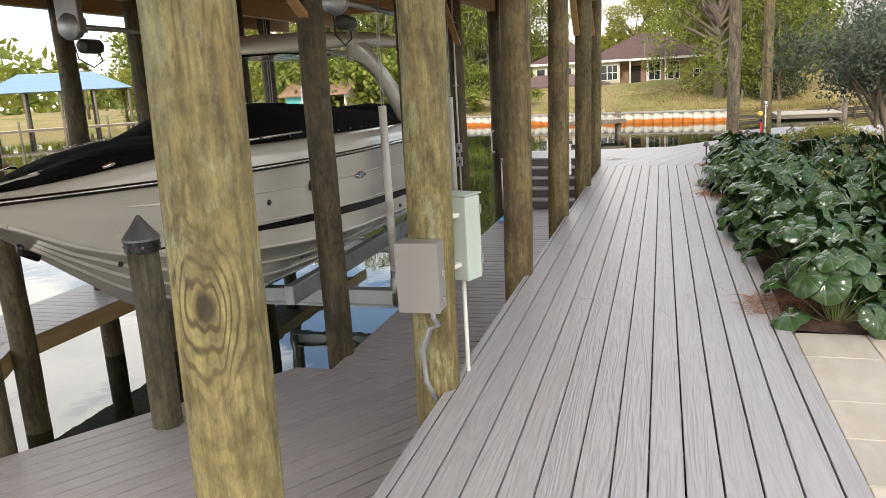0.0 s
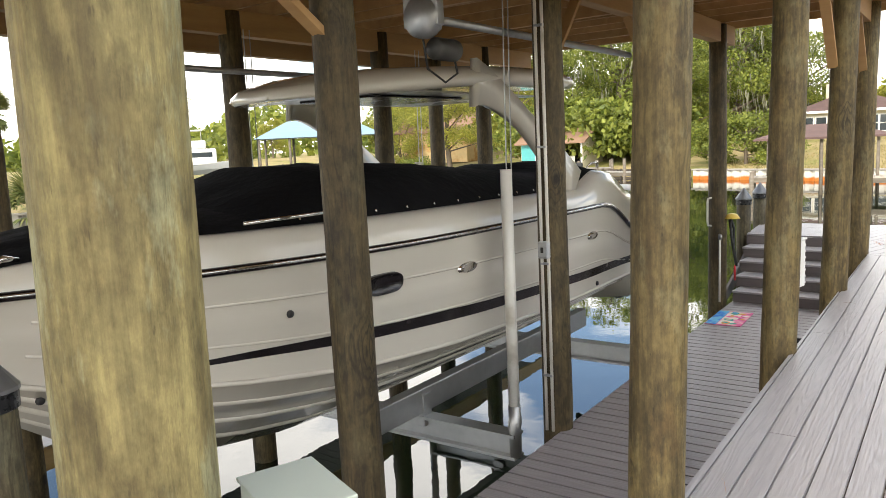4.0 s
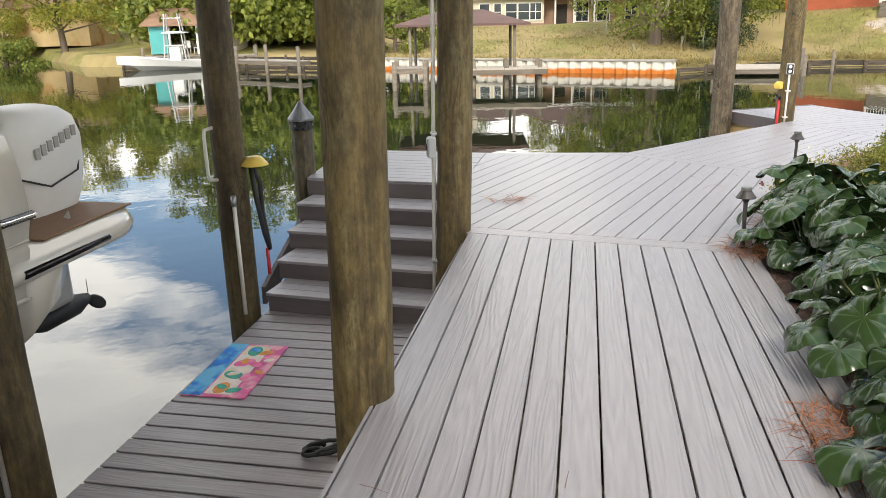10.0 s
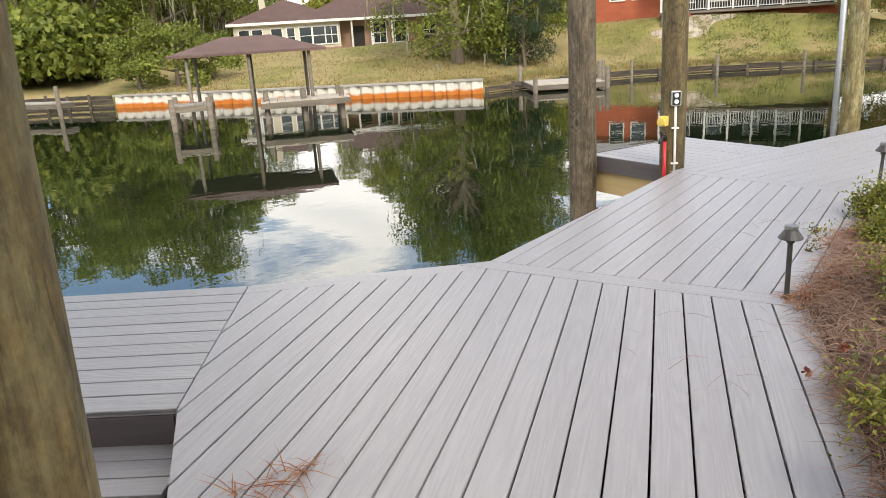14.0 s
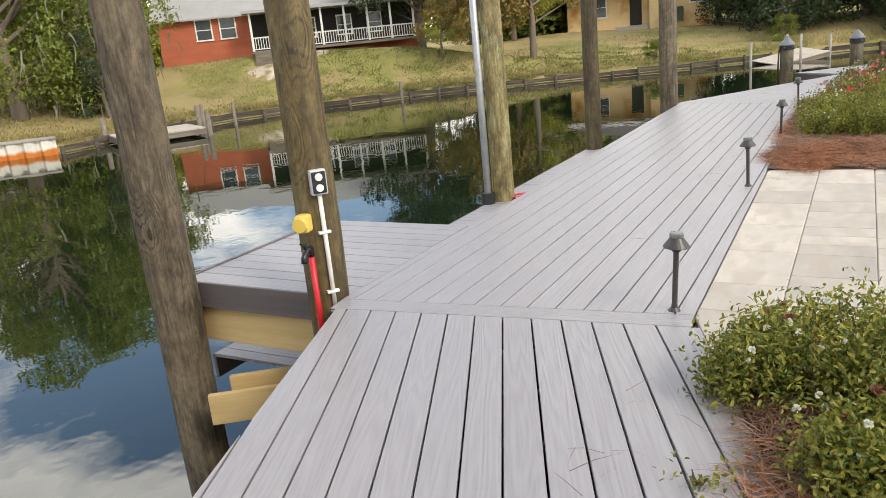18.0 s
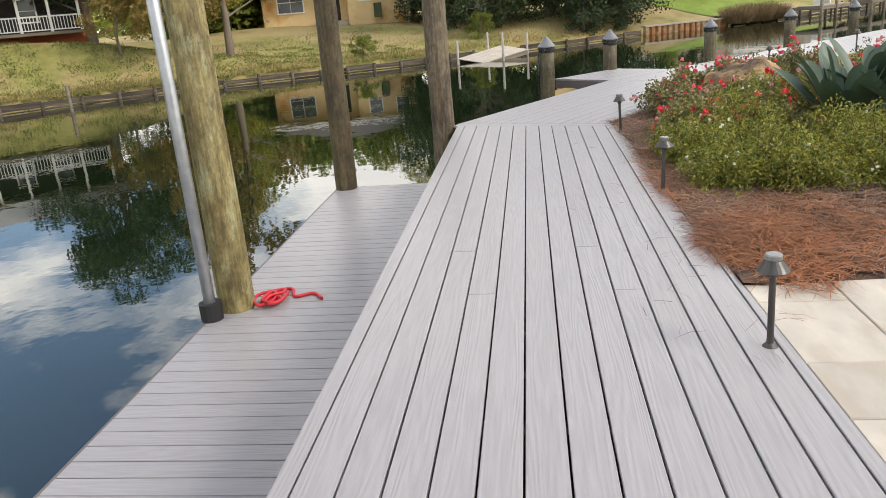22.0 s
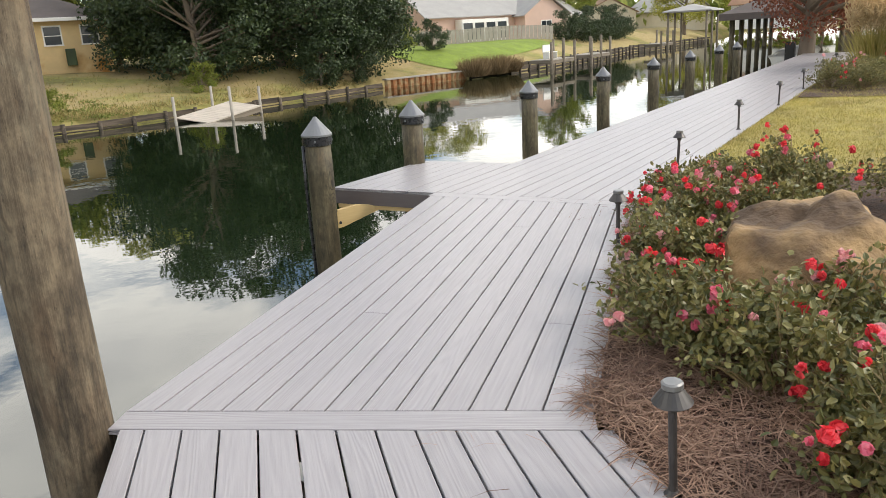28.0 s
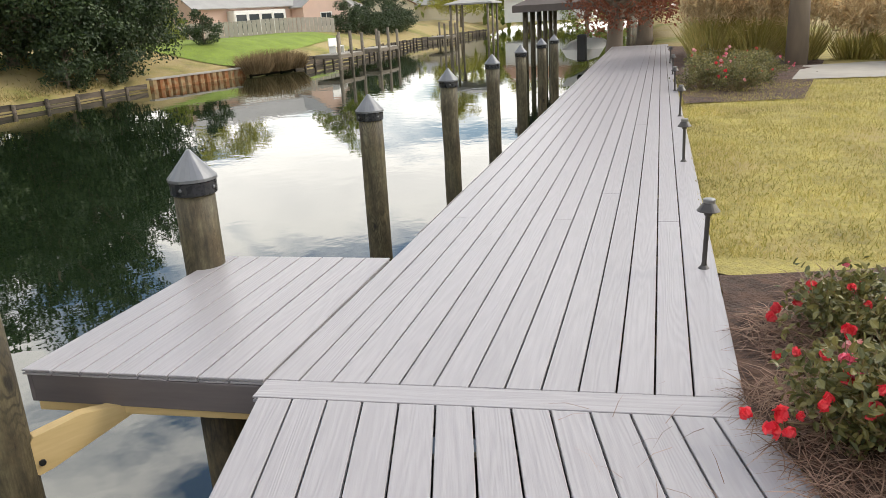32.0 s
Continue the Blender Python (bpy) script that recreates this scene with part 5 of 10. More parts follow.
# hard top on swept arches
rows = []
for i in range(25):
    k = i / 24
    s = 4.7 + 3.5 * k
    w = 1.15 * (1 - (1 - min(1, k / 0.28)) ** 2.4) ** 0.6 * (1 - 0.1 * smooth01((k - 0.8) / 0.2)) if k > 0 else 0.02
    z = 2.07 + 0.16 * k + 0.05 * math.sin(k * math.pi)
    th = 0.17 * min(1, 0.35 + k * 4)
    prof = [(-1, 0), (-0.97, 0.35), (-0.85, 0.75), (-0.5, 0.95), (0, 1), (0.5, 0.95), (0.85, 0.75), (0.97, 0.35), (1, 0), (0.93, -0.3), (0.6, -0.2), (0, -0.15), (-0.6, -0.2), (-0.93, -0.3), (-1, 0)]
    rows.append([(s, w * a + 0.09, z + th * c) for a, c in prof])
bm = loft(rows, True)
boat_part("hard_top", bm, M_GEL, "pale fibreglass hard top")
bm = box_bm(5.4, 6.7, -0.45, 0.45, 2.065, 2.085, 0.008)
boat_part("roof_liner", box_bm(5.1, 7.6, -0.80, 0.80, 2.085, 2.10, 0.006), M_GEL_GREY, "grey roof liner", False)
boat_part("roof_hatch", bm, M_BLACK, "dark tinted roof hatch", False)
for side in (-1, 1):
    rows = []
    for i in range(17):
        k = i / 16
        s = (6.08 if side < 0 else 5.98) + 1.6 * k ** 1.2
        z = 2.16 - 1.02 * k ** 1.7
        wd = 0.17 + 0.25 * (1 - k) ** 3 + 0.5 * max(0, k - 0.5) ** 1.2
        y = (0.98 if side < 0 else 1.20) + 0.15 * k
        th = 0.035 + 0.02 * k
        d = Vector((1.95 * 1.25 * (k + 0.02) ** 0.25, -1.02 * 1.7 * (k + 0.02) ** 0.7)).normalized()
        nrm = Vector((d.y, -d.x))
        c = Vector((s, z))
        pq, q = c - nrm * wd * 0.5, c + nrm * wd * 0.5
        rows.append([(pq.x, side * (y - th), pq.y), (pq.x, side * (y + th), pq.y), (q.x, side * (y + th), q.y), (q.x, side * (y - th), q.y), (pq.x, side * (y - th), pq.y)])
    bm = loft(rows, True)
    arch = boat_part("radar_arch", bm, M_GEL, "white swept radar arch leg")
    if side > 0:
        bm = lathe_bm([(0.055, 0.010), (0.062, 0.022), (0.078, 0.022), (0.086, 0.012), (0.088, 0), (0.055, 0)], 22)
        at = Matrix.Translation((6.73, 1.19, 1.78)) @ Matrix.Rotation(math.pi / 2, 4, "X")
        bmesh.ops.transform(bm, matrix=at, verts=bm.verts)
        ring = boat_part("speaker", bm, M_CHROME, "round chrome speaker ring", parent=arch)
        bm = lathe_bm([(0, 0.014), (0.02, 0.014), (0.03, 0.006), (0.054, 0.012), (0.054, 0), (0, 0)], 18)
        bmesh.ops.transform(bm, matrix=at, verts=bm.verts)
        boat_part("speaker_cone", bm, M_BLACK, "dark speaker cone", parent=ring)
    else:
        bm = lathe_bm([(0, 0.012), (0.7, 0.012), (0.9, 0.009), (1, 0)], 22)
        bmesh.ops.transform(bm, matrix=Matrix.Translation((7.12, -1.11, 1.62)) @ Matrix.Rotation(math.pi / 2, 4, "X") @ Matrix.Rotation(-0.25, 4, "Z") @ Matrix.Diagonal((0.075, 0.045, 1, 1)), verts=bm.verts)
        boat_part("emblem", bm, M_BLACK, "small dark oval emblem", parent=arch)


def hull_frame(s, z, side):
    """A frame on the hull's side: x aft, y up along it, z out of it."""
    y = side_y(s, z)
    u = Vector((0.1, side * (side_y(s + 0.1, z) - y), 0)).normalized()
    v = Vector((0, side * (side_y(s, z + 0.08) - side_y(s, z - 0.08)), 0.16)).normalized()
    n = u.cross(v).normalized() * -side
    v = n.cross(u)
    return Matrix(((u.x, v.x, n.x, s), (u.y, v.y, n.y, side * y), (u.z, v.z, n.z, z), (0, 0, 0, 1)))


for s, z, w in ((5.45, 0.66, 0.14), (7.9, 0.60, 0.14)):
    for side in (-1, 1):
        bm = lathe_bm([(0, 0.012), (0.5, 0.012), (0.85, 0.010), (1, 0)], 20)
        bmesh.ops.transform(bm, matrix=hull_frame(s, z, side) @ Matrix.Translation((0, 0, 0.012)) @ Matrix.Diagonal((w, 0.045, 1.5, 1)), verts=bm.verts)
        boat_part("vent", bm, M_CHROME, "oval chrome vent", False)
for s, z in ((4.47, 0.70),):
    for side in (-1, 1):
        bm = lathe_bm([(0, 0.02), (0.80, 0.02), (0.86, 0.034), (0.97, 0.034), (1, 0.0)], 28)
        for v in bm.verts:
            v.co.x, v.co.y = 0.175 * math.copysign(abs(v.co.x) ** 0.55, v.co.x), 0.075 * math.copysign(abs(v.co.y) ** 0.8, v.co.y)
        bmesh.ops.transform(bm, matrix=hull_frame(s, z, side) @ Matrix.Translation((0, 0, 0.004)), verts=bm.verts)
        boat_part("porthole", bm, M_BLACK, "dark oblong porthole")
for s, z in ((3.75, 0.62), (6.9, 0.05), (8.2, 0.02), (2.5, 0.32)):
    bm = lathe_bm([(0, 0.02), (0.022, 0.018), (0.028, 0)], 12)
    y = None
    for (y0, z0), (y1, z1) in zip(section(s), section(s)[1:]):
        if min(z0, z1) <= z <= max(z0, z1):
            y = y0 + (y1 - y0) * (z - z0) / (z1 - z0 + 1e-9)
    if y:
        bmesh.ops.transform(bm, matrix=Matrix.Translation((s, -y, z)) @ Matrix.Rotation(math.pi / 2, 4, "X"), verts=bm.verts)
        boat_part("through_hull", bm, M_RUBBER)
# bow fittings
boat_part("anchor_roller", box_bm(0.85, 1.35, -0.07, 0.07, 0.98, 1.06, 0.02), M_BLACK, "black anchor roller", False)
boat_part("anchor", tube_bm([(0.95, 0, 1.06), (0.75, 0, 0.98), (0.62, 0.05, 0.86), (0.78, 0.12, 0.80)], [0.03, 0.035, 0.04, 0.01], 8), M_BLACK, "dark anchor at the bow")
boat_part("bow_eye", tube_bm([(1.80, 0, 0.66), (1.80, 0, 0.58), (1.95, 0, 0.50)], 0.03, 8), M_BLACK)
for s in (1.55, 2.3):
    for side in (-1, 1):
        boat_part("cleat", tube_bm([(s - 0.08, side * (half_beam(s) - 0.07), top_z(s) + 0.04), (s, side * (half_beam(s) - 0.07), top_z(s) + 0.055), (s + 0.08, side * (half_beam(s) - 0.07), top_z(s) + 0.04)], [0.012, 0.02, 0.012], 8), M_CHROME)
boat_part("grab_rail", tube_bm([(8.1, -1.1, 1.31), (8.15, -1.13, 1.36), (8.35, -1.12, 1.36), (8.4, -1.1, 1.30)], 0.011, 8), M_CHROME)
# swim platform and outboard motor
rows = []
for i in range(13):
    k = i / 12
    s = STERN - 0.25 + 1.6 * k
    w = 1.16 * (1 - max(0, (k - 0.6) / 0.4) ** 3 * 0.3)
    rows.append([(s, -w, 0.05), (s, -w - 0.02, 0.11), (s, -w + 0.02, 0.17), (s, 0, 0.18), (s, w - 0.02, 0.17), (s, w + 0.02, 0.11), (s, w, 0.05), (s, 0, 0.02), (s, -w, 0.05)])
boat_part("swim_platform", loft(rows, True), M_GEL, "white swim platform")
rows = []
for s, w, zb in ((STERN - 0.02, 1.12, -0.56), (STERN + 0.35, 1.05, -0.45), (STERN + 0.65, 0.95, -0.22), (STERN + 0.8, 0.85, 0.0)):
    rows.append([(s, -w, 0.06), (s, -w * 0.96, zb + 0.25), (s, -w * 0.8, zb + 0.1), (s, 0, zb), (s, w * 0.8, zb + 0.1), (s, w * 0.96, zb + 0.25), (s, w, 0.06), (s, -w, 0.06)])
boat_part("transom_bracket", loft(rows, True), M_GEL, "white transom bracket")
boat_part("platform_pad", box_bm(STERN + 0.30, STERN + 1.25, -1.0, 1.0, 0.182, 0.196, 0.005), M_TEAK, "brown foam deck pad", False)
boat_part("platform_rail", tube_bm([(STERN - 0.1, -1.17, 0.1), (STERN + 0.7, -1.16, 0.1), (STERN + 1.1, -0.95, 0.1), (STERN + 1.27, -0.6, 0.1), (STERN + 1.29, 0, 0.1), (STERN + 1.27, 0.6, 0.1), (STERN + 0.7, 1.16, 0.1), (STERN - 0.1, 1.17, 0.1)], 0.025, 8), M_BLACK)
for ey in (-0.42, 0.42):
    ex = STERN + 0.98
    rows = []
    for z, ln, wd, off in ((0.06, 0.24, 0.15, 0.02), (0.20, 0.31, 0.19, 0.0), (0.32, 0.36, 0.225, 0.0), (0.5, 0.40, 0.245, 0.0), (0.7, 0.41, 0.25, 0.0), (0.84, 0.38, 0.235, -0.02), (0.91, 0.31, 0.19, -0.05), (0.94, 0.2, 0.12, -0.07)):
        row = []
        for j in range(25):
            a = 2 * math.pi * j / 24
            ca, sa = math.cos(a), math.sin(a)
            row.append((ex + off + ln * math.copysign(abs(ca) ** 0.6, ca), ey + wd * math.copysign(abs(sa) ** 0.6, sa), z))
        rows.append(row)
    outboard = boat_part("outboard_motor", loft(rows, True), M_WHITE, "white outboard motor cowling")
    boat_part("mid_leg", box_bm(ex - 0.17, ex + 0.13, ey - 0.09, ey + 0.09, -0.55, 0.15, 0.04), M_GEL_GREY, "grey outboard leg", False, outboard)
    boat_part("gear_case", tube_bm([(ex - 0.32, ey, -0.62), (ex - 0.17, ey, -0.62), (ex + 0.2, ey, -0.62), (ex + 0.36, ey, -0.62)], [0.02, 0.075, 0.085, 0.04], 12), M_RUBBER, "", True, outboard)
    for i in range(3):
        bm = lathe_bm([(0, 0.01), (0.7, 0.012), (1, 0), (0.7, -0.012), (0, -0.01)], 14)
        bmesh.ops.transform(bm, matrix=Matrix.Translation((ex + 0.38, ey, -0.62)) @ Matrix.Rotation(i * 2.094, 4, "X") @ Matrix.Translation((0, 0, 0.075)) @ Matrix.Rotation(0.6, 4, "Z") @ Matrix.Diagonal((0.055, 0.042, 0.08, 1)) @ Matrix.Rotation(math.pi / 2, 4, "X"), verts=bm.verts)
        boat_part("propeller_blade", bm, M_RUBBER, "", True, outboard)
    for i in range(7):
        boat_part("lettering_bar", box_bm(ex - 0.22 + i * 0.065, ex - 0.175 + i * 0.065, ey - 0.258, ey - 0.246, 0.60 + 0.018 * i, 0.675 + 0.018 * i, 0.002), M_GEL_GREY, "grey lettering bar", False, outboard)
    boat_part("cowl_line", tube_bm([(ex - 0.38, ey - 0.235, 0.5), (ex - 0.12, ey - 0.25, 0.40), (ex + 0.18, ey - 0.25, 0.46), (ex + 0.38, ey - 0.16, 0.68)], 0.007, 6), M_RUBBER, "", True, outboard)

# lift: cradle beams, bunks, guide poles and cables
lift = thing("boat_lift", "aluminium boat lift cradle with white guide poles", "boat lift", SLIP)
for x in (5.75, 8.65):
    bm = box_bm(x - 0.08, x + 0.08, 2.0, 5.1, -1.02, -0.995, 0.002)
    add_box(bm, x - 0.08, x + 0.08, 2.0, 5.1, -0.825, -0.80)
    add_box(bm, x - 0.01, x + 0.01, 2.0, 5.1, -0.995, -0.825)
    part("cradle_beam", bm, M_ALU, lift, "aluminium I-beam")
    for y in (2.02, 5.08):
        part("guide_pole", tube_bm([(x - 0.02, y, -1.0), (x - 0.02, y, -0.55)], 0.052, 12), M_ALU, lift, smooth=True)
        part("guide_sleeve", tube_bm([(x - 0.02, y, -0.6), (x - 0.02, y, 1.42)], 0.047, 12), M_PVC, lift, "white plastic guide sleeve", smooth=True)
        bm = lathe_bm([(0, -0.02), (0.09, -0.02), (0.09, 0.02), (0, 0.02)], 16)
        bmesh.ops.transform(bm, matrix=Matrix.Translation((x + 0.10, y + 0.07, -0.76)) @ Matrix.Rotation(math.pi / 2, 4, "X"), verts=bm.verts)
        part("pulley", bm, M_GALV, lift)
        for dx in (0.06, 0.14):
            part("cable", tube_bm([(x + dx, y + 0.07, -0.72), (x + dx, y + 0.02, 2.9)], 0.006, 5), M_GALV, lift)
for y in (3.02, 3.98):
    part("bunk", box_bm(4.9, 9.25, y - 0.06, y + 0.06, -0.775, -0.545, 0.01), M_ALU, lift, "long bunk under the hull")
    for x in (5.75, 8.65):
        part("bunk_bracket", box_bm(x - 0.06, x + 0.06, y - 0.075, y + 0.075, -0.9, -0.6, 0.006), M_ALU, lift)


# ---- fittings on the posts ----
def on_post(cx, cy, ang, r, z):
    """A frame on a post's face: x out of the post, z up; ang in degrees round the post."""
    return Matrix.Translation((cx, cy, z)) @ Matrix.Rotation(radians(ang), 4, "Z") @ Matrix.Translation((r, 0, 0))


P2 = (-0.263, -0.003)
box1 = thing("control_box", "grey steel control box on a boathouse post", "electrical box", on_post(*P2, 242, 0.12, 0.5))
part("case", box_bm(0, 0.125, -0.11, 0.11, 0, 0.36, 0.006), M_BOXGREY, box1)
part("cover", box_bm(0.127, 0.133, -0.113, 0.113, -0.003, 0.363, 0.003), M_BOXGREY, box1)
for z in (0.05, 0.17, 0.19):
    part("latch", box_bm(0.06, 0.075, 0.111, 0.12, z, z + 0.022, 0.002), M_CHROME, box1)
part("conduit", tube_bm([(0.06, 0.05, 0.0), (0.06, 0.05, -0.05), (0.05, 0.07, -0.09), (0.03, 0.02, -0.12), (0.03, -0.03, -0.25), (0.03, -0.02, -0.42), (0.02, 0.06, -0.6)], 0.014, 8), M_GALV, box1, "grey flexible conduit", smooth=True)
box2 = thing("breaker_panel", "pale green breaker panel beside a boathouse post", "electrical box", on_post(*P2, 40, 0.19, 0.56))
part("case", box_bm(0, 0.13, -0.10, 0.10, 0, 0.47, 0.006), M_BOXGREEN, box2)
part("door", box_bm(0.132, 0.14, -0.098, 0.098, 0.02, 0.462, 0.004), M_BOXGREEN, box2)
part("rain_hood", box_bm(-0.005, 0.15, -0.105, 0.105, 0.473, 0.482, 0.003), M_BOXGREEN, box2)
for z in (0.08, 0.36):
    part("bracket", box_bm(-0.09, 0, -0.06, 0.06, z, z + 0.025, 0.003), M_PVC, box2)
    part("hinge", box_bm(0.13, 0.146, -0.104, -0.09, z, z + 0.05, 0.003), M_GALV, box2)
part("conduit", tube_bm([(0.06, -0.02, 0.0), (0.06, -0.02, -0.9), (0.06, -0.02, -1.3)], 0.012, 8), M_PVC, box2, smooth=True)
P4 = (2.150, 4.582)
crate = thing("white_dock_box", "white slatted plastic box on a boathouse post", "box", on_post(*P4, 50, 0.13, 0.46))
part("case", box_bm(0, 0.12, -0.075, 0.075, 0, 0.35, 0.008), M_WHITE, crate)
for i in range(7):
    part("rib", box_bm(0.121, 0.132, -0.075, 0.075, 0.02 + i * 0.047, 0.036 + i * 0.047, 0.003), M_WHITE, crate)
part("lid", box_bm(-0.005, 0.135, -0.082, 0.082, 0.352, 0.367, 0.004), M_WHITE, crate)
part("bracket", box_bm(-0.05, 0.0, -0.05, 0.05, 0.1, 0.2, 0.003), M_GALV, crate)


def conduit_run(cx, cy, ang, r, z0, z1, label, boxes=(), both=False, mat=None, lean=(0, 0, 1)):
    tilt = Vector((0, 0, 1)).rotation_difference(Vector(lean)).to_matrix().to_4x4()
    c = thing("conduit", label, "conduit", Matrix.Translation((cx, cy, 0)) @ tilt @ on_post(0, 0, ang, r, 0))
    for dy in ((-0.03, 0.03) if both else (0.0,)):
        part("pipe", tube_bm([(0.015, dy, z0), (0.015, dy, z1)], 0.014, 8), mat or M_PVC, c, smooth=True)
    for z in boxes:
        part("switch_box", box_bm(0.0, 0.055, -0.045, 0.045, z - 0.07, z + 0.07, 0.008), M_PLASTIC, c, "grey switch box")
        part("cover_plate", box_bm(0.056, 0.062, -0.04, 0.04, z - 0.06, z + 0.06, 0.003), M_GALV, c)
        part("toggle", box_bm(0.062, 0.07, -0.012, 0.012, z - 0.02, z + 0.025, 0.002), M_RUBBER, c)
    n = max(2, int((z1 - z0) / 0.8))
    for i in range(n):
        z = z0 + (z1 - z0) * (i + 0.5) / n
        part("strap", box_bm(-0.005, 0.032, -0.04, 0.04, z, z + 0.018, 0.003), M_GALV, c)
    return c


conduit_run(0.51, 5.14, 240, 0.125, -0.8, 3.0, "twin grey conduits strapped to a slip post", (0.75,), True)
conduit_run(1.72, 7.90, 250, 0.125, -0.8, 3.0, "grey conduit with two switch boxes on a slip post", (0.62, 0.40))
conduit_run(4.434, 8.951, 170, 0.127, -0.7, 3.0, "grey conduit with a junction box on a boathouse post", (0.6,), lean=(0.1, -0.05, 6.1))
P_I4 = (2.95, 10.02)
grab = thing("grab_handle", "white bent grab handle on a slip post", "handle", on_post(*P_I4, 215, 0.12, 0.0))
part("bar", tube_bm([(0.0, 0, 0.30), (0.07, 0, 0.31), (0.08, 0, 0.36), (0.08, 0, 0.64), (0.07, 0, 0.69), (0.0, 0, 0.70)], 0.014, 8), M_PVC, grab, smooth=True)
pipe = thing("water_pipe", "white water pipe with a tap on a slip post", "pipe", on_post(*P_I4, 270, 0.12, 0.0))
part("pipe", tube_bm([(0.03, 0, -0.8), (0.03, 0, 0.12)], 0.016, 8), M_PVC, pipe, smooth=True)
part("tap", tube_bm([(0.03, 0, 0.1), (0.03, 0, 0.17), (0.08, 0.0, 0.17), (0.10, 0, 0.13)], [0.02, 0.024, 0.018, 0.016], 8), M_GALV, pipe, smooth=True)
M_YELLOW = material("yellow_plastic", (0.72, 0.52, 0.10), rough=0.4, var=0.1, scale=9.0, bump=0.0)
M_RED = material("red_plastic", (0.60, 0.02, 0.03), rough=0.4, var=0.12, scale=9.0, bump=0.0)
hook = thing("dock_hose", "black hose with a yellow hanger on a slip post", "hose", on_post(*P_I4, 338, 0.12, 0.0))
part("hanger", lathe_bm([(0.0, 0.47), (0.06, 0.46), (0.10, 0.41), (0.11, 0.395), (0.09, 0.40), (0, 0.42)], 18), M_YELLOW, hook, "yellow plastic hanger", smooth=True, at=on_post(*P_I4, 338, 0.20, 0.0))
part("hose_loop", tube_bm([(0.05, 0, 0.42), (0.10, 0.03, 0.25), (0.09, 0.05, 0.0), (0.12, 0.04, -0.2), (0.14, 0.0, -0.28), (0.12, -0.03, -0.15), (0.08, -0.02, 0.1), (0.05, -0.01, 0.38)], 0.02, 8), M_RUBBER, hook, smooth=True)
part("nozzle", tube_bm([(0.12, 0.0, -0.28), (0.12, 0.0, -0.50)], 0.015, 8), M_RED, hook, "red nozzle", smooth=True)

# outlet, hose bib and red pipe on the utility post
PO = (10.36, 12.50)
outlet = thing("outlet_box", "grey weatherproof double outlet on a round post", "outlet", on_post(*PO, 232, 0.115, 0.0))
part("back_box", box_bm(0, 0.05, -0.046, 0.046, 0.625, 0.765, 0.008), M_PLASTIC, outlet)
part("plate", box_bm(0.052, 0.058, -0.038, 0.038, 0.635, 0.755, 0.004), M_RUBBER, outlet, "black cover plate")
for z in (0.665, 0.725):
    bm = lathe_bm([(0, 0.008), (0.02, 0.007), (0.022, 0)], 14)
    bmesh.ops.transform(bm, matrix=Matrix.Translation((0.058, 0, z)) @ Matrix.Rotation(math.pi / 2, 4, "Y"), verts=bm.verts)
    part("socket", bm, M_WHITE, outlet, "round white socket")
part("pipe", tube_bm([(0.02, 0, 0.62), (0.02, 0, -0.1)], 0.013, 8), M_PVC, outlet, smooth=True)
for z in (0.05, 0.4):
    part("strap", box_bm(0.0, 0.036, -0.035, 0.035, z, z + 0.015, 0.003), M_WHITE, outlet)
bib = thing("hose_bib", "red water pipe with a tap and a yellow hose end", "tap", on_post(*PO, 195, 0.125, 0.0))
part("pipe", tube_bm([(0.03, 0, -0.35), (0.03, 0, 0.30)], 0.017, 10), M_RED, bib, "red plastic pipe", smooth=True)
part("tap", tube_bm([(0.03, 0, 0.28), (0.03, 0, 0.33), (0.08, 0, 0.335), (0.125, 0, 0.30), (0.13, 0, 0.27)], [0.018, 0.021, 0.017, 0.016, 0.018], 10), M_CAPCONE, bib, smooth=True)
part("tap_handle", tube_bm([(0.08, 0, 0.335), (0.10, 0, 0.365), (0.145, 0, 0.385)], [0.012, 0.010, 0.006], 8), M_CAPCONE, bib)
part("hose_end", box_bm(0.015, 0.095, -0.045, 0.035, 0.43, 0.53, 0.016), M_YELLOW, bib, "yellow plastic timer")
part("timer_dial", tube_bm([(0.09, -0.005, 0.48), (0.105, -0.005, 0.48), (0.118, -0.005, 0.48)], [0.03, 0.045, 0.04], 14), M_YELLOW, bib, "round yellow dial")

# guide pole beside the dock post, and red rope
pole = thing("guide_pole", "galvanised guide pole beside a dock post", "pole", Matrix.Translation((15.62, 13.98, 0)))
part("pipe", tube_bm([(0, 0, -3.2), (0, 0, 4.4)], 0.045, 14), M_GALV, pole, smooth=True)
part("collar", lathe_bm([(0.05, -0.74), (0.085, -0.74), (0.085, -0.60), (0.05, -0.60)], 16), M_RUBBER, pole, "black rubber collar")


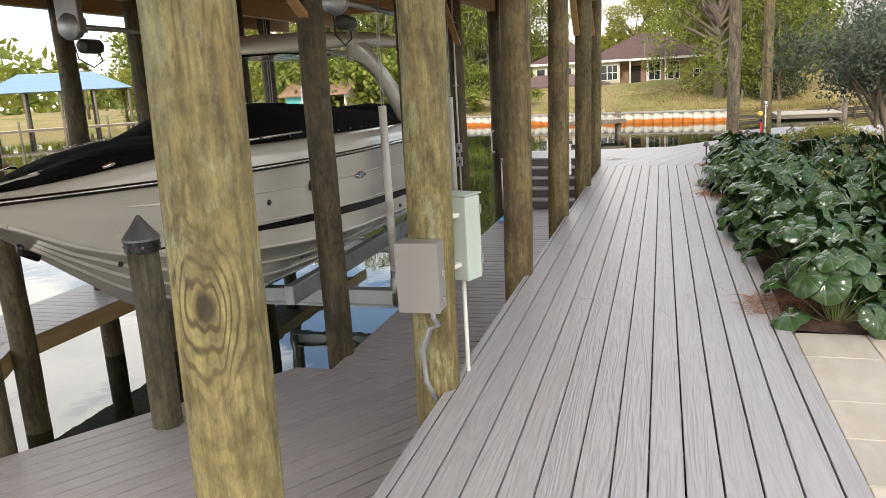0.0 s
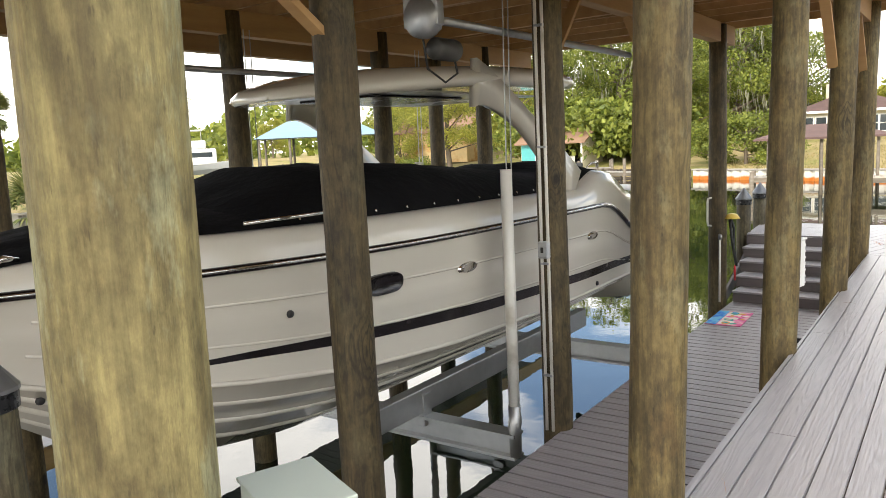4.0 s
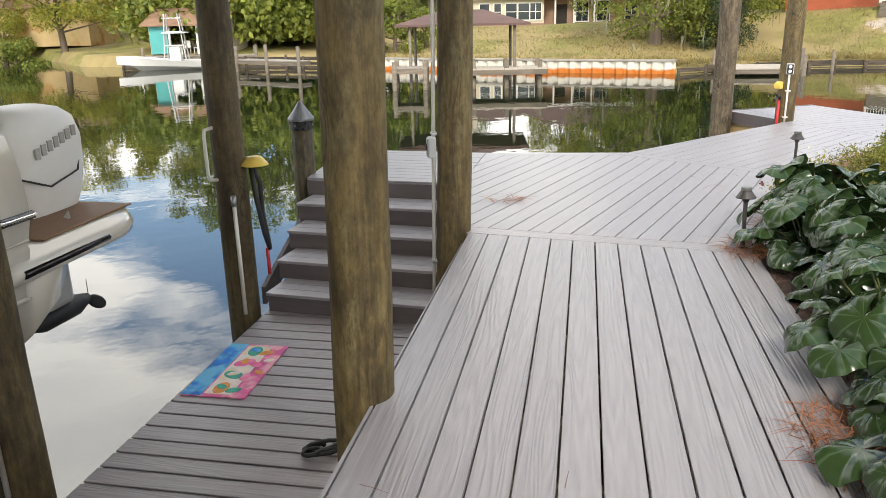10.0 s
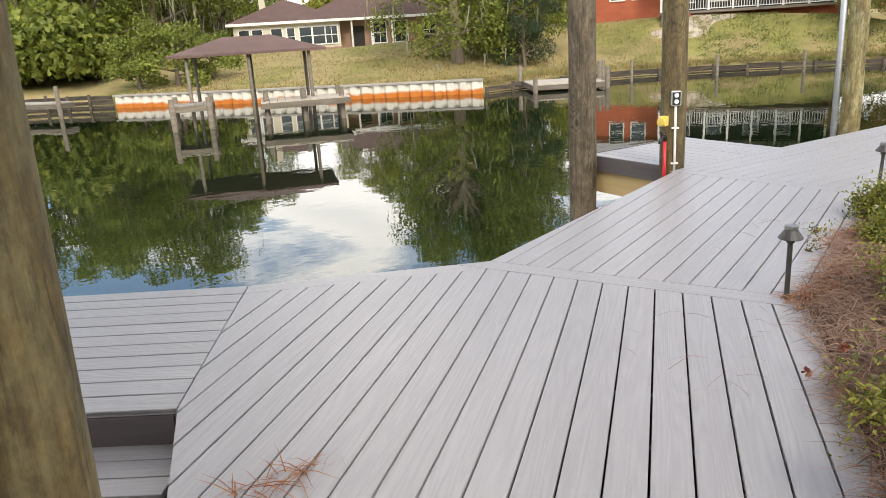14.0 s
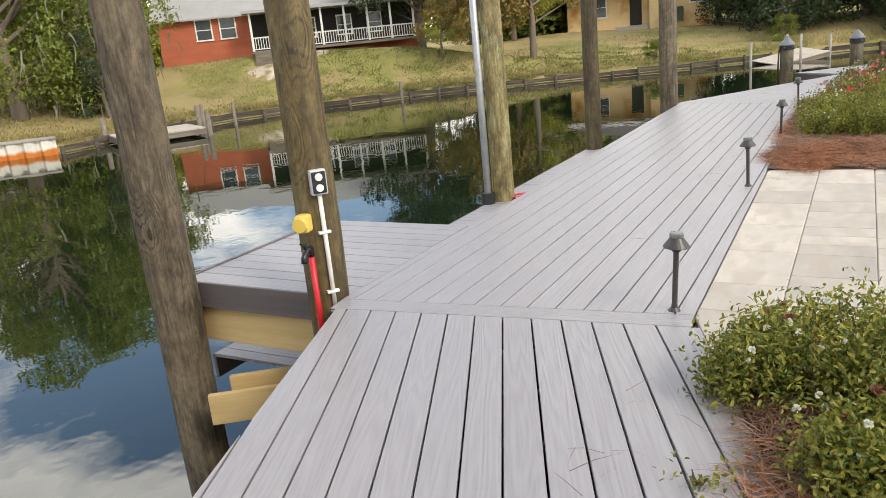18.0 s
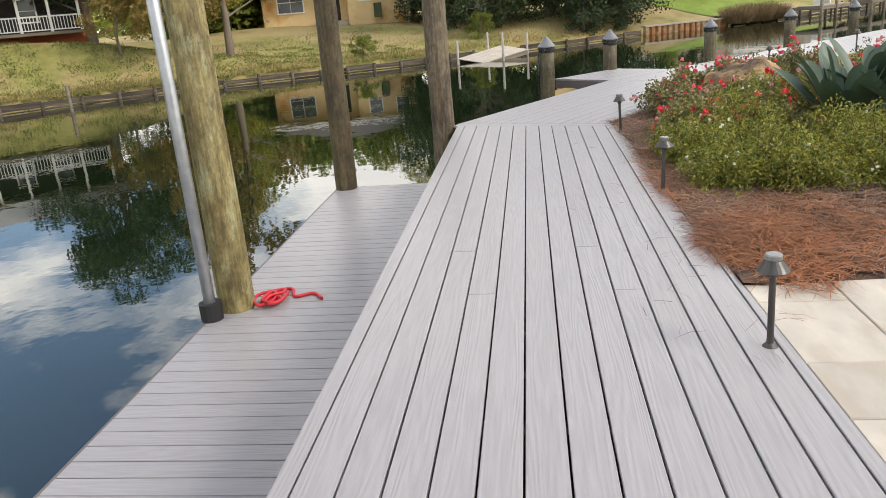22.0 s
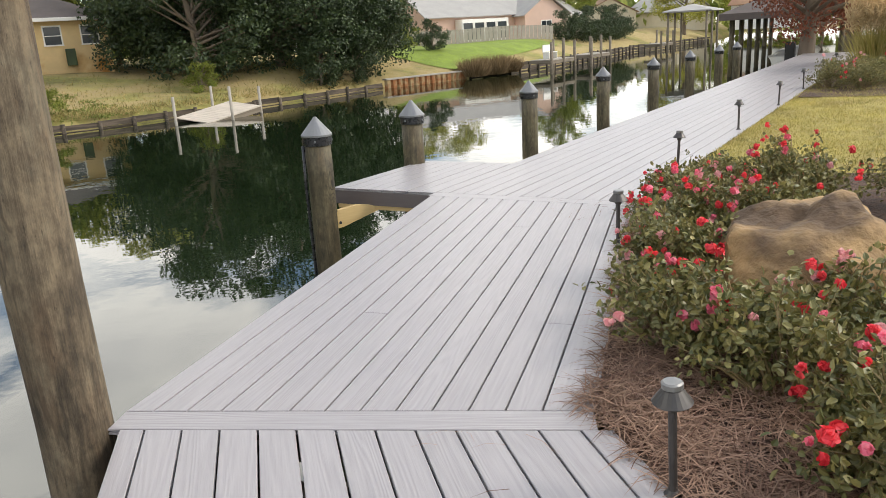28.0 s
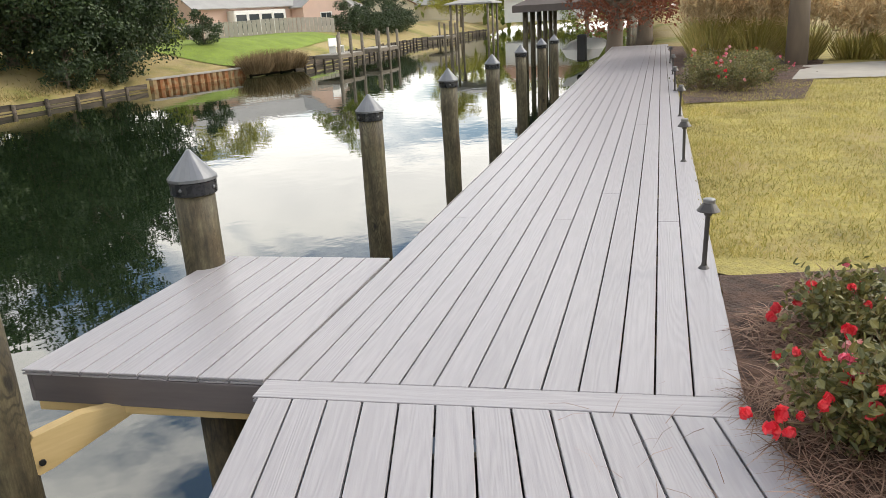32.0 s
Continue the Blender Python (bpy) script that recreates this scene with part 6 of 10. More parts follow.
def coil(name, x, y, z, mat, label, loops, radius, thick, seed, tail):
    rnd = random.Random(seed)
    pts = []
    n = loops * 14
    for i in range(n):
        a = 2 * math.pi * i / 14
        lap = i // 14
        r = radius * (0.65 + 0.35 * math.sin(a * 0.37 + seed)) * rnd.uniform(0.9, 1.1)
        pts.append((r * math.cos(a) + radius * 0.45 * math.sin(lap * 2.3), r * (0.45 + 0.16 * (lap % 3)) * math.sin(a) + radius * 0.4 * math.cos(lap * 1.7), thick * (1.0 + 1.3 * ((i // 14) % 3)) + rnd.uniform(0, thick * 0.5)))
    stops = [Vector(pts[-2]), Vector(pts[-1])] + [Vector((t[0], t[1], thick)) for t in tail]
    stops.append(2 * stops[-1] - stops[-2])
    for p0, p1, p2, p3 in zip(stops, stops[1:], stops[2:], stops[3:]):
        for j in range(1, 6):
            u = j / 5
            pts.append(tuple(0.5 * (2 * p1 + (p2 - p0) * u + (2 * p0 - 5 * p1 + 4 * p2 - p3) * u * u + (3 * p1 - p0 - 3 * p2 + p3) * u ** 3)))
    ob = part(name, tube_bm(pts, thick, 6), mat, None, smooth=True, at=Matrix.Translation((x, y, z)))
    return tagged(ob, label, "rope")


coil("rope", 15.92, 13.60, LOW2_Z, M_RED, "red rope in a loose heap on the low dock", 5, 0.16, 0.014, 4, ((0.20, 0.10), (0.26, -0.08), (0.08, -0.16), (0.14, -0.30), (0.02, -0.40)))
coil("rope", 3.22, 7.66, LOW_Z, M_RUBBER, "coiled black rope on the lower dock", 3, 0.12, 0.012, 5, ((0.15, 0.05), (0.25, 0.12)))

# doormat on the lower dock
mat_frame = Matrix.Translation((2.47, 8.62, LOW_Z + 0.002)) @ Matrix.Rotation(math.atan2(0.68, 0.34), 4, "Z")
doormat = thing("doormat", "colourful beach doormat on the lower dock", "doormat", mat_frame)
M_MATB = material("mat_blue", (0.03, 0.20, 0.62), rough=0.9, var=0.5, scale=9, dark=(0.15, 0.5, 0.75), dark_at=0.5, dark_scale=6)
M_MATP = material("mat_pink", (0.78, 0.16, 0.36), rough=0.9, var=0.35, scale=12, dark=(0.85, 0.42, 0.50), dark_at=0.55, dark_scale=9)
M_MATG = material("mat_green", (0.08, 0.42, 0.30), rough=0.9, var=0.4, scale=14)
M_MATY = material("mat_sand", (0.78, 0.70, 0.62), rough=0.9, var=0.25, scale=14, dark=(0.85, 0.62, 0.30), dark_at=0.58, dark_scale=12)
part("base", box_bm(0, 0.78, -0.44, 0, 0, 0.010, 0.004), M_MATP, doormat)
part("sea_band", box_bm(0.004, 0.776, -0.14, -0.004, 0.0103, 0.0125, 0.001), M_MATB, doormat, "blue sea band")
part("sand_patch", box_bm(0.03, 0.75, -0.33, -0.15, 0.0103, 0.0123, 0.001), M_MATY, doormat, "pale sandy patch")
M_MATO = material("mat_orange", (0.80, 0.36, 0.10), rough=0.9, var=0.4, scale=14)
for i in range(4):
    x = 0.11 + 0.185 * i
    for k, (dx, dy, rx, ry, m) in enumerate(((0, -0.235, 0.080, 0.052, (M_MATO, M_MATG, M_MATP, M_MATG)[i]), (0.015, -0.23, 0.045, 0.028, (M_MATG, M_MATY, M_MATO, M_MATB)[i]), (-0.02, -0.325, 0.055, 0.034, (M_MATG, M_MATP, M_MATP, M_MATO)[i]), (0.055, -0.39, 0.040, 0.026, (M_MATP, M_MATO, M_MATY, M_MATP)[i]))):
        bm = lathe_bm([(0, 0.002), (0.9, 0.0018), (1, 0)], 9 + (i + k) % 4)
        bmesh.ops.transform(bm, matrix=Matrix.Translation((x + dx, dy, 0.0125 + 0.002 * (k == 1))) @ Matrix.Rotation(i * 1.1 + k, 4, "Z") @ Matrix.Diagonal((rx, ry, 1, 1)), verts=bm.verts)
        part("painted_motif", bm, m, doormat)


# ---- plants ----
def leaf_cloud(name, places, along, normals, lengths, widths, kind="ovate"):
    """One mesh of many leaves; each leaf is an island of its own."""
    if kind == "ovate":
        tv = np.array([(0, 0, 0), (0.35, 0.5, 0.10), (0.75, 0.36, 0.06), (1, 0, -0.10), (0.75, -0.36, 0.06), (0.35, -0.5, 0.10), (0.5, 0, -0.02)])
        tf = [(0, 6, 1), (1, 6, 2), (2, 6, 3), (3, 6, 4), (4, 6, 5), (5, 6, 0)]
    elif kind == "diamond":
        tv = np.array([(0, 0, 0), (0.5, 0.5, 0.08), (1, 0, -0.05), (0.5, -0.5, 0.08)])
        tf = [(0, 2, 1), (0, 3, 2)]
    elif kind == "blade":
        tv = np.array([(0, 0.5, 0), (0, -0.5, 0), (0.45, 0.4, 0.10), (0.45, -0.4, 0.10), (1, 0, 0.0)])
        tf = [(0, 1, 3, 2), (2, 3, 4)]
    else:
        tv = np.array([(0, 0.5, 0), (0, -0.5, 0), (1, -0.5, 0), (1, 0.5, 0)])
        tf = [(0, 1, 2, 3)]
    places, x, n = np.asarray(places, float), np.asarray(along, float), np.asarray(normals, float)
    x /= np.linalg.norm(x, axis=1, keepdims=True) + 1e-9
    y = np.cross(n, x)
    y /= np.linalg.norm(y, axis=1, keepdims=True) + 1e-9
    z = np.cross(x, y)
    ln, wd = np.asarray(lengths)[:, None, None], np.asarray(widths)[:, None, None]
    v = places[:, None] + ln * tv[None, :, 0:1] * x[:, None] + wd * tv[None, :, 1:2] * y[:, None] + ln * tv[None, :, 2:3] * z[:, None]
    base = (np.arange(len(places)) * len(tv))[:, None]
    faces = []
    for f in tf:
        faces += (base + np.array(f)[None]).tolist()
    me = bpy.data.meshes.new(name)
    me.from_pydata(v.reshape(-1, 3).tolist(), [], faces)
    return me


def rand_dirs(rng, n, up=0.0):
    d = rng.normal(size=(n, 3))
    d[:, 2] += up
    return d / np.linalg.norm(d, axis=1, keepdims=True)


M_STEM = material("green_stem", (0.10, 0.12, 0.035), rough=0.6, var=0.25, scale=20)
M_TWIG = material("brown_twig", (0.10, 0.065, 0.035), rough=0.8, var=0.3, scale=20)
M_BARK = material("bark", (0.16, 0.125, 0.09), rough=0.9, var=0.3, scale=8, stretch=(1, 1, 0.25), bump=0.6)
M_BIGLEAF = leaf_material("leopard_plant_leaf", (0.014, 0.032, 0.013), (0.038, 0.07, 0.022), rough=0.2, trans=0.08)


def add_veins(m, count, color):
    """Pale veins that fan out from the leaf's stem, in the leaf's own space."""
    nt = m.node_tree
    b = nt.nodes["Principled BSDF"]
    src = b.inputs["Base Color"].links[0].from_socket
    co = nt.nodes.new("ShaderNodeTexCoord")
    sep = nt.nodes.new("ShaderNodeSeparateXYZ")
    nt.links.new(co.outputs["Object"], sep.inputs[0])
    at = nt.nodes.new("ShaderNodeMath")
    at.operation = "ARCTAN2"
    nt.links.new(sep.outputs["Y"], at.inputs[0])
    nt.links.new(sep.outputs["X"], at.inputs[1])
    mu = nt.nodes.new("ShaderNodeMath")
    mu.operation = "MULTIPLY"
    mu.inputs[1].default_value = count
    nt.links.new(at.outputs[0], mu.inputs[0])
    cs = nt.nodes.new("ShaderNodeMath")
    cs.operation = "COSINE"
    nt.links.new(mu.outputs[0], cs.inputs[0])
    r = nt.nodes.new("ShaderNodeMapRange")
    r.inputs[1].default_value, r.inputs[2].default_value, r.inputs[4].default_value = 0.86, 1.0, 0.7
    nt.links.new(cs.outputs[0], r.inputs[0])
    mx = nt.nodes.new("ShaderNodeMix")
    mx.data_type = "RGBA"
    mx.inputs[7].default_value = (*color, 1)
    nt.links.new(r.outputs[0], mx.inputs[0])
    nt.links.new(src, mx.inputs[6])
    nt.links.new(mx.outputs[2], b.inputs["Base Color"])


add_veins(M_BIGLEAF, 9.0, (0.09, 0.15, 0.07))
M_SHRUB = leaf_material("shrub_leaf", (0.085, 0.135, 0.02), (0.42, 0.38, 0.06), rough=0.45, trans=0.3)
M_SHRUB_DK = leaf_material("shrub_leaf_dark", (0.055, 0.085, 0.022), (0.17, 0.17, 0.045), rough=0.5, trans=0.25)
M_ROSELEAF = leaf_material("rose_leaf", (0.09, 0.105, 0.035), (0.31, 0.27, 0.09), rough=0.4, trans=0.2)
M_ROSERED = leaf_material("red_rose", (0.80, 0.03, 0.055), (0.92, 0.10, 0.11), rough=0.5, trans=0.3)
M_ROSEPALE = leaf_material("faded_rose", (0.80, 0.34, 0.36), (0.85, 0.52, 0.50), rough=0.6, trans=0.3)
M_ROSEPINK = leaf_material("pink_rose", (0.85, 0.14, 0.24), (0.90, 0.30, 0.38), rough=0.5, trans=0.3)
M_WHITEFLOWER = leaf_material("white_flower", (0.80, 0.80, 0.72), (0.85, 0.83, 0.70), rough=0.5, trans=0.3)
M_OLIVE = leaf_material("olive_leaf", (0.075, 0.10, 0.065), (0.16, 0.19, 0.13), rough=0.5, trans=0.2)
M_AGAVE = leaf_material("paddle_leaf", (0.045, 0.085, 0.055), (0.12, 0.165, 0.10), rough=0.45, trans=0.1)
M_NEEDLE = leaf_material("pine_needle", (0.22, 0.078, 0.03), (0.46, 0.205, 0.09), rough=0.7, trans=0.15)
M_NEEDLE_OLD = leaf_material("old_pine_needle", (0.13, 0.065, 0.04), (0.40, 0.26, 0.18), rough=0.8, trans=0.1)
M_BLADE = leaf_material("grass_blade", (0.27, 0.255, 0.05), (0.56, 0.45, 0.16), rough=0.6, trans=0.3)
M_PAMPAS = leaf_material("pampas_plume", (0.55, 0.40, 0.20), (0.82, 0.66, 0.40), rough=0.8, trans=0.3)


def big_leaf_mesh(seed, size):
    """A round, cupped, wavy leaf with a notch at its stem, and a slight rim curl."""
    rnd = random.Random(seed)
    bm = bmesh.new()
    n = 46
    c = bm.verts.new((0, 0, 0))
    rings = []
    ph = rnd.uniform(0, 6)
    for rr in (0.35, 0.7, 0.9, 1.0):
        ring = []
        for i in range(n):
            a = math.radians(14) + (2 * math.pi - math.radians(28)) * i / (n - 1)
            wave = 0.15 * rr ** 2 * math.sin(a * 3 + ph) + 0.06 * rr ** 2 * math.sin(a * 5 + 2 * ph)
            cup = 0.20 * rr - 0.46 * rr ** 3
            r = rr * (1 + 0.03 * math.sin(a * 2 + ph))
            rib = 0.035 * rr * (0.6 - abs(math.cos(a * 4.5)) ** 3 * 1.4)
            ring.append(bm.verts.new((size * r * math.cos(a), size * r * 0.95 * math.sin(a), size * (cup + wave + rib))))
        rings.append(ring)
    for i in range(n - 1):
        bm.faces.new((c, rings[0][i], rings[0][i + 1]))
        for r0, r1 in zip(rings, rings[1:]):
            bm.faces.new((r0[i], r1[i], r1[i + 1], r0[i + 1]))
    return mesh_of(bm, "leaf", True)


BIG_LEAVES = [big_leaf_mesh(i, 0.122) for i in range(6)]
for me in BIG_LEAVES:
    me.materials.append(M_BIGLEAF)


def leopard_plant(x, y, z, seed, count, label):
    """A clump of round glossy leaves on stalks, each leaf a part."""
    rnd = random.Random(seed)
    plant = thing("leopard_plant", label, "plant", Matrix.Translation((x, y, z)), "round-leaved plants beside the walk")
    stems = bmesh.new()
    for i in range(count):
        a = rnd.uniform(0, 2 * math.pi)
        reach = rnd.uniform(0.05, 0.34) * (1.0 if i % 3 else 1.15)
        h = rnd.uniform(0.30, 0.52) * (1 - 0.9 * max(0, reach - 0.2))
        if i % 3 == 0:
            h *= rnd.uniform(0.3, 0.55)
            reach = rnd.uniform(0.24, 0.4)
        tip = Vector((reach * math.cos(a), reach * math.sin(a), h))
        add_tube(stems, [(0.03 * math.cos(a), 0.03 * math.sin(a), 0), (tip.x * 0.6, tip.y * 0.6, h * 0.75), tip], [0.006, 0.005, 0.004], 5, False)
        tilt = rnd.uniform(0.25, 1.15)
        sc = rnd.uniform(0.7, 1.2)
        m = Matrix.Translation(tip) @ Matrix.Rotation(a, 4, "Z") @ Matrix.Rotation(tilt, 4, "Y") @ Matrix.Rotation(math.pi + rnd.uniform(-0.3, 0.3), 4, "Z") @ Matrix.Diagonal((sc, sc * rnd.uniform(0.85, 1.1), sc, 1))
        ob = part("leaf", BIG_LEAVES[rnd.randrange(6)], None, plant)
        ob.matrix_basis = m
    part("petiole", stems, M_STEM, plant)
    return plant


bm = bmesh.new()
bmesh.ops.create_icosphere(bm, subdivisions=1, radius=0.013)
BUD = mesh_of(bm, "bud", True)
BUD.materials.append(M_SHRUB_DK)


def flower_stalk(x, y, z, seed):
    rnd = random.Random(seed)
    st = thing("flower_stalk", "tall stalk with small green buds among leaves", "plant", Matrix.Translation((x, y, z)))
    top = (rnd.uniform(-0.15, 0.15), rnd.uniform(-0.15, 0.15), rnd.uniform(0.65, 0.85))
    bm = bmesh.new()
    tips = []
    add_tube(bm, [(0, 0, 0), (top[0] * 0.3, top[1] * 0.3, 0.4), top], [0.008, 0.007, 0.005], 6)
    for i in range(14):
        k = i / 14
        d = Vector((rnd.uniform(-1, 1), rnd.uniform(-1, 1), rnd.uniform(0.1, 1))).normalized() * rnd.uniform(0.04, 0.10)
        a = Vector(top) - Vector((0, 0, 0.10 * k))
        add_tube(bm, [a, a + d], 0.003, 4, False)
        tips.append(a + d)
    part("stalk", bm, M_STEM, st)
    for p in tips:
        ob = part("bud", BUD, None, st)
        ob.matrix_basis = Matrix.Translation(p)


def shrub(name, x, y, z, rx, ry, h, n, leaf_mat, label, seed, leaf=(0.035, 0.022), flowers=(), twigs=26, group="", kind="ovate"):
    """A loose shrub: twigs, many small leaves in tufts, and flowers."""
    rng = np.random.default_rng(seed)
    sh = thing(name, label, "shrub", Matrix.Translation((x, y, z)), group)
    bm = bmesh.new()
    tips = []
    for i in range(twigs):
        a, r = rng.uniform(0, 2 * math.pi), rng.uniform(0.15, 1.0) ** 0.7
        tip = np.array([rx * r * math.cos(a), ry * r * math.sin(a), h * (1.08 - 0.55 * r * r) * rng.uniform(0.7, 1.12)])
        add_tube(bm, [(tip[0] * 0.25, tip[1] * 0.25, 0), (tip[0] * 0.7, tip[1] * 0.7, tip[2] * 0.6), tuple(tip)], [0.007, 0.004, 0.002], 4, False)
        tips.append(tip)
    part("branching", bm, M_TWIG, sh)
    tips = np.array(tips)
    tuft = rng.integers(0, len(tips), n // 9)
    k = rng.uniform(0.35, 1.0, n // 9)[:, None]
    centre = tips[tuft] * np.concatenate([0.25 + 0.75 * k, 0.25 + 0.75 * k, k], 1) + rng.normal(scale=0.05, size=(n // 9, 3))
    places = np.repeat(centre, 9, 0) + rng.normal(scale=0.026, size=(len(centre) * 9, 3))
    places[:, 2] = np.clip(places[:, 2], 0.02, None)
    m = len(places)
    d = rand_dirs(rng, m, 0.3)
    nn = rand_dirs(rng, m, 1.2)
    me = leaf_cloud("foliage", places, d, nn, rng.uniform(0.7, 1.35, m) * leaf[0], rng.uniform(0.8, 1.2, m) * leaf[1], kind)
    part("foliage", me, leaf_mat, sh)
    for count, mat, size, lab in flowers:
        pick = rng.integers(0, len(tips), max(1, count // 2))
        for t in range(count):
            c = tips[pick[t % len(pick)]] * np.array([1.06, 1.06, 1.05]) + rng.normal(scale=0.05, size=3) + (0, 0, 0.04)
            c[2] = max(c[2], 0.08)
            q = 16
            dd = rand_dirs(rng, q, 0.5)
            me = leaf_cloud("bloom", c + dd * size * 0.10, dd, rand_dirs(rng, q, 0.4), np.full(q, size * 0.62), np.full(q, size * 0.62))
            part("bloom", me, mat, sh, lab)
    return sh


def needles(name, patches, label, mat, seed, length=(0.12, 0.22), width=0.0048):
    """Loose pine needles lying over each other."""
    rng = np.random.default_rng(seed)
    pl, al, nn, ln = [], [], [], []
    for (x, y, rx, ry, n, h) in patches:
        r, a = np.sqrt(rng.uniform(0, 1, n)), rng.uniform(0, 2 * math.pi, n)
        pl.append(np.stack([x + rx * r * np.cos(a), y + ry * r * np.sin(a), rng.uniform(0.006, 1, n) ** 1.5 * h * (1.05 - r) + 0.004], 1))
        b = rng.uniform(0, 2 * math.pi, n)
        al.append(np.stack([np.cos(b), np.sin(b), rng.normal(scale=0.12, size=n)], 1))
        nn.append(np.stack([rng.normal(scale=0.3, size=n), rng.normal(scale=0.3, size=n), np.ones(n)], 1))
        ln.append(rng.uniform(*length, n))
    pl, al, nn, ln = np.concatenate(pl), np.concatenate(al), np.concatenate(nn), np.concatenate(ln)
    me = leaf_cloud(name, pl, al, nn, ln, np.full(len(pl), width), "blade")
    return tagged(part(name, me, mat), label, "pine straw", kind="stuff")


def path_lamp(x, y, label, lean=0.0, mat=None):
    lamp = thing("path_lamp", label, "path light", Matrix.Translation((x, y, -0.012)) @ Matrix.Rotation(lean, 4, "X"), "path lights along the boardwalk")
    part("stake", lathe_bm([(0.030, 0), (0.032, 0.012), (0.016, 0.03), (0.0135, 0.05), (0.0135, 0.31), (0.022, 0.318), (0.022, 0.335), (0, 0.335)], 14), mat or M_CAPLAMP, lamp, smooth=False)
    part("hat", lathe_bm([(0.0, 0.345), (0.060, 0.338), (0.063, 0.342), (0.032, 0.385), (0.033, 0.387), (0.0, 0.387)], 22), mat or M_CAPLAMP, lamp, "cone-shaped lamp hat")
    part("cap", lathe_bm([(0.033, 0.388), (0.034, 0.405), (0.028, 0.410), (0, 0.411)], 18), M_LAMPTOP, lamp, "pale round cap")
    return lamp


M_CAPLAMP = material("bronze_lamp", (0.075, 0.07, 0.065), rough=0.4, metal=0.5, var=0.2, scale=20, bump=0.02)
M_LAMPTOP = material("lamp_top", (0.24, 0.24, 0.23), rough=0.35, metal=0.5, var=0.2, scale=20, bump=0.02)
for i, (x, y) in enumerate(((6.04, 7.86), (7.94, 9.57), (10.58, 10.55), (13.43, 10.57), (16.0, 10.56), (18.52, 10.56), (21.08, 9.46), (23.32, 7.68), (25.45, 5.50), (27.5, 3.32), (29.6, 1.15), (31.7, -1.05), (33.8, -3.2))):
    path_lamp(x, y, "dark bronze path light with a cone hat beside the boardwalk", 0.02 * ((i * 7) % 5 - 2))
path_lamp(4.95, 5.35, "dark bronze path light among round leaves")

# round-leaved plants beside the first walk
rnd = random.Random(5)
k = 0
for row, (w, n) in enumerate(((2.14, 19), (2.68, 14), (3.25, 11), (3.95, 8))):
    for i in range(n):
        s = 2.55 + (9.25 - row * 0.3) * (i + 0.5 * (row % 2)) / n + rnd.uniform(-0.12, 0.12)
        x, y = on_a(s, w + rnd.uniform(-0.1, 0.12))
        leopard_plant(x, y, -0.03, 100 + k, 28 if row < 2 else 17, "clump of round glossy dark green leaves")
        k += 1
for i in range(9):
    x, y = on_a(5.0 + i * 0.62, 2.5 + 0.9 * ((i * 5) % 7) / 7)
    flower_stalk(x, y, -0.03, 300 + i)

# shrubs of the first bed
M_DRYBLOOM = leaf_material("dried_bloom", (0.22, 0.07, 0.045), (0.42, 0.20, 0.12), rough=0.7, trans=0.2)
shrubs = ((7.3, 8.35, 0.55, 0.5, 0.42), (8.5, 9.0, 0.5, 0.42, 0.36), (9.9, 9.5, 0.5, 0.42, 0.36), (8.5, 8.2, 0.8, 0.7, 0.50), (9.6, 8.75, 0.65, 0.55, 0.40), (7.6, 7.2, 0.8, 0.7, 0.55), (9.2, 7.3, 0.9, 0.8, 0.55), (10.0, 9.78, 0.46, 0.40, 0.34), (9.85, 10.05, 0.34, 0.24, 0.28), (9.35, 9.72, 0.30, 0.20, 0.20), (6.9, 7.55, 0.4, 0.4, 0.40))
for i, (x, y, rx, ry, h) in enumerate(shrubs):
    shrub("flowering_shrub", x, y, -0.03, rx, ry, h * 0.88, 7000, M_SHRUB, "loose yellow-green shrub with tiny white flowers", 400 + i, leaf=(0.025, 0.012), flowers=((7, M_WHITEFLOWER, 0.022, "white blossom"), (5, M_DRYBLOOM, 0.034, "dried russet blossom")), twigs=76, group="low shrubs in the beds")
# shrubs of the second bed
for i, (x, y, rx, ry, h) in enumerate(((16.6, 9.75, 0.7, 0.5, 0.42), (17.6, 9.6, 0.7, 0.55, 0.45), (16.3, 8.9, 0.8, 0.6, 0.42), (16.95, 8.9, 0.5, 0.42, 0.36), (18.4, 9.0, 0.7, 0.6, 0.5), (16.7, 7.7, 0.9, 0.7, 0.5), (15.9, 8.0, 0.6, 0.6, 0.36), (15.6, 6.6, 0.8, 0.8, 0.45), (16.15, 10.12, 0.44, 0.30, 0.26), (16.0, 9.62, 0.46, 0.40, 0.30), (15.75, 8.95, 0.5, 0.45, 0.30), (17.0, 10.2, 0.5, 0.26, 0.30))):
    shrub("flowering_shrub", x, y, -0.03, rx, ry, h, 7600, M_SHRUB, "loose yellow-green shrub with pale flower heads", 430 + i, leaf=(0.028, 0.014), flowers=((7, M_WHITEFLOWER, 0.020, "pale blossom"),), twigs=52, group="low shrubs in the beds")
# roses
M_CANE = material("rose_cane", (0.24, 0.18, 0.085), rough=0.8, var=0.4, scale=20)


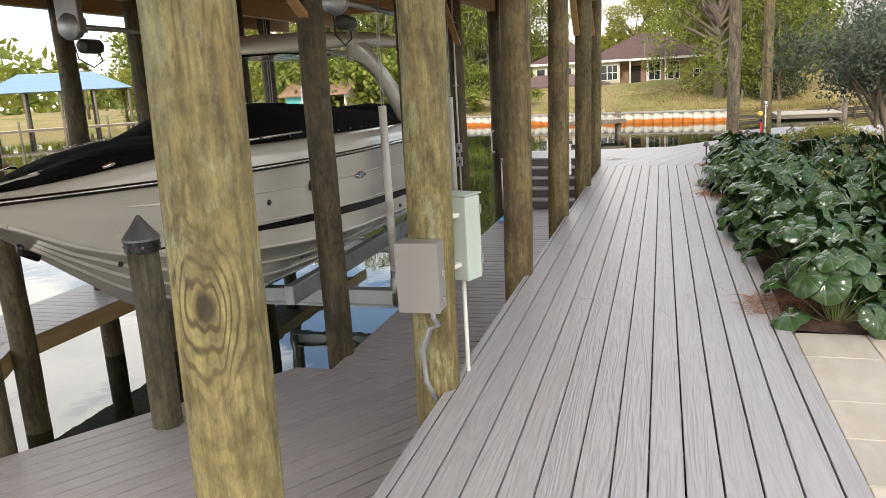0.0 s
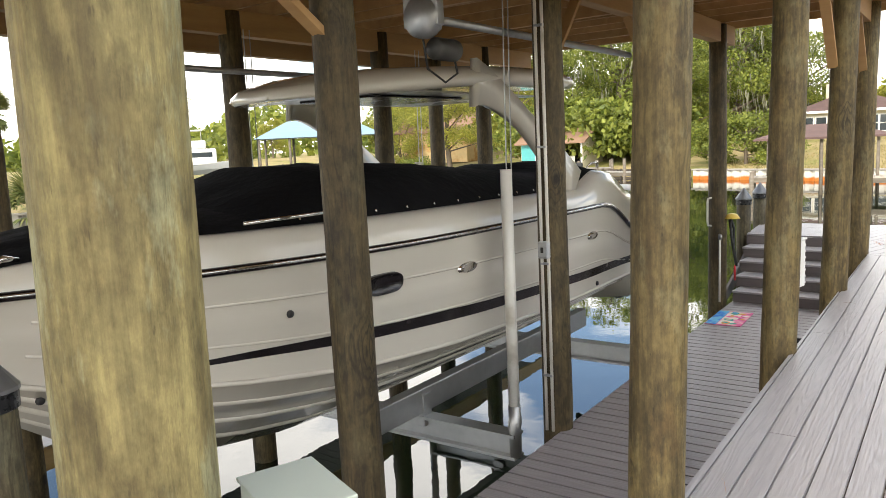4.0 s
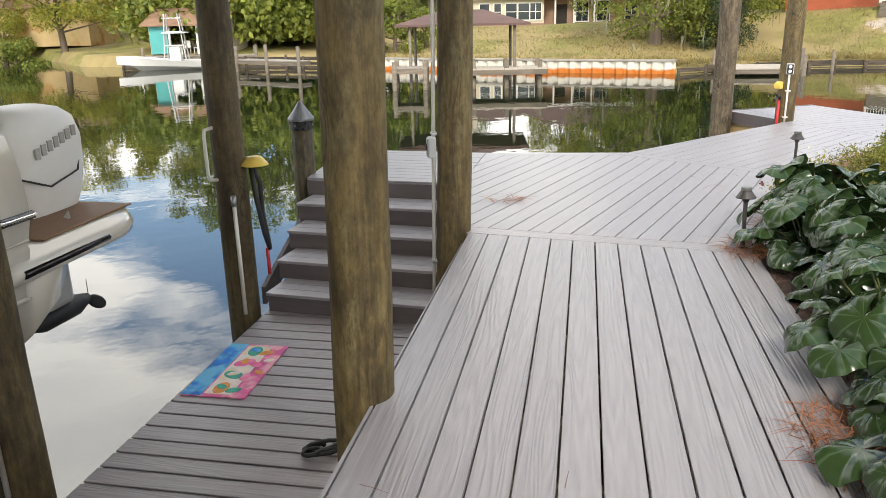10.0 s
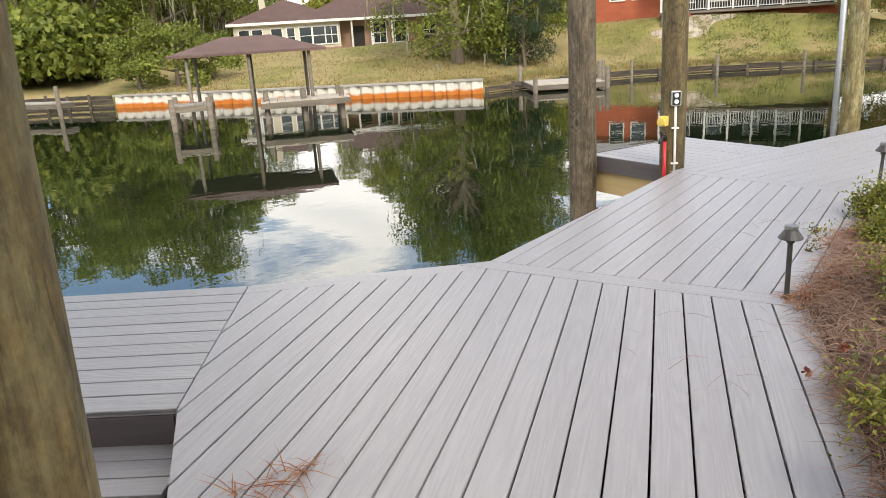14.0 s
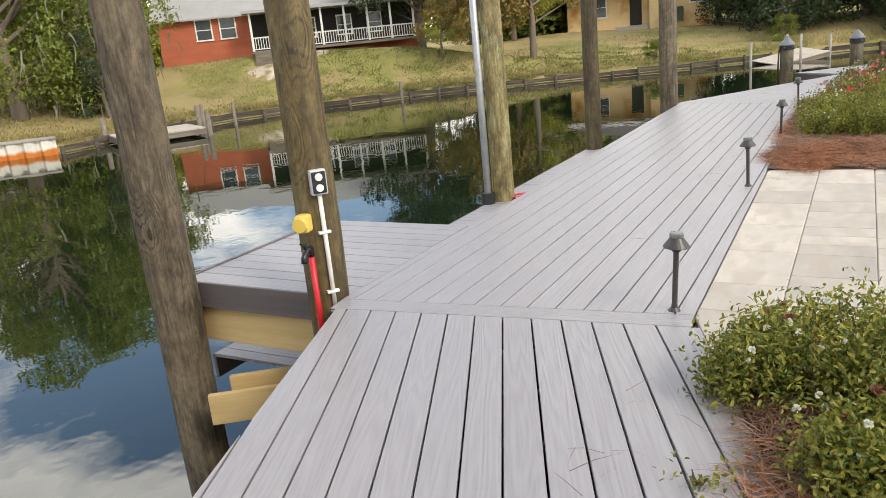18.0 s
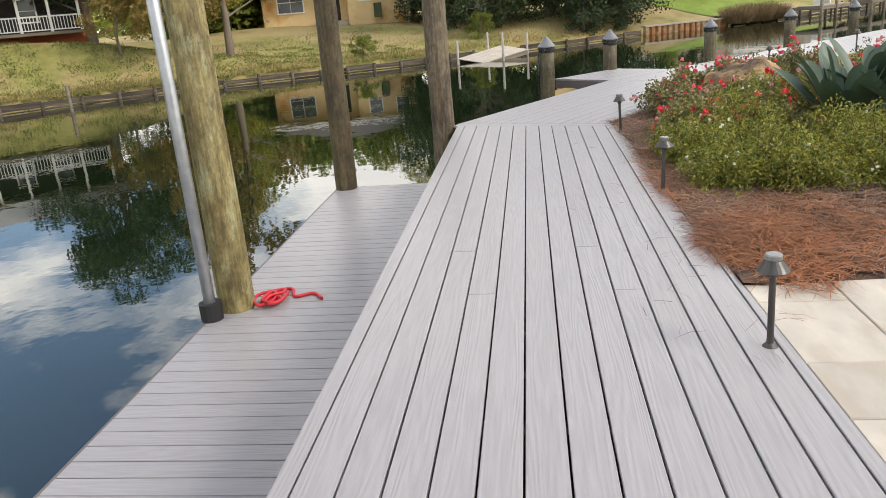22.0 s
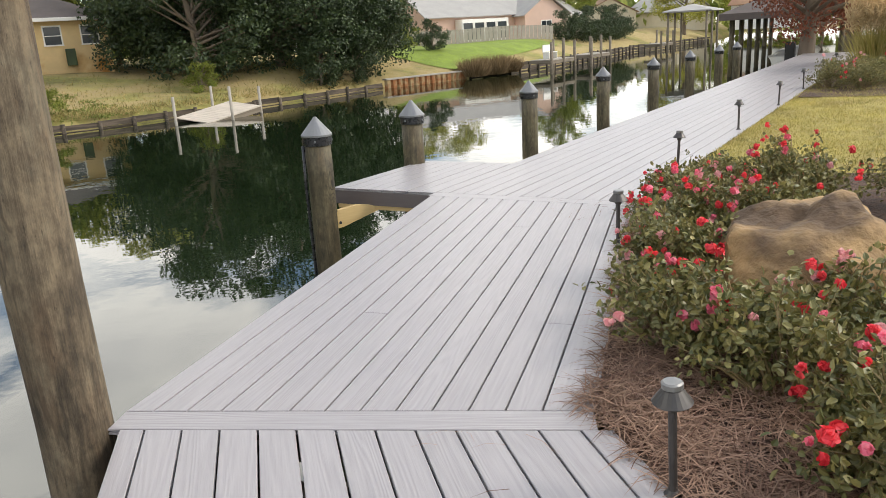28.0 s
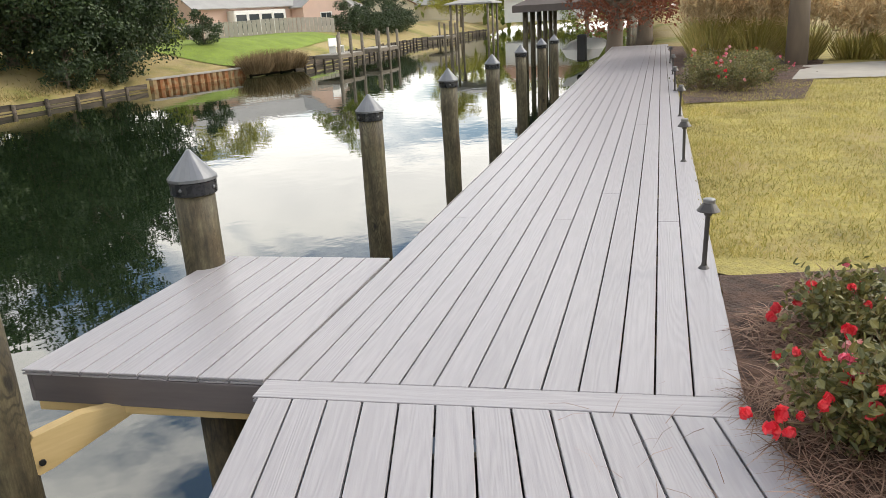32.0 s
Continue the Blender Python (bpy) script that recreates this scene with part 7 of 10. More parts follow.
def rose_bush(x, y, rx, ry, h, seed, label, n=1500, blooms=16):
    """An open rose bush: thin arching canes, sparse olive leaves, and ruffled blooms, each a part."""
    rng = np.random.default_rng(seed)
    sh = thing("rose_bush", label, "shrub", Matrix.Translation((x, y, -0.03)), "rose bushes")
    bm = bmesh.new()
    tips, mids = [], []
    for i in range(46):
        a, r = rng.uniform(0, 2 * math.pi), rng.uniform(0.05, 1.0) ** 0.55
        tip = np.array([rx * r * math.cos(a), ry * r * math.sin(a), h * (1.05 - 0.62 * r * r) * rng.uniform(0.75, 1.18)])
        mid = np.array([tip[0] * 0.62, tip[1] * 0.62, tip[2] * 0.72]) + rng.normal(scale=0.02, size=3)
        add_tube(bm, [(tip[0] * 0.2, tip[1] * 0.2, 0), tuple(mid), tuple(tip)], [0.006, 0.004, 0.002], 4, False)
        for q in range(2):
            side = mid + (tip - mid) * rng.uniform(0.0, 0.7)
            end = side + rand_dirs(rng, 1, 0.5)[0] * rng.uniform(0.06, 0.14)
            end[2] = max(end[2], 0.05)
            add_tube(bm, [tuple(side), tuple(end)], [0.003, 0.0015], 3, False)
            mids.append(end)
        tips.append(tip)
    part("branching", bm, M_CANE, sh)
    ends = np.array(tips + mids)
    count = n // 5
    pick = ends[rng.integers(0, len(ends), count)]
    centre = pick * rng.uniform(0.72, 1.0, (count, 1)) + rng.normal(scale=0.035, size=(count, 3))
    places = np.repeat(centre, 5, 0) + rng.normal(scale=0.022, size=(count * 5, 3))
    places[:, 2] = np.clip(places[:, 2], 0.03, None)
    m = len(places)
    me = leaf_cloud("foliage", places, rand_dirs(rng, m, 0.3), rand_dirs(rng, m, 1.0), rng.uniform(0.7, 1.4, m) * 0.036, rng.uniform(0.8, 1.2, m) * 0.023, "ovate")
    part("foliage", me, M_ROSELEAF, sh)
    head = [k for k in range(len(tips)) if tips[k][2] > 0.12]
    heads = rng.choice(head, max(2, blooms * 2 // 3))
    for t in range(blooms):
        pinkish = heads[t % len(heads)] % 5 < 2
        faded = heads[t % len(heads)] % 5 == 1
        size = rng.uniform(0.032, 0.060)
        c = tips[heads[t % len(heads)]] * 1.03 + rng.normal(scale=0.035, size=3) + (0, 0, 0.015)
        c[2] = max(c[2], 0.06)
        q = 20
        dd = rand_dirs(rng, q, 0.45)
        along = np.cross(dd, rand_dirs(rng, q)) * 0.8 + np.array((0, 0, 0.5))
        ring = c + dd * (size * rng.uniform(0.22, 0.42, (q, 1))) - along / np.linalg.norm(along, axis=1)[:, None] * size * 0.25
        me = leaf_cloud("bloom", ring, along, dd + rng.normal(scale=0.25, size=(q, 3)), np.full(q, size * 0.62), np.full(q, size * 0.52))
        part("bloom", me, M_ROSEPALE if faded else M_ROSEPINK if pinkish else M_ROSERED, sh, "faded pink rose" if faded else "pink rose" if pinkish else "red rose")
    return sh


roses = ((17.8, 10.02, 0.44, 0.38, 0.30), (18.3, 9.86, 0.46, 0.38, 0.34), (18.95, 9.80, 0.50, 0.42, 0.36), (19.6, 9.9, 0.48, 0.40, 0.36), (20.3, 9.5, 0.46, 0.38, 0.40), (21.1, 8.95, 0.46, 0.36, 0.36), (21.75, 8.55, 0.45, 0.38, 0.34),
         (22.2, 7.95, 0.42, 0.36, 0.27), (18.3, 9.1, 0.5, 0.45, 0.42), (19.2, 9.2, 0.42, 0.40, 0.40), (18.95, 8.55, 0.46, 0.42, 0.42), (20.7, 8.55, 0.4, 0.4, 0.40), (17.6, 9.3, 0.46, 0.4, 0.34), (21.5, 7.75, 0.5, 0.45, 0.50), (21.0, 7.0, 0.6, 0.5, 0.5),
         (19.5, 7.85, 0.5, 0.5, 0.46), (20.0, 7.2, 0.6, 0.5, 0.5), (18.6, 8.1, 0.55, 0.5, 0.44), (20.75, 6.3, 0.6, 0.5, 0.5))
for i, (x, y, rx, ry, h) in enumerate(roses):
    rose_bush(x, y, rx, ry, h * 1.1, 460 + i, "open rose bush with red and pink blooms in pine straw", 2500, 26 + i % 8)
for i, (x, y, rx, ry, h) in enumerate(((22.05, 7.5, 0.42, 0.36, 0.32), (29.45, 0.65, 0.5, 0.5, 0.50), (28.85, 0.55, 0.6, 0.55, 0.5), (29.3, -0.2, 0.6, 0.55, 0.55), (30.2, -0.3, 0.6, 0.55, 0.55), (29.5, -0.9, 0.5, 0.5, 0.5), (30.3, -1.2, 0.6, 0.5, 0.5))):
    rose_bush(x, y, rx, ry, h, 490 + i, "small rose bush with red blooms", 2200, 9)

# boulder: broken faces with worn edges
M_ROCK = material("tan_boulder", (0.46, 0.30, 0.14), rough=0.85, var=0.6, scale=5.0, bump=1.0, bump_scale=16, dark=(0.11, 0.07, 0.04), dark_at=0.52, dark_scale=1.8, bump_dist=0.03)
bm = bmesh.new()
bmesh.ops.create_icosphere(bm, subdivisions=5, radius=1.0)
rnd = random.Random(31)
faces = [(Vector((rnd.gauss(0, 1), rnd.gauss(0, 1), rnd.gauss(0, 1))).normalized(), rnd.uniform(0.66, 0.92)) for _ in range(15)]
for v in bm.verts:
    p = v.co.copy()
    f = min([1.0] + [d / max(0.05, n.dot(p)) for n, d in faces])
    f += 0.10 * noise.noise(p * 1.6) + 0.06 * noise.noise(p * 4.0 + Vector((3, 1, 2))) + 0.035 * abs(noise.noise(p * 9.0)) + 0.02 * noise.noise(p * 19.0)
    v.co = Vector((p.x * 0.60 * f, p.y * 0.56 * f, p.z * (0.64 + 0.10 * noise.noise(p * 1.3 + Vector((5, 2, 1)))) * f))
tagged(part("boulder", bm, M_ROCK, None, smooth=True, at=Matrix.Translation((19.92, 8.90, 0.0)) @ Matrix.Rotation(0.4, 4, "Z")), "large tan and brown boulder among the roses", "boulder")


def agave(x, y, seed, n, size, label):
    """A clump of upright stalks, each ending in a broad paddle leaf, each one a part."""
    rnd = random.Random(seed)
    ag = thing("paddle_leaf_plant", label, "plant", Matrix.Translation((x, y, -0.03)))
    for i in range(n):
        a, el = rnd.uniform(0, 2 * math.pi), rnd.uniform(0.85, 1.48)
        ln, wd = size * rnd.uniform(0.55, 1.1), 0.072 * rnd.uniform(0.8, 1.3)
        bm = bmesh.new()
        rows = []
        for j in range(12):
            k = j / 11
            r = ln * k * math.cos(el) * (1 + 0.25 * k)
            z = ln * k * math.sin(el) * (1 - 0.12 * k * k)
            u = max(0.0, (k - 0.42) / 0.58)
            w = 0.008 + wd * max(0.0, 4 * u * (1 - u)) ** 0.65 * (1.12 - 0.3 * u)
            c = Vector((r, 0, z))
            rows.append([bm.verts.new(c + Vector((-0.25 * w, -w, 0.3 * w))), bm.verts.new(c), bm.verts.new(c + Vector((-0.25 * w, w, 0.3 * w)))])
        for r0, r1 in zip(rows, rows[1:]):
            for q in range(2):
                bm.faces.new((r0[q], r0[q + 1], r1[q + 1], r1[q]))
        bmesh.ops.rotate(bm, cent=(0, 0, 0), matrix=Matrix.Rotation(a, 3, "Z"), verts=bm.verts)
        bmesh.ops.translate(bm, vec=(0.05 * math.cos(a), 0.05 * math.sin(a), 0), verts=bm.verts)
        part("blade", bm, M_AGAVE, ag, smooth=True)
    return ag


agave(17.55, 8.72, 1, 26, 0.92, "blue-green clump of upright paddle-shaped leaves")
agave(17.95, 8.28, 2, 24, 1.05, "tall blue-green clump of paddle-shaped leaves")
agave(17.3, 8.12, 3, 20, 0.8, "small blue-green clump of paddle-shaped leaves")
bloom = thing("orange_flower", "yellow-orange pointed flower among paddle leaves", "flower", Matrix.Translation((17.3, 8.42, 0)))
part("stalk", tube_bm([(0, 0, 0), (0.01, 0, 0.3), (0.03, 0, 0.46)], [0.007, 0.006, 0.005], 6), M_AGAVE, bloom, smooth=True)
M_ORANGE = leaf_material("orange_petal", (0.75, 0.38, 0.02), (0.9, 0.6, 0.05), rough=0.5, trans=0.2)
for i in range(5):
    part("petal", tube_bm([(0.03, 0, 0.45), (0.03 + 0.03 * math.cos(i * 1.3), 0.03 * math.sin(i * 1.3), 0.50), (0.03 + 0.045 * math.cos(i * 1.3), 0.045 * math.sin(i * 1.3), 0.57)], [0.004, 0.012, 0.002], 6), M_ORANGE, bloom, smooth=True)

# straw heaped along the edges of the walk
EDGE_STRAW = []
for (ax, ay), (bx, by), n in (((14.7, 10.5), J4[1], 16), (J4[1], J5[1], 14), ((6.5, 8.2), J2[1], 8), (J2[1], (10.0, 10.25), 8)):
    d = Vector((bx - ax, by - ay)).normalized()
    for i in range(n):
        k = (i + 0.5) / n
        EDGE_STRAW.append((ax + (bx - ax) * k + d.y * 0.15, ay + (by - ay) * k - d.x * 0.15, 0.24, 0.17, 330, 0.03))

# pine straw: fresh orange heaps at the edges, older brown straw over the beds
needles("fresh_pine_straw", [(14.75, 10.22, 0.6, 0.36, 2600, 0.10), (15.0, 9.8, 0.8, 0.5, 1800, 0.09), (14.7, 9.4, 0.5, 0.8, 1300, 0.08), (14.2, 10.2, 0.25, 0.2, 260, 0.03), (16.4, 10.45, 1.2, 0.16, 900, 0.03), (7.5, 8.6, 0.45, 0.28, 900, 0.05), (6.3, 7.78, 0.42, 0.25, 700, 0.04), (6.75, 8.15, 0.3, 0.2, 500, 0.04), (8.35, 9.5, 0.5, 0.12, 350, 0.03), (4.95, 5.75, 0.25, 0.3, 420, 0.04), (4.5, 4.95, 0.24, 0.3, 420, 0.04), (9.4, 9.95, 0.5, 0.12, 350, 0.03), (2.25, 0.55, 0.25, 0.25, 300, 0.03), (5.13, 9.6, 0.17, 0.05, 50, 0.02)], "loose fresh orange pine needles at the walk's edge", M_NEEDLE, 21)
needles("old_pine_straw", [(15.3, 9.2, 1.3, 1.2, 9500, 0.07), (15.2, 7.8, 1.2, 0.9, 4000, 0.06), (17.0, 10.15, 1.5, 0.35, 4200, 0.05), (18.6, 10.1, 0.9, 0.36, 3000, 0.05), (19.5, 9.65, 0.7, 0.35, 2200, 0.05), (18.5, 9.3, 1.2, 0.7, 2200, 0.04), (22.2, 8.0, 0.5, 0.4, 2400, 0.05), (22.4, 7.45, 0.5, 0.35, 1600, 0.05), (7.75, 8.65, 0.7, 0.32, 2600, 0.05), (9.3, 9.65, 0.8, 0.25, 1600, 0.04), (20.6, 9.05, 0.8, 0.32, 1800, 0.04), (21.6, 8.4, 0.7, 0.32, 1600, 0.04), (19.14, 10.50, 0.16, 0.10, 160, 0.02), (20.2, 8.9, 1.0, 0.9, 2600, 0.04)] + EDGE_STRAW, "old brown pine straw over the beds", M_NEEDLE_OLD, 22)
needles("scattered_needles", [(5.3, 9.6, 0.4, 0.09, 6, 0.006), (3.4, 4.6, 0.8, 1.6, 26, 0.004), (1.3, 1.2, 0.7, 1.6, 22, 0.004), (2.0, 0.9, 0.3, 0.3, 24, 0.004), (14.0, 10.7, 0.8, 0.4, 40, 0.006), (9.2, 10.3, 0.9, 0.3, 22, 0.004), (15.6, 10.9, 1.2, 0.4, 30, 0.004), (18.5, 10.9, 0.9, 0.4, 24, 0.004), (22.2, 9.1, 0.5, 0.4, 22, 0.004), (7.2, 9.4, 0.6, 0.5, 22, 0.004)], "a few pine needles fallen on the boards", M_NEEDLE_OLD, 23, (0.12, 0.22), 0.0026)

# pine cone, weed sprout
bm = bmesh.new()
rng = np.random.default_rng(8)
cd = rand_dirs(rng, 90)
me = leaf_cloud("pine_cone", cd * np.array([0.028, 0.028, 0.045]), cd, rand_dirs(rng, 90, 0.5), np.full(90, 0.022), np.full(90, 0.02))
tagged(part("pine_cone", me, M_TWIG, at=Matrix.Translation((4.93, 5.70, 0.03)) @ Matrix.Rotation(1.2, 4, "X")), "brown pine cone at the walk's edge", "pine cone")
shrub("weed_sprout", 9.15, 10.18, 0.0, 0.04, 0.04, 0.045, 70, M_SHRUB, "small green weed growing between boards", 77, leaf=(0.022, 0.012), twigs=5)
shrub("weed_sprout", 8.75, 9.97, 0.0, 0.03, 0.03, 0.035, 50, M_SHRUB_DK, "small green weed growing between boards", 78, leaf=(0.02, 0.011), twigs=5)

# lawn blades near the walk
rng = np.random.default_rng(31)
n = 70000
u, v = rng.uniform(0, 1, n) ** 1.3, rng.uniform(0, 1, n)
gx = 23.35 + 7.0 * v - 4.2 * u * 0.70 + 0.1
gy = 7.45 - 7.25 * v - 4.2 * u * 0.70
pl = np.stack([gx, gy, np.full(n, -0.03)], 1)
d = rand_dirs(rng, n, 1.6)
me = leaf_cloud("lawn_blades", pl, d, rand_dirs(rng, n), rng.uniform(0.03, 0.065, n), np.full(n, 0.007), "blade")
tagged(part("lawn_blades", me, M_BLADE), "short yellow-green grass blades", "grass", kind="stuff")


# small multi-stemmed tree over the leaf bed
def small_tree(x, y, seed, h, spread, n, label):
    rng = np.random.default_rng(seed)
    tr = thing("small_tree", label, "tree", Matrix.Translation((x, y, -0.05)))
    bm = bmesh.new()
    tips = []
    for i in range(3):
        a = i * 2.1 + rng.uniform(0, 1)
        top = np.array([0.35 * math.cos(a), 0.35 * math.sin(a), h * 0.5])
        add_tube(bm, [(0.12 * math.cos(a), 0.12 * math.sin(a), 0), tuple(top * 0.6), tuple(top)], [0.05, 0.04, 0.03], 8)
        for j in range(9):
            b, el = rng.uniform(0, 2 * math.pi), rng.uniform(0.1, 1.2)
            tip = top + spread * rng.uniform(0.5, 1.0) * np.array([math.cos(b) * math.cos(el), math.sin(b) * math.cos(el), 0.9 * math.sin(el) + 0.1])
            mid = (top + tip) / 2 + (0, 0, 0.1)
            add_tube(bm, [tuple(top - (0, 0, rng.uniform(0, 0.5))), tuple(mid), tuple(tip)], [0.022, 0.012, 0.005], 5, False)
            tips += [tip, mid, (mid + tip) / 2]
    part("trunk", bm, M_BARK, tr, smooth=True)
    tips = np.array(tips)
    c = tips[rng.integers(0, len(tips), n // 14)] + rng.normal(scale=0.16, size=(n // 14, 3))
    p = np.repeat(c, 14, 0) + rng.normal(scale=0.09, size=(len(c) * 14, 3))
    m = len(p)
    part("crown", leaf_cloud("crown", p, rand_dirs(rng, m, 0.2), rand_dirs(rng, m, 0.8), rng.uniform(0.045, 0.085, m), rng.uniform(0.016, 0.026, m)), M_OLIVE, tr)


x, y = on_a(8.4, 4.1)
small_tree(x, y, 51, 2.6, 1.25, 15000, "small olive-leaved tree with several thin trunks")
x, y = on_a(5.4, 4.6)
small_tree(x, y, 52, 2.7, 1.2, 13000, "small grey-green tree with several thin trunks")
x, y = on_a(10.6, 4.7)
small_tree(x, y, 53, 2.3, 1.0, 9000, "small grey-green tree at the end of the leaf bed")


# ---- far bank: trees ----
M_TREE_A = leaf_material("tree_leaf", (0.115, 0.155, 0.026), (0.31, 0.335, 0.055), rough=0.55, trans=0.4)
M_TREE_B = leaf_material("tree_leaf_light", (0.22, 0.24, 0.035), (0.48, 0.45, 0.085), rough=0.55, trans=0.45)
M_TREE_D = leaf_material("tree_leaf_dark", (0.02, 0.038, 0.014), (0.06, 0.09, 0.026), rough=0.5, trans=0.2)
M_TREE_O = leaf_material("tree_leaf_autumn", (0.15, 0.135, 0.03), (0.33, 0.21, 0.05), rough=0.55, trans=0.3)
M_TREE_R = leaf_material("cypress_leaf_rust", (0.16, 0.045, 0.022), (0.28, 0.10, 0.05), rough=0.7, trans=0.25)
M_MOSS = leaf_material("grey_moss", (0.20, 0.20, 0.13), (0.34, 0.33, 0.22), rough=0.8, trans=0.3)
M_PALM = leaf_material("palm_leaf", (0.09, 0.13, 0.03), (0.26, 0.25, 0.08), rough=0.5, trans=0.25)


def make_tree(name, h, spread, n, leaf, mat, label, seed, trunk_r=0.28, low=0.22, moss=0, lobes=34, limbs=False):
    """Tapered trunk, spreading limbs, and a crown of leaf tufts gathered in uneven lobes with gaps."""
    rng = np.random.default_rng(seed)
    tr = thing(name, label, "tree", group="trees on the far bank")
    bm = bmesh.new()
    add_tube(bm, [(0, 0, -0.6), (0, 0, 0), (0.08 * h * rng.uniform(-0.4, 0.4), 0, h * 0.25), (0.1 * h * rng.uniform(-0.3, 0.3), 0.03 * h, h * 0.5), (0, 0, h * 0.75)], [trunk_r * 1.4, trunk_r, trunk_r * 0.8, trunk_r * 0.5, trunk_r * 0.15], 10)
    cs, rs = [], []
    for i in range(lobes):
        a = rng.uniform(0, 2 * math.pi)
        k = rng.uniform(low, 1.0)
        r = spread * math.sqrt(max(0.05, 1 - abs((k - 0.5) / 0.62) ** 2.2)) * rng.uniform(0.35, 1.0)
        c = np.array([r * math.cos(a), r * math.sin(a), h * k * rng.uniform(0.88, 1.04)])
        cs.append(c)
        rs.append(spread * rng.uniform(0.18, 0.36))
        if i % 2 == 0:
            z0 = h * min(0.6, max(0.15, k * 0.6))
            wood = bmesh.new() if limbs else bm
            add_tube(wood, [(0, 0, z0), tuple(c * (0.5, 0.5, 0.5) + (0, 0, z0 * 0.5)), tuple(c)], [trunk_r * 0.35, trunk_r * 0.2, trunk_r * 0.06], 6, False)
            if limbs:
                part("limb", wood, M_BARK, tr, smooth=True)
    part("trunk", bm, M_BARK, tr, smooth=True)
    cs, rs = np.array(cs), np.array(rs)
    pick = rng.choice(len(cs), n, p=rs ** 2 / (rs ** 2).sum())
    d = rand_dirs(rng, n, 0.25)
    p = cs[pick] + d * (rs[pick] * rng.uniform(0.55, 1.05, n))[:, None] * (1, 1, 0.75)
    part("crown", leaf_cloud("crown", p, rand_dirs(rng, n), d + rand_dirs(rng, n) * 0.7, rng.uniform(0.7, 1.4, n) * leaf, rng.uniform(0.5, 0.8, n) * leaf, "diamond"), mat, tr)
    if moss:
        q = cs[rng.integers(0, len(cs), moss)] + rng.normal(scale=spread * 0.18, size=(moss, 3)) - (0, 0, spread * 0.2)
        dd = np.stack([rng.normal(scale=0.12, size=moss), rng.normal(scale=0.12, size=moss), -np.ones(moss)], 1)
        moss_part = part("moss", leaf_cloud("moss", q, dd, rand_dirs(rng, moss), rng.uniform(0.5, 1.4, moss), rng.uniform(0.05, 0.12, moss), "blade"), M_MOSS, tr, "hanging grey moss")
        tagged(moss_part, "hanging grey moss", kind="stuff")
    return tr


def put(tree, x, y, turn, scale, dz=0.0):
    z = float(bank_height(np.array([x]), np.array([y]))[0]) + dz
    m = Matrix.Translation((x, y, z)) @ Matrix.Rotation(turn, 4, "Z")
    if tree.get("placed"):
        return copy_thing(tree, m @ Matrix.Scale(scale / tree.scale[0], 4))
    m = m @ Matrix.Scale(scale, 4)
    tree.matrix_basis = m
    tree["placed"] = 1
    return tree


oak = make_tree("live_oak", 10.0, 5.0, 13000, 0.22, M_TREE_A, "spreading green live oak hung with grey moss", 1, 0.4, moss=500, limbs=True)
low_oak = make_tree("live_oak", 10.0, 5.0, 20000, 0.20, M_TREE_A, "wide low live oak hung with grey moss", 12, 0.4, low=0.03, moss=260, lobes=72, limbs=True)
bank_oak = make_tree("live_oak", 10.3, 4.3, 17000, 0.21, M_TREE_D, "dark green live oak on the far slope", 13, 0.3, low=0.3, lobes=50, limbs=True)
light_oak = make_tree("broadleaf_tree", 11.0, 5.0, 13000, 0.24, M_TREE_B, "tall yellow-green broadleaf tree", 2, 0.3)
tall = make_tree("broadleaf_tree", 13.0, 4.6, 13000, 0.25, M_TREE_A, "tall dark green broadleaf tree", 3, 0.32, low=0.12)
dark = make_tree("dark_tree", 9.0, 4.0, 13000, 0.20, M_TREE_D, "dense dark evergreen tree on the far bank", 4, 0.25, low=0.06, lobes=44)
autumn = make_tree("autumn_tree", 5.0, 2.2, 3200, 0.17, M_TREE_O, "small tree with sparse orange leaves", 5, 0.12, low=0.3, lobes=20)
bush = make_tree("round_bush", 2.2, 1.5, 3000, 0.15, M_TREE_A, "dense green bush on the far bank", 6, 0.1, low=0.05, lobes=26)
dark_bush = make_tree("dark_bush", 2.6, 1.7, 3200, 0.16, M_TREE_D, "dark green bush on the far bank", 7, 0.1, low=0.03, lobes=26)

put(low_oak, 30.4, 47.2, 0.3, 1.05)
put(low_oak, 35.4, 48.4, 2.0, 1.0)
put(dark, 33.6, 44.6, 2.4, 0.5)
put(oak, 17.6, 71.5, 5.2, 1.4)
put(oak, 9.0, 77.0, 1.1, 1.25)
put(oak, 14.0, 73.0, 2.6, 1.15)
put(oak, 20.5, 78.0, 4.0, 1.2)
put(oak, 25.5, 79.5, 0.6, 1.15)
put(light_oak, 38.5, 77.0, 0.6, 0.85)
put(light_oak, 41.5, 70.0, 2.6, 0.8)
put(bank_oak, 53.4, 36.6, 0.7, 1.0)
put(tall, 3.0, 84.0, 0, 1.2)
put(tall, 13.0, 86.0, 1, 1.25)
put(tall, 26.0, 90.0, 2, 1.2)
put(tall, 47.0, 84.0, 4, 1.1)
put(tall, 44.0, 62.0, 5, 1.0)
put(tall, 72.0, 42.0, 0.5, 1.0)
put(tall, 12.5, 66.0, 1.6, 0.8)
put(tall, 37.5, 57.0, 2.2, 1.1)
put(tall, 43.5, 58.0, 4.2, 1.0)
put(light_oak, -9.0, 80.0, 0.2, 1.0)
put(light_oak, -16.0, 90.0, 1.2, 0.9)
put(light_oak, 46.0, 74.0, 2.2, 0.9)
put(light_oak, -2.0, 82.0, 3.1, 0.95)
put(light_oak, 39.0, 54.0, 4.4, 0.75)
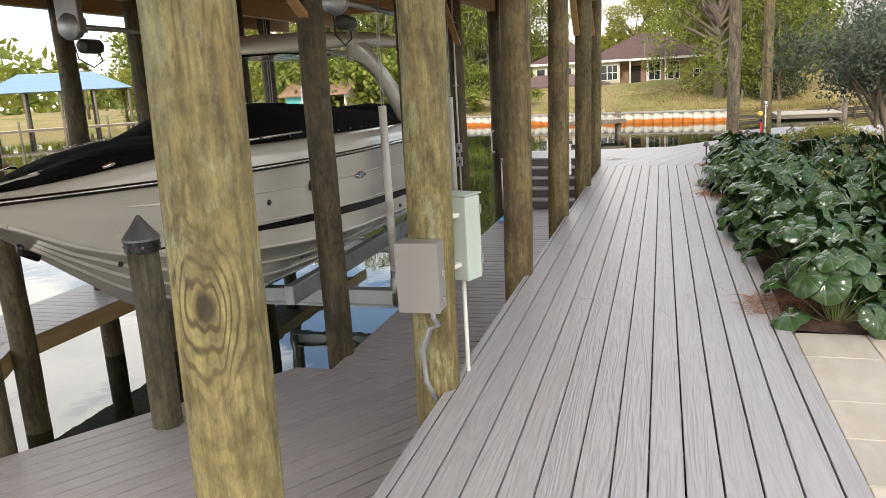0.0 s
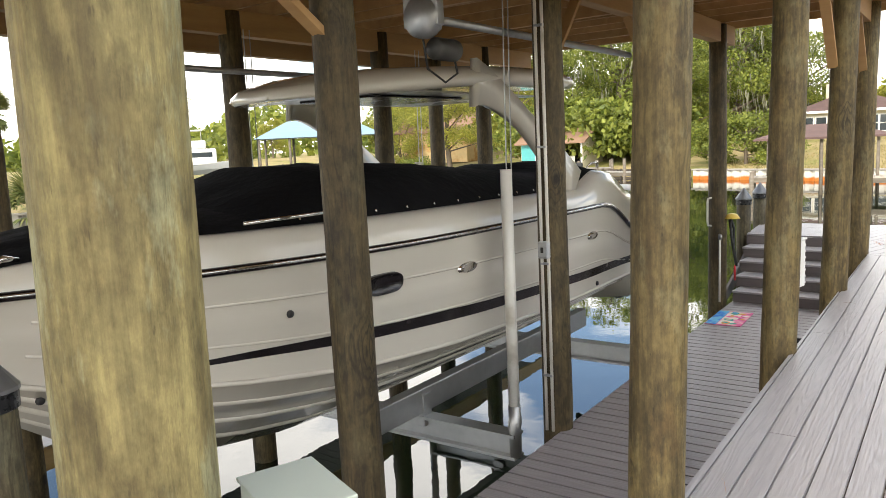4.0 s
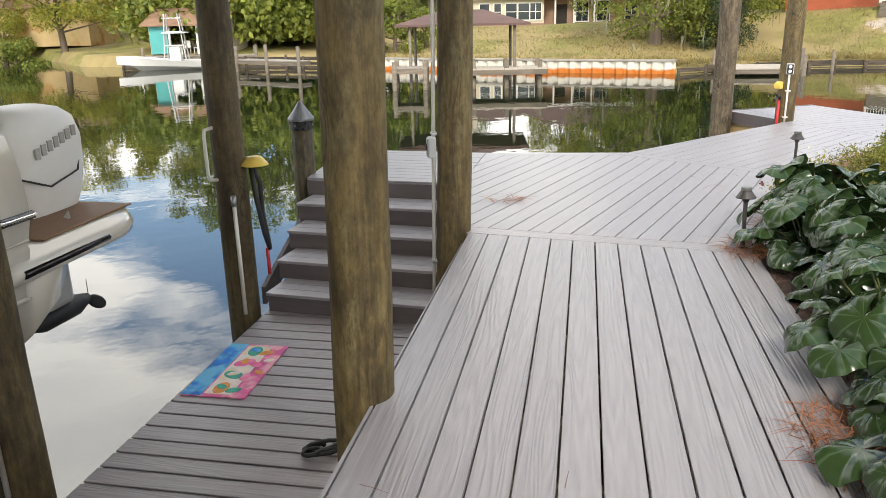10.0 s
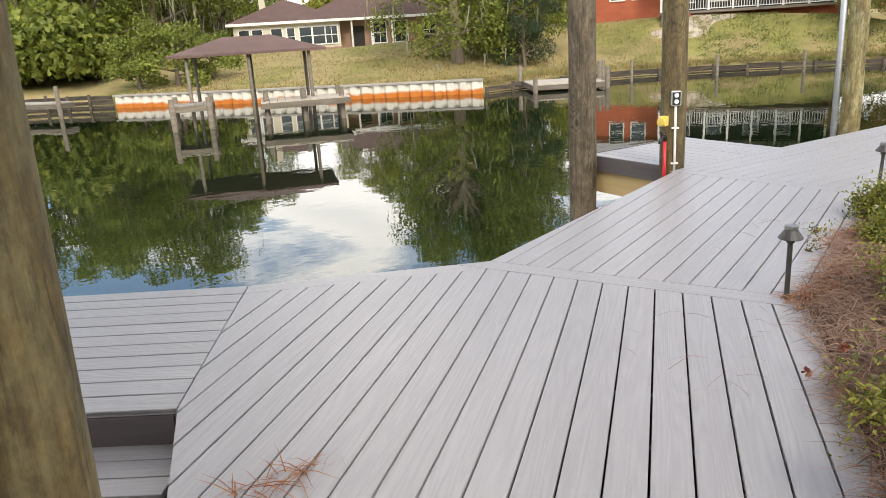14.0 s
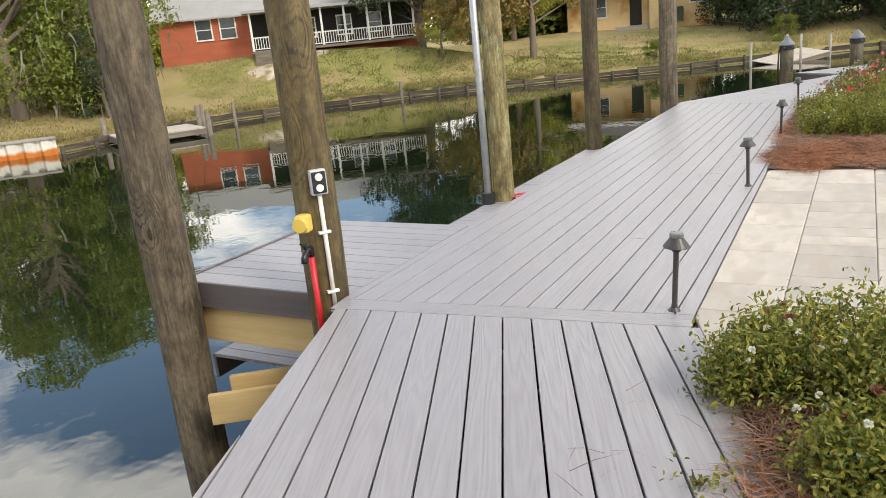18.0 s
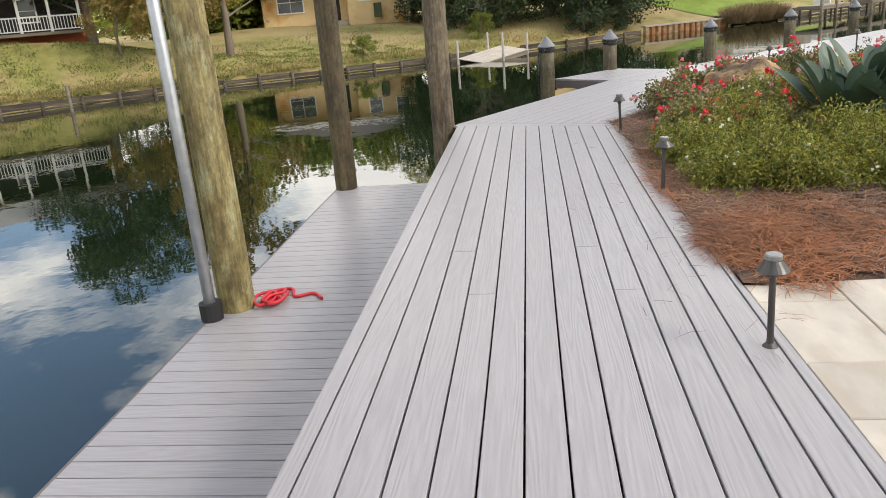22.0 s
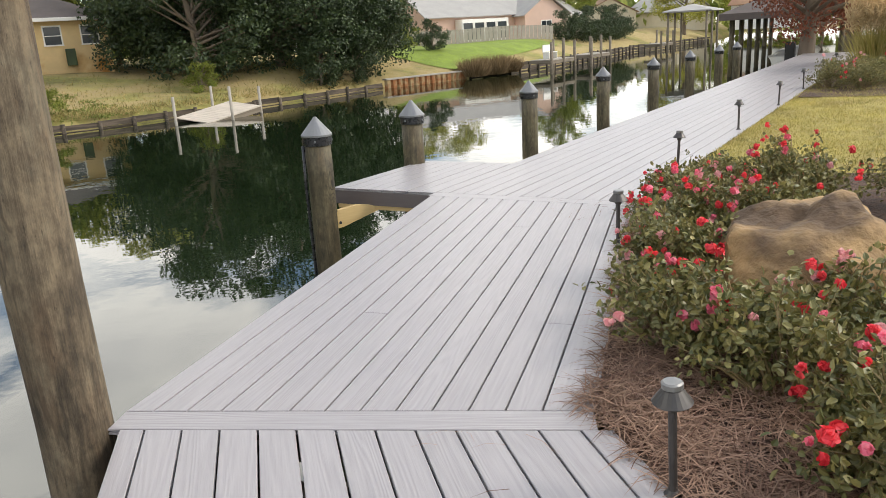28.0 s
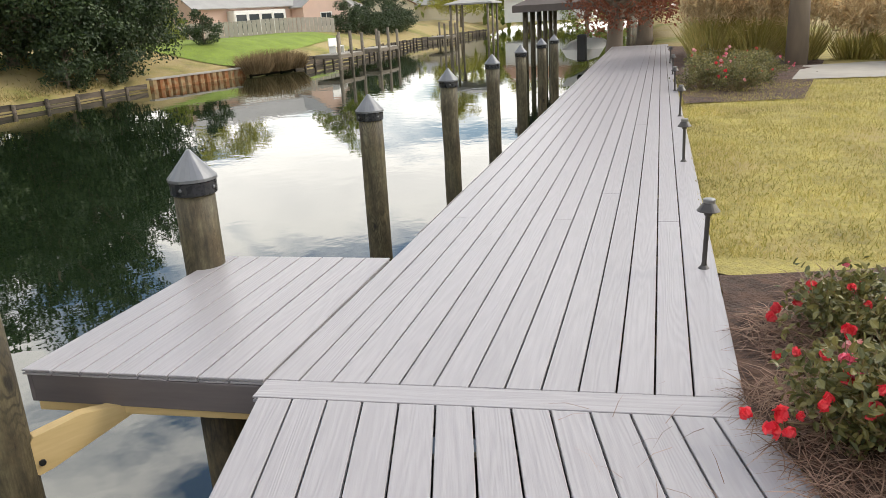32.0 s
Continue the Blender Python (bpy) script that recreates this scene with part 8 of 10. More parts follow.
put(light_oak, 68.0, 36.0, 0.4, 0.9)
for i, (x, y, sc) in enumerate(((66.0, 14.8, 1.2), (68.0, 9.8, 1.3), (71.0, 14.0, 1.35), (80.0, 17.0, 1.3), (74.5, 17.6, 1.15), (67.8, 7.4, 1.05), (69.4, 5.0, 1.0), (73.0, 6.0, 1.2), (79.0, 16.0, 1.2), (75.0, 9.0, 1.2))):
    put(dark, x, y, i * 0.9, sc)
put(autumn, 53.5, 28.5, 0.2, 2.0)
put(autumn, 52.0, 31.0, 1.9, 1.6)
put(autumn, 50.5, 33.5, 3.1, 0.75)
for i, (x, y, sc) in enumerate(((15.5, 56.0, 1.6), (13.5, 57.5, 1.3), (18.0, 57.0, 1.2), (62.5, 14.6, 0.7), (88.5, -2.5, 1.1), (82.5, -1.0, 0.8), (54.8, 21.0, 0.5), (-12.0, 76.0, 1.5))):
    put(bush, x, y, i * 1.3, sc)
for i, (x, y, sc) in enumerate(((78.0, -2.8, 0.85), (66.6, 5.2, 1.0), (64.6, 7.6, 1.0), (100.0, -26.0, 1.3), (104.0, -30.0, 1.3), (97.0, -22.5, 1.1), (108.0, -34.0, 1.3))):
    put(dark_bush, x, y, i * 1.1, sc)


def palm(x, y, h, seed, label, crown=1.7):
    rng = np.random.default_rng(seed)
    z = float(bank_height(np.array([x]), np.array([y]))[0])
    pa = thing("palm_tree", label, "palm tree", Matrix.Translation((x, y, z)))
    if h > 1:
        part("trunk", tube_bm([(0, 0, -0.3), (0.1, 0, h * 0.5), (0.0, 0.1, h)], [0.24, 0.2, 0.22], 12), M_BARK, pa, smooth=True)
    pl, al, nn, ln = [], [], [], []
    for i in range(70):
        a, el = rng.uniform(0, 2 * math.pi), rng.uniform(-1.2, 1.3)
        stem = np.array([math.cos(a) * math.cos(el), math.sin(a) * math.cos(el), math.sin(el)])
        hub = np.array([0, 0.1 * (h > 1), max(h, 0.3)]) + stem * crown * 0.45
        side = np.cross(stem, (0, 0, 1.0))
        side /= np.linalg.norm(side) + 1e-6
        upv = np.cross(side, stem)
        for j in range(15):
            f = (j - 7) / 7 * 1.35
            d = stem * math.cos(f) + side * math.sin(f) - np.array([0, 0, 0.25 * abs(f)])
            pl.append(hub)
            al.append(d)
            nn.append(upv)
            ln.append(crown * 0.62 * (1 - 0.25 * abs(f)) * rng.uniform(0.85, 1.1))
    part("fronds", leaf_cloud("fronds", np.array(pl), np.array(al), np.array(nn), ln, np.full(len(pl), 0.13), "blade"), M_PALM, pa)


palm(-26.9, 42.2, 5.8, 1, "tall cabbage palm on the far bank", 2.5)
palm(-23.0, 44.2, 6.2, 2, "cabbage palm with dry lower fronds", 2.5)
palm(-24.5, 33.5, 1.0, 3, "low young palm near the bulkhead", 2.4)
palm(-36.0, 46.0, 5.5, 4, "cabbage palm behind the bulkhead")
palm(-30.0, 118.0, 7.0, 5, "distant tall cabbage palm across the basin")
palm(-52.0, 60.0, 5.5, 6, "distant cabbage palm on the lawn")

# distant woods
rng = np.random.default_rng(90)
n = 30000
ang = rng.uniform(-1.15, 2.75, n)
rad = rng.uniform(135, 190, n)
hh = rng.uniform(0, 1, n) ** 0.8 * (7.5 + 2.5 * np.sin(ang * 13) + 2.0 * np.sin(ang * 31 + 1))
pl = np.stack([20 + rad * np.cos(ang), 10 + rad * np.sin(ang), hh], 1)
me = leaf_cloud("distant_woods", pl, rand_dirs(rng, n), rand_dirs(rng, n), rng.uniform(1.2, 2.6, n), rng.uniform(0.9, 1.7, n), "diamond")
tagged(part("distant_woods", me, M_TREE_A), "belt of distant green woods", "woods", kind="stuff")

# denser belts of foliage behind the far houses
for seed, mat, (x0, y0), (x1, y1), top, lab in ((91, M_TREE_A, (-22, 104), (30, 90), 11.0, "dense green wood behind the far docks"), (92, M_TREE_B, (28, 96), (62, 66), 6.5, "yellow-green wood behind the far houses"), (93, M_TREE_A, (72, 42), (86, 26), 10.0, "green wood behind the brick house"), (94, M_TREE_A, (-1, 74), (13, 64), 5.0, "leafy undergrowth behind the docks")):
    rng = np.random.default_rng(seed)
    n = 26000
    k, dep = rng.uniform(0, 1, n), rng.normal(scale=2.2, size=n)
    hh = rng.uniform(0.0, 1, n) ** 0.7 * top * (0.78 + 0.14 * np.sin(k * 23) + 0.1 * np.sin(k * 57 + 1))
    dx, dy = (x1 - x0), (y1 - y0)
    ln = math.hypot(dx, dy)
    pl = np.stack([x0 + dx * k - dy / ln * dep, y0 + dy * k + dx / ln * dep, hh], 1)
    me = leaf_cloud("wood_belt", pl, rand_dirs(rng, n), rand_dirs(rng, n), rng.uniform(0.35, 0.75, n), rng.uniform(0.25, 0.5, n), "diamond")
    tagged(part("wood_belt", me, mat), lab, "woods", kind="stuff")

# ---- far bank: bulkheads ----
M_SHEET = material("rusty_white_sheet", (0.70, 0.66, 0.56), rough=0.6, var=0.12, scale=3.0, bump=0.1)


def add_rust_band(m, lo, hi, color):
    """A rust stain between two heights, uneven along its edges."""
    nt = m.node_tree
    b = nt.nodes["Principled BSDF"]
    src = b.inputs["Base Color"].links[0].from_socket
    geo = nt.nodes.new("ShaderNodeNewGeometry")
    sep = nt.nodes.new("ShaderNodeSeparateXYZ")
    nt.links.new(geo.outputs["Position"], sep.inputs[0])
    no = nt.nodes.new("ShaderNodeTexNoise")
    no.inputs["Scale"].default_value = 1.3
    nt.links.new(geo.outputs["Position"], no.inputs["Vector"])
    ad = nt.nodes.new("ShaderNodeMath")
    ad.operation = "MULTIPLY_ADD"
    ad.inputs[1].default_value = 0.35
    nt.links.new(no.outputs["Fac"], ad.inputs[0])
    nt.links.new(sep.outputs["Z"], ad.inputs[2])
    ramp = nt.nodes.new("ShaderNodeMapRange")
    ramp.inputs[1].default_value, ramp.inputs[2].default_value = lo, lo + 0.1
    nt.links.new(ad.outputs[0], ramp.inputs[0])
    ramp2 = nt.nodes.new("ShaderNodeMapRange")
    ramp2.inputs[1].default_value, ramp2.inputs[2].default_value, ramp2.inputs[3].default_value, ramp2.inputs[4].default_value = hi - 0.12, hi, 1, 0
    nt.links.new(ad.outputs[0], ramp2.inputs[0])
    mu = nt.nodes.new("ShaderNodeMath")
    mu.operation = "MULTIPLY"
    nt.links.new(ramp.outputs[0], mu.inputs[0])
    nt.links.new(ramp2.outputs[0], mu.inputs[1])
    mx = nt.nodes.new("ShaderNodeMix")
    mx.data_type = "RGBA"
    mx.inputs[7].default_value = (*color, 1)
    nt.links.new(mu.outputs[0], mx.inputs[0])
    nt.links.new(src, mx.inputs[6])
    nt.links.new(mx.outputs[2], b.inputs["Base Color"])


add_rust_band(M_SHEET, -3.0, -1.27, (0.55, 0.17, 0.02))
M_SHEET2 = material("rusty_tan_sheet", (0.30, 0.21, 0.10), rough=0.8, var=0.35, scale=3.0, dark=(0.24, 0.09, 0.025), dark_at=0.48, dark_scale=2.0)


def corrugated(name, a, b, z0, z1, mat, label, pitch=0.62):
    """Sheet-pile wall: each pan and its ridge a part, under one cap."""
    wall = thing(name, label, "bulkhead", kind="structure")
    a, b = Vector(a), Vector(b)
    ln = (b - a).length
    n = int(ln / pitch)
    m = Matrix.Translation((a.x, a.y, 0)) @ Matrix.Rotation(math.atan2((b - a).y, (b - a).x), 4, "Z")
    bm = bmesh.new()
    prof = [(0, 0), (0.12, 0.14), (0.40, 0.14), (0.52, 0.0), (0.62, 0.0)]
    fr = [[bm.verts.new((x, -y, z)) for x, y in prof] + [bm.verts.new((x, -y + 0.02, z)) for x, y in prof[::-1]] for z in (z0, z1)]
    k = len(fr[0])
    for i in range(k):
        bm.faces.new((fr[0][i], fr[0][(i + 1) % k], fr[1][(i + 1) % k], fr[1][i]))
    bm.faces.new(fr[1])
    bmesh.ops.recalc_face_normals(bm, faces=bm.faces)
    pan = mesh_of(bm, "sheet_pan")
    for i in range(n):
        part("sheet_pan", pan, mat, wall, at=m @ Matrix.Translation((i * ln / n, 0, 0)) @ Matrix.Diagonal((ln / n / pitch, 1, 1, 1)))
    part("cap", box_bm(0, ln, -0.2, 0.25, z1, z1 + 0.10, 0.01), M_GREYBOARD, wall, at=m)


M_PALEBOARD = material("pale_weathered_board", (0.52, 0.46, 0.38), rough=0.85, var=0.15, scale=4.0, bump=0.2)
M_GREYBOARD = material("grey_weathered_board", (0.36, 0.33, 0.28), rough=0.85, var=0.2, scale=4.0, bump=0.2)
corrugated("bulkhead_white_a", (11.5, 54.6), (16.6, 48.95), -2.4, -1.10, M_SHEET, "white corrugated bulkhead with an orange rust band")
corrugated("bulkhead_white_b", (16.6, 48.9), (21.8, 43.5), -2.4, -1.10, M_SHEET, "white corrugated bulkhead with an orange rust band")
corrugated("bulkhead_white_c", (21.8, 43.45), (26.5, 39.0), -2.4, -1.10, M_SHEET, "white corrugated bulkhead with an orange rust band")
corrugated("bulkhead_tan", (66, 3.4), (70, -3.2), -2.4, -1.22, M_SHEET2, "tan rusted sheet-pile bulkhead", 0.5)


M_WALLWOOD = grain_wood("wet_old_plank", (0.115, 0.088, 0.062), (0.03, 0.024, 0.017), rough=0.85, rings=30, distort=3.0, along=0.1, contrast=0.6, rnd=0.3)


def timber_wall(name, pts, z1, label, seed):
    """Low retaining wall of stacked planks behind posts."""
    wall = thing(name, label, "bulkhead", kind="structure")
    rnd = random.Random(seed)
    for a, b in zip(pts, pts[1:]):
        a, b = Vector(a), Vector(b)
        ln = (b - a).length
        n = max(1, round(ln / 1.7))
        for i in range(n):
            p, q = a.lerp(b, i / n), a.lerp(b, (i + 1) / n)
            for j in range(3):
                beam(wall, "plank", p, q, 0.06, z1 - 0.3 * (j + 1) + 0.02, z1 - 0.3 * j + rnd.uniform(-0.09, 0.02), M_WALLWOOD, rnd.uniform(-0.05, 0.05))
            d = (q - p).normalized()
            w = p + Vector((d.y, -d.x)) * 0.1
            part("wall_post", tube_bm([(0, 0, -2.8), (0, 0, z1 + rnd.choice((-0.06, -0.02, 0.02, 0.08)))], [0.10, 0.09], 8), M_WALLWOOD, wall, smooth=True, at=Matrix.Translation((w.x, w.y, 0)))


timber_wall("bulkhead_timber_a", [(26.6, 38.95), (32, 39.5), (36.5, 38.6), (40.5, 36.2), (44.5, 32.6), (47.5, 28.6), (50.2, 24.0), (53, 18.6), (57, 13.4)], -1.38, "low old timber bulkhead along the far bank", 3)
timber_wall("bulkhead_timber_b", [(57.1, 13.3), (62, 7.6), (65.9, 3.6)], -1.36, "low old timber bulkhead beside a floating dock", 4)
timber_wall("bulkhead_timber_c", [(-3, 66), (3, 61.9), (8.3, 58.4), (11.4, 54.8)], -0.95, "timber bulkhead by the far docks", 5)
timber_wall("bulkhead_timber_d", [(70.3, -3.6), (73, -7.6), (82, -17.2), (98, -31.2), (115, -52.2)], -1.0, "timber bulkhead along the distant canal", 6)
corrugated("bulkhead_pale", (-27, 29.4), (-18.5, 39.9), -2.4, -0.8, M_GREYBOARD, "pale grey bulkhead below the palms")
corrugated("bulkhead_pale_far", (-60, 21.9), (-27.1, 29.4), -2.4, -0.8, M_GREYBOARD, "pale grey bulkhead along the far lawn")


# ---- far bank: docks, shelters, boats ----
def simple_dock(name, poly, z, piles, label, mat=None, direction=None):
    dk = thing(name, label, "dock")
    d = direction or (poly[1][0] - poly[0][0], poly[1][1] - poly[0][1])
    lay_boards(dk, poly, (-d[1], d[0]), poly[0], z, mat or M_GREYBOARD, 0.32, "dock_plank", thick=0.05, gap=0.02)
    for a, b in zip(poly, poly[1:] + poly[:1]):
        beam(dk, "edge_beam", a, b, 0.06, z - 0.28, z - 0.055, M_TIMBER_OLD)
    for x, y, top in piles:
        part("dock_post", tube_bm([(0, 0, -3.2), (0, 0, top)], [0.12, 0.11], 10), M_TIMBER_OLD, dk, smooth=True, at=Matrix.Translation((x, y, 0)))
    return dk


# shelter with a brown hip roof in front of the white bulkhead
shelter = thing("boat_shelter", "open boat shelter with a brown hip roof on poles", "boat shelter")
sx, sy, sa = 14.8, 39.4, math.atan2(-1.0, 2.9)
SH = Matrix.Translation((sx, sy, 0)) @ Matrix.Rotation(sa, 4, "Z")
bm = bmesh.new()
a = [bm.verts.new(p) for p in ((-3.1, -2.1, 1.0), (3.1, -2.1, 1.0), (3.1, 2.1, 1.0), (-3.1, 2.1, 1.0))]
a2 = [bm.verts.new((v.co.x, v.co.y, 1.10)) for v in a]
b = [bm.verts.new(p) for p in ((-1.0, 0, 1.72), (1.0, 0, 1.72))]
bm.faces.new(a[::-1])
for i in range(4):
    bm.faces.new((a[i], a[(i + 1) % 4], a2[(i + 1) % 4], a2[i]))
for f in ((a2[0], a2[1], b[1], b[0]), (a2[2], a2[3], b[0], b[1]), (a2[1], a2[2], b[1]), (a2[3], a2[0], b[0])):
    bm.faces.new(f)
M_SHINGLE_R = material("maroon_shingle", (0.135, 0.083, 0.07), rough=0.9, var=0.22, scale=6.0, bump=0.4)
part("roof", bm, M_SHINGLE_R, shelter, at=SH)
for x in (-2.4, 0, 2.4):
    for y in (-1.8, 1.8):
        part("pole", tube_bm([(x, y, -3.2), (x, y, 1.06)], [0.08, 0.07], 8), M_TIMBER_OLD, shelter, smooth=True, at=SH)
simple_dock("shelter_dock", [tuple((SH @ Vector(p)).xy) for p in ((0.3, -3.0, 0), (3.8, -3.0, 0), (3.8, -1.0, 0), (0.3, -1.0, 0))], -0.85, [(*(SH @ Vector((x, y, 0))).xy, -0.5) for x in (0.5, 2.0, 3.5) for y in (-2.6, -1.3)], "grey plank dock beside the boat shelter", M_PALEBOARD)
simple_dock("shelter_dock", [tuple((SH @ Vector(p)).xy) for p in ((-3.2, -2.6, 0), (-1.6, -2.6, 0), (-1.6, -1.3, 0), (-3.2, -1.3, 0))], -0.75, [(*(SH @ Vector((x, y, 0))).xy, -0.5) for x in (-3.1, -1.7) for y in (-2.6, -1.3)], "grey plank dock beside the boat shelter")

# boathouse with a teal wall, and a white fishing boat with a tower
M_TEAL = material("teal_paint", (0.10, 0.42, 0.40), rough=0.6, var=0.1, scale=3.0)
M_CREAM = material("cream_paint", (0.62, 0.56, 0.42), rough=0.7, var=0.08, scale=2.0)
M_ROOFBR = material("brown_roof", (0.30, 0.18, 0.11), rough=0.85, var=0.2, scale=4.0, bump=0.3)
M_WHITEPAINT = material("white_paint", (0.78, 0.77, 0.72), rough=0.55, var=0.05, scale=2.0, bump=0.02)
M_GLASS = material("window_glass", (0.03, 0.04, 0.045), rough=0.05, var=0.3, scale=0.8, bump=0.0)
# near-black colour in place of shade in doorways, porch and boathouse
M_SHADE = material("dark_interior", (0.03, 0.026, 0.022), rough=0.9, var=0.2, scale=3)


def gable(name, m, w, d, z0, zw, zr, walls, roof_mat, label, category, over=0.4, open_front=False):
    """A gabled building in the frame m: its ridge runs along x, its front faces -y."""
    b = thing(name, label, category)
    t = 0.12
    if not open_front:
        part("wall_front", box_bm(-w / 2, w / 2, -d / 2, -d / 2 + t, z0, zw, 0), walls, b, at=m)
    part("wall_back", box_bm(-w / 2, w / 2, d / 2 - t, d / 2, z0, zw, 0), walls, b, at=m)
    for sx in (-1, 1):
        bm = bmesh.new()
        x0, x1 = sorted((sx * w / 2, sx * (w / 2 - t)))
        pr = [(-d / 2 + t, z0), (d / 2 - t, z0), (d / 2 - t, zw), (0, zr - 0.1), (-d / 2 + t, zw)]
        vs = [[bm.verts.new((x, y, z)) for y, z in pr] for x in (x0, x1)]
        bm.faces.new(vs[0][::-1])
        bm.faces.new(vs[1])
        for i in range(5):
            bm.faces.new((vs[0][i], vs[0][(i + 1) % 5], vs[1][(i + 1) % 5], vs[1][i]))
        bmesh.ops.recalc_face_normals(bm, faces=bm.faces)
        part("wall_end", bm, walls, b, at=m)
    sl = (zr - zw) / (d / 2)
    for sy in (-1, 1):
        bm = bmesh.new()
        ye, ze = sy * (d / 2 + over), zw - sl * over
        q = [(-w / 2 - over, 0, zr), (w / 2 + over, 0, zr), (w / 2 + over, ye, ze), (-w / 2 - over, ye, ze)]
        vs = [[bm.verts.new((x, y, z + dz)) for x, y, z in q] for dz in (0, 0.10)]
        bm.faces.new(vs[0])
        bm.faces.new(vs[1][::-1])
        for i in range(4):
            bm.faces.new((vs[0][i], vs[0][(i + 1) % 4], vs[1][(i + 1) % 4], vs[1][i]))
        bmesh.ops.recalc_face_normals(bm, faces=bm.faces)
        part("roof_slope", bm, roof_mat, b, at=m)
    return b


def window(parent, m, x, y, z, w, h, side="y-", mullions=1, mat=None):
    """A framed window on a wall face: frame, sill, pane and bars."""
    rot = {"y-": 0, "x+": math.pi / 2, "y+": math.pi, "x-": -math.pi / 2}[side]
    mm = m @ Matrix.Translation((x, y, z)) @ Matrix.Rotation(rot, 4, "Z")
    bm = bmesh.new()
    for q in ((-w / 2 - 0.09, -w / 2, 0, h), (w / 2, w / 2 + 0.09, 0, h)):
        add_box(bm, q[0], q[1], -0.06, 0.0, q[2], q[3])
    add_box(bm, -w / 2 - 0.09, w / 2 + 0.09, -0.06, 0.0, h, h + 0.1)
    add_box(bm, -w / 2 - 0.12, w / 2 + 0.12, -0.10, 0.0, -0.09, 0)
    win = part("window", bm, mat or M_WHITEPAINT, parent, "white framed window", at=mm)
    part("pane", box_bm(-w / 2, w / 2, -0.02, -0.004, 0, h), M_GLASS, win, "dark glass pane", at=mm)
    bm = bmesh.new()
    add_box(bm, -w / 2, w / 2, -0.04, -0.022, h / 2 - 0.025, h / 2 + 0.025)
    for i in range(mullions):
        xx = -w / 2 + w * (i + 1) / (mullions + 1)
        add_box(bm, xx - 0.02, xx + 0.02, -0.04, -0.022, 0, h / 2 - 0.026)
        add_box(bm, xx - 0.02, xx + 0.02, -0.04, -0.022, h / 2 + 0.026, h)
    part("glazing_bar", bm, mat or M_WHITEPAINT, win, at=mm)
    return win


TB = Matrix.Translation((2.6, 66.8, 0)) @ Matrix.Rotation(-0.5, 4, "Z")
teal = gable("teal_boathouse", TB, 6.0, 4.2, -0.9, 1.35, 2.35, M_CREAM, M_ROOFBR, "small boathouse with a brown roof and a teal end", "boathouse", 0.4, True)
part("teal_door", box_bm(-2.9, -1.4, -2.1, -2.0, -0.85, 1.3, 0.01), M_TEAL, teal, "teal painted panel", at=TB)
part("inner_shade", box_bm(-1.3, 2.8, 1.7, 1.75, -0.85, 1.3, 0), M_SHADE, teal, at=TB)
for x in (-1.3, 1.0, 2.9):
    part("porch_post", box_bm(x - 0.07, x + 0.07, -2.1, -1.96, -0.9, 1.35, 0.01), M_WHITEPAINT, teal, at=TB)
for i in range(3):
    ch = thing("patio_chair", "white patio chair on the far dock", "chair", TB @ Matrix.Translation((-0.5 + i * 1.0, -1.2, -0.87)), "patio chairs")
    part("seat", box_bm(-0.25, 0.25, -0.25, 0.25, 0.40, 0.45, 0.01), M_WHITEPAINT, ch)
    part("backrest", box_bm(-0.25, 0.25, 0.22, 0.27, 0.45, 0.95, 0.01), M_WHITEPAINT, ch)
    for x in (-0.22, 0.22):
        for y in (-0.22, 0.22):
            part("leg", box_bm(x - 0.02, x + 0.02, y - 0.02, y + 0.02, 0, 0.4, 0), M_WHITEPAINT, ch)
simple_dock("far_dock", [(-1.5, 63.6), (6.5, 60.6), (6.5, 62.0), (-1.5, 65.2)], -0.9, [(-1.4, 63.6, -0.3), (1.2, 62.6, -0.2), (3.8, 61.6, -0.3), (6.4, 60.6, -0.2), (6.4, 62.0, -0.3)], "long grey dock in front of the teal boathouse")
simple_dock("far_dock", [(4.8, 55.5), (8.2, 50.6), (9.0, 51.4), (5.6, 56.3)], -0.95, [(4.8, 55.5, -0.1), (6.5, 53.0, 0.0), (8.2, 50.6, -0.1)], "weathered dock along the far bank")


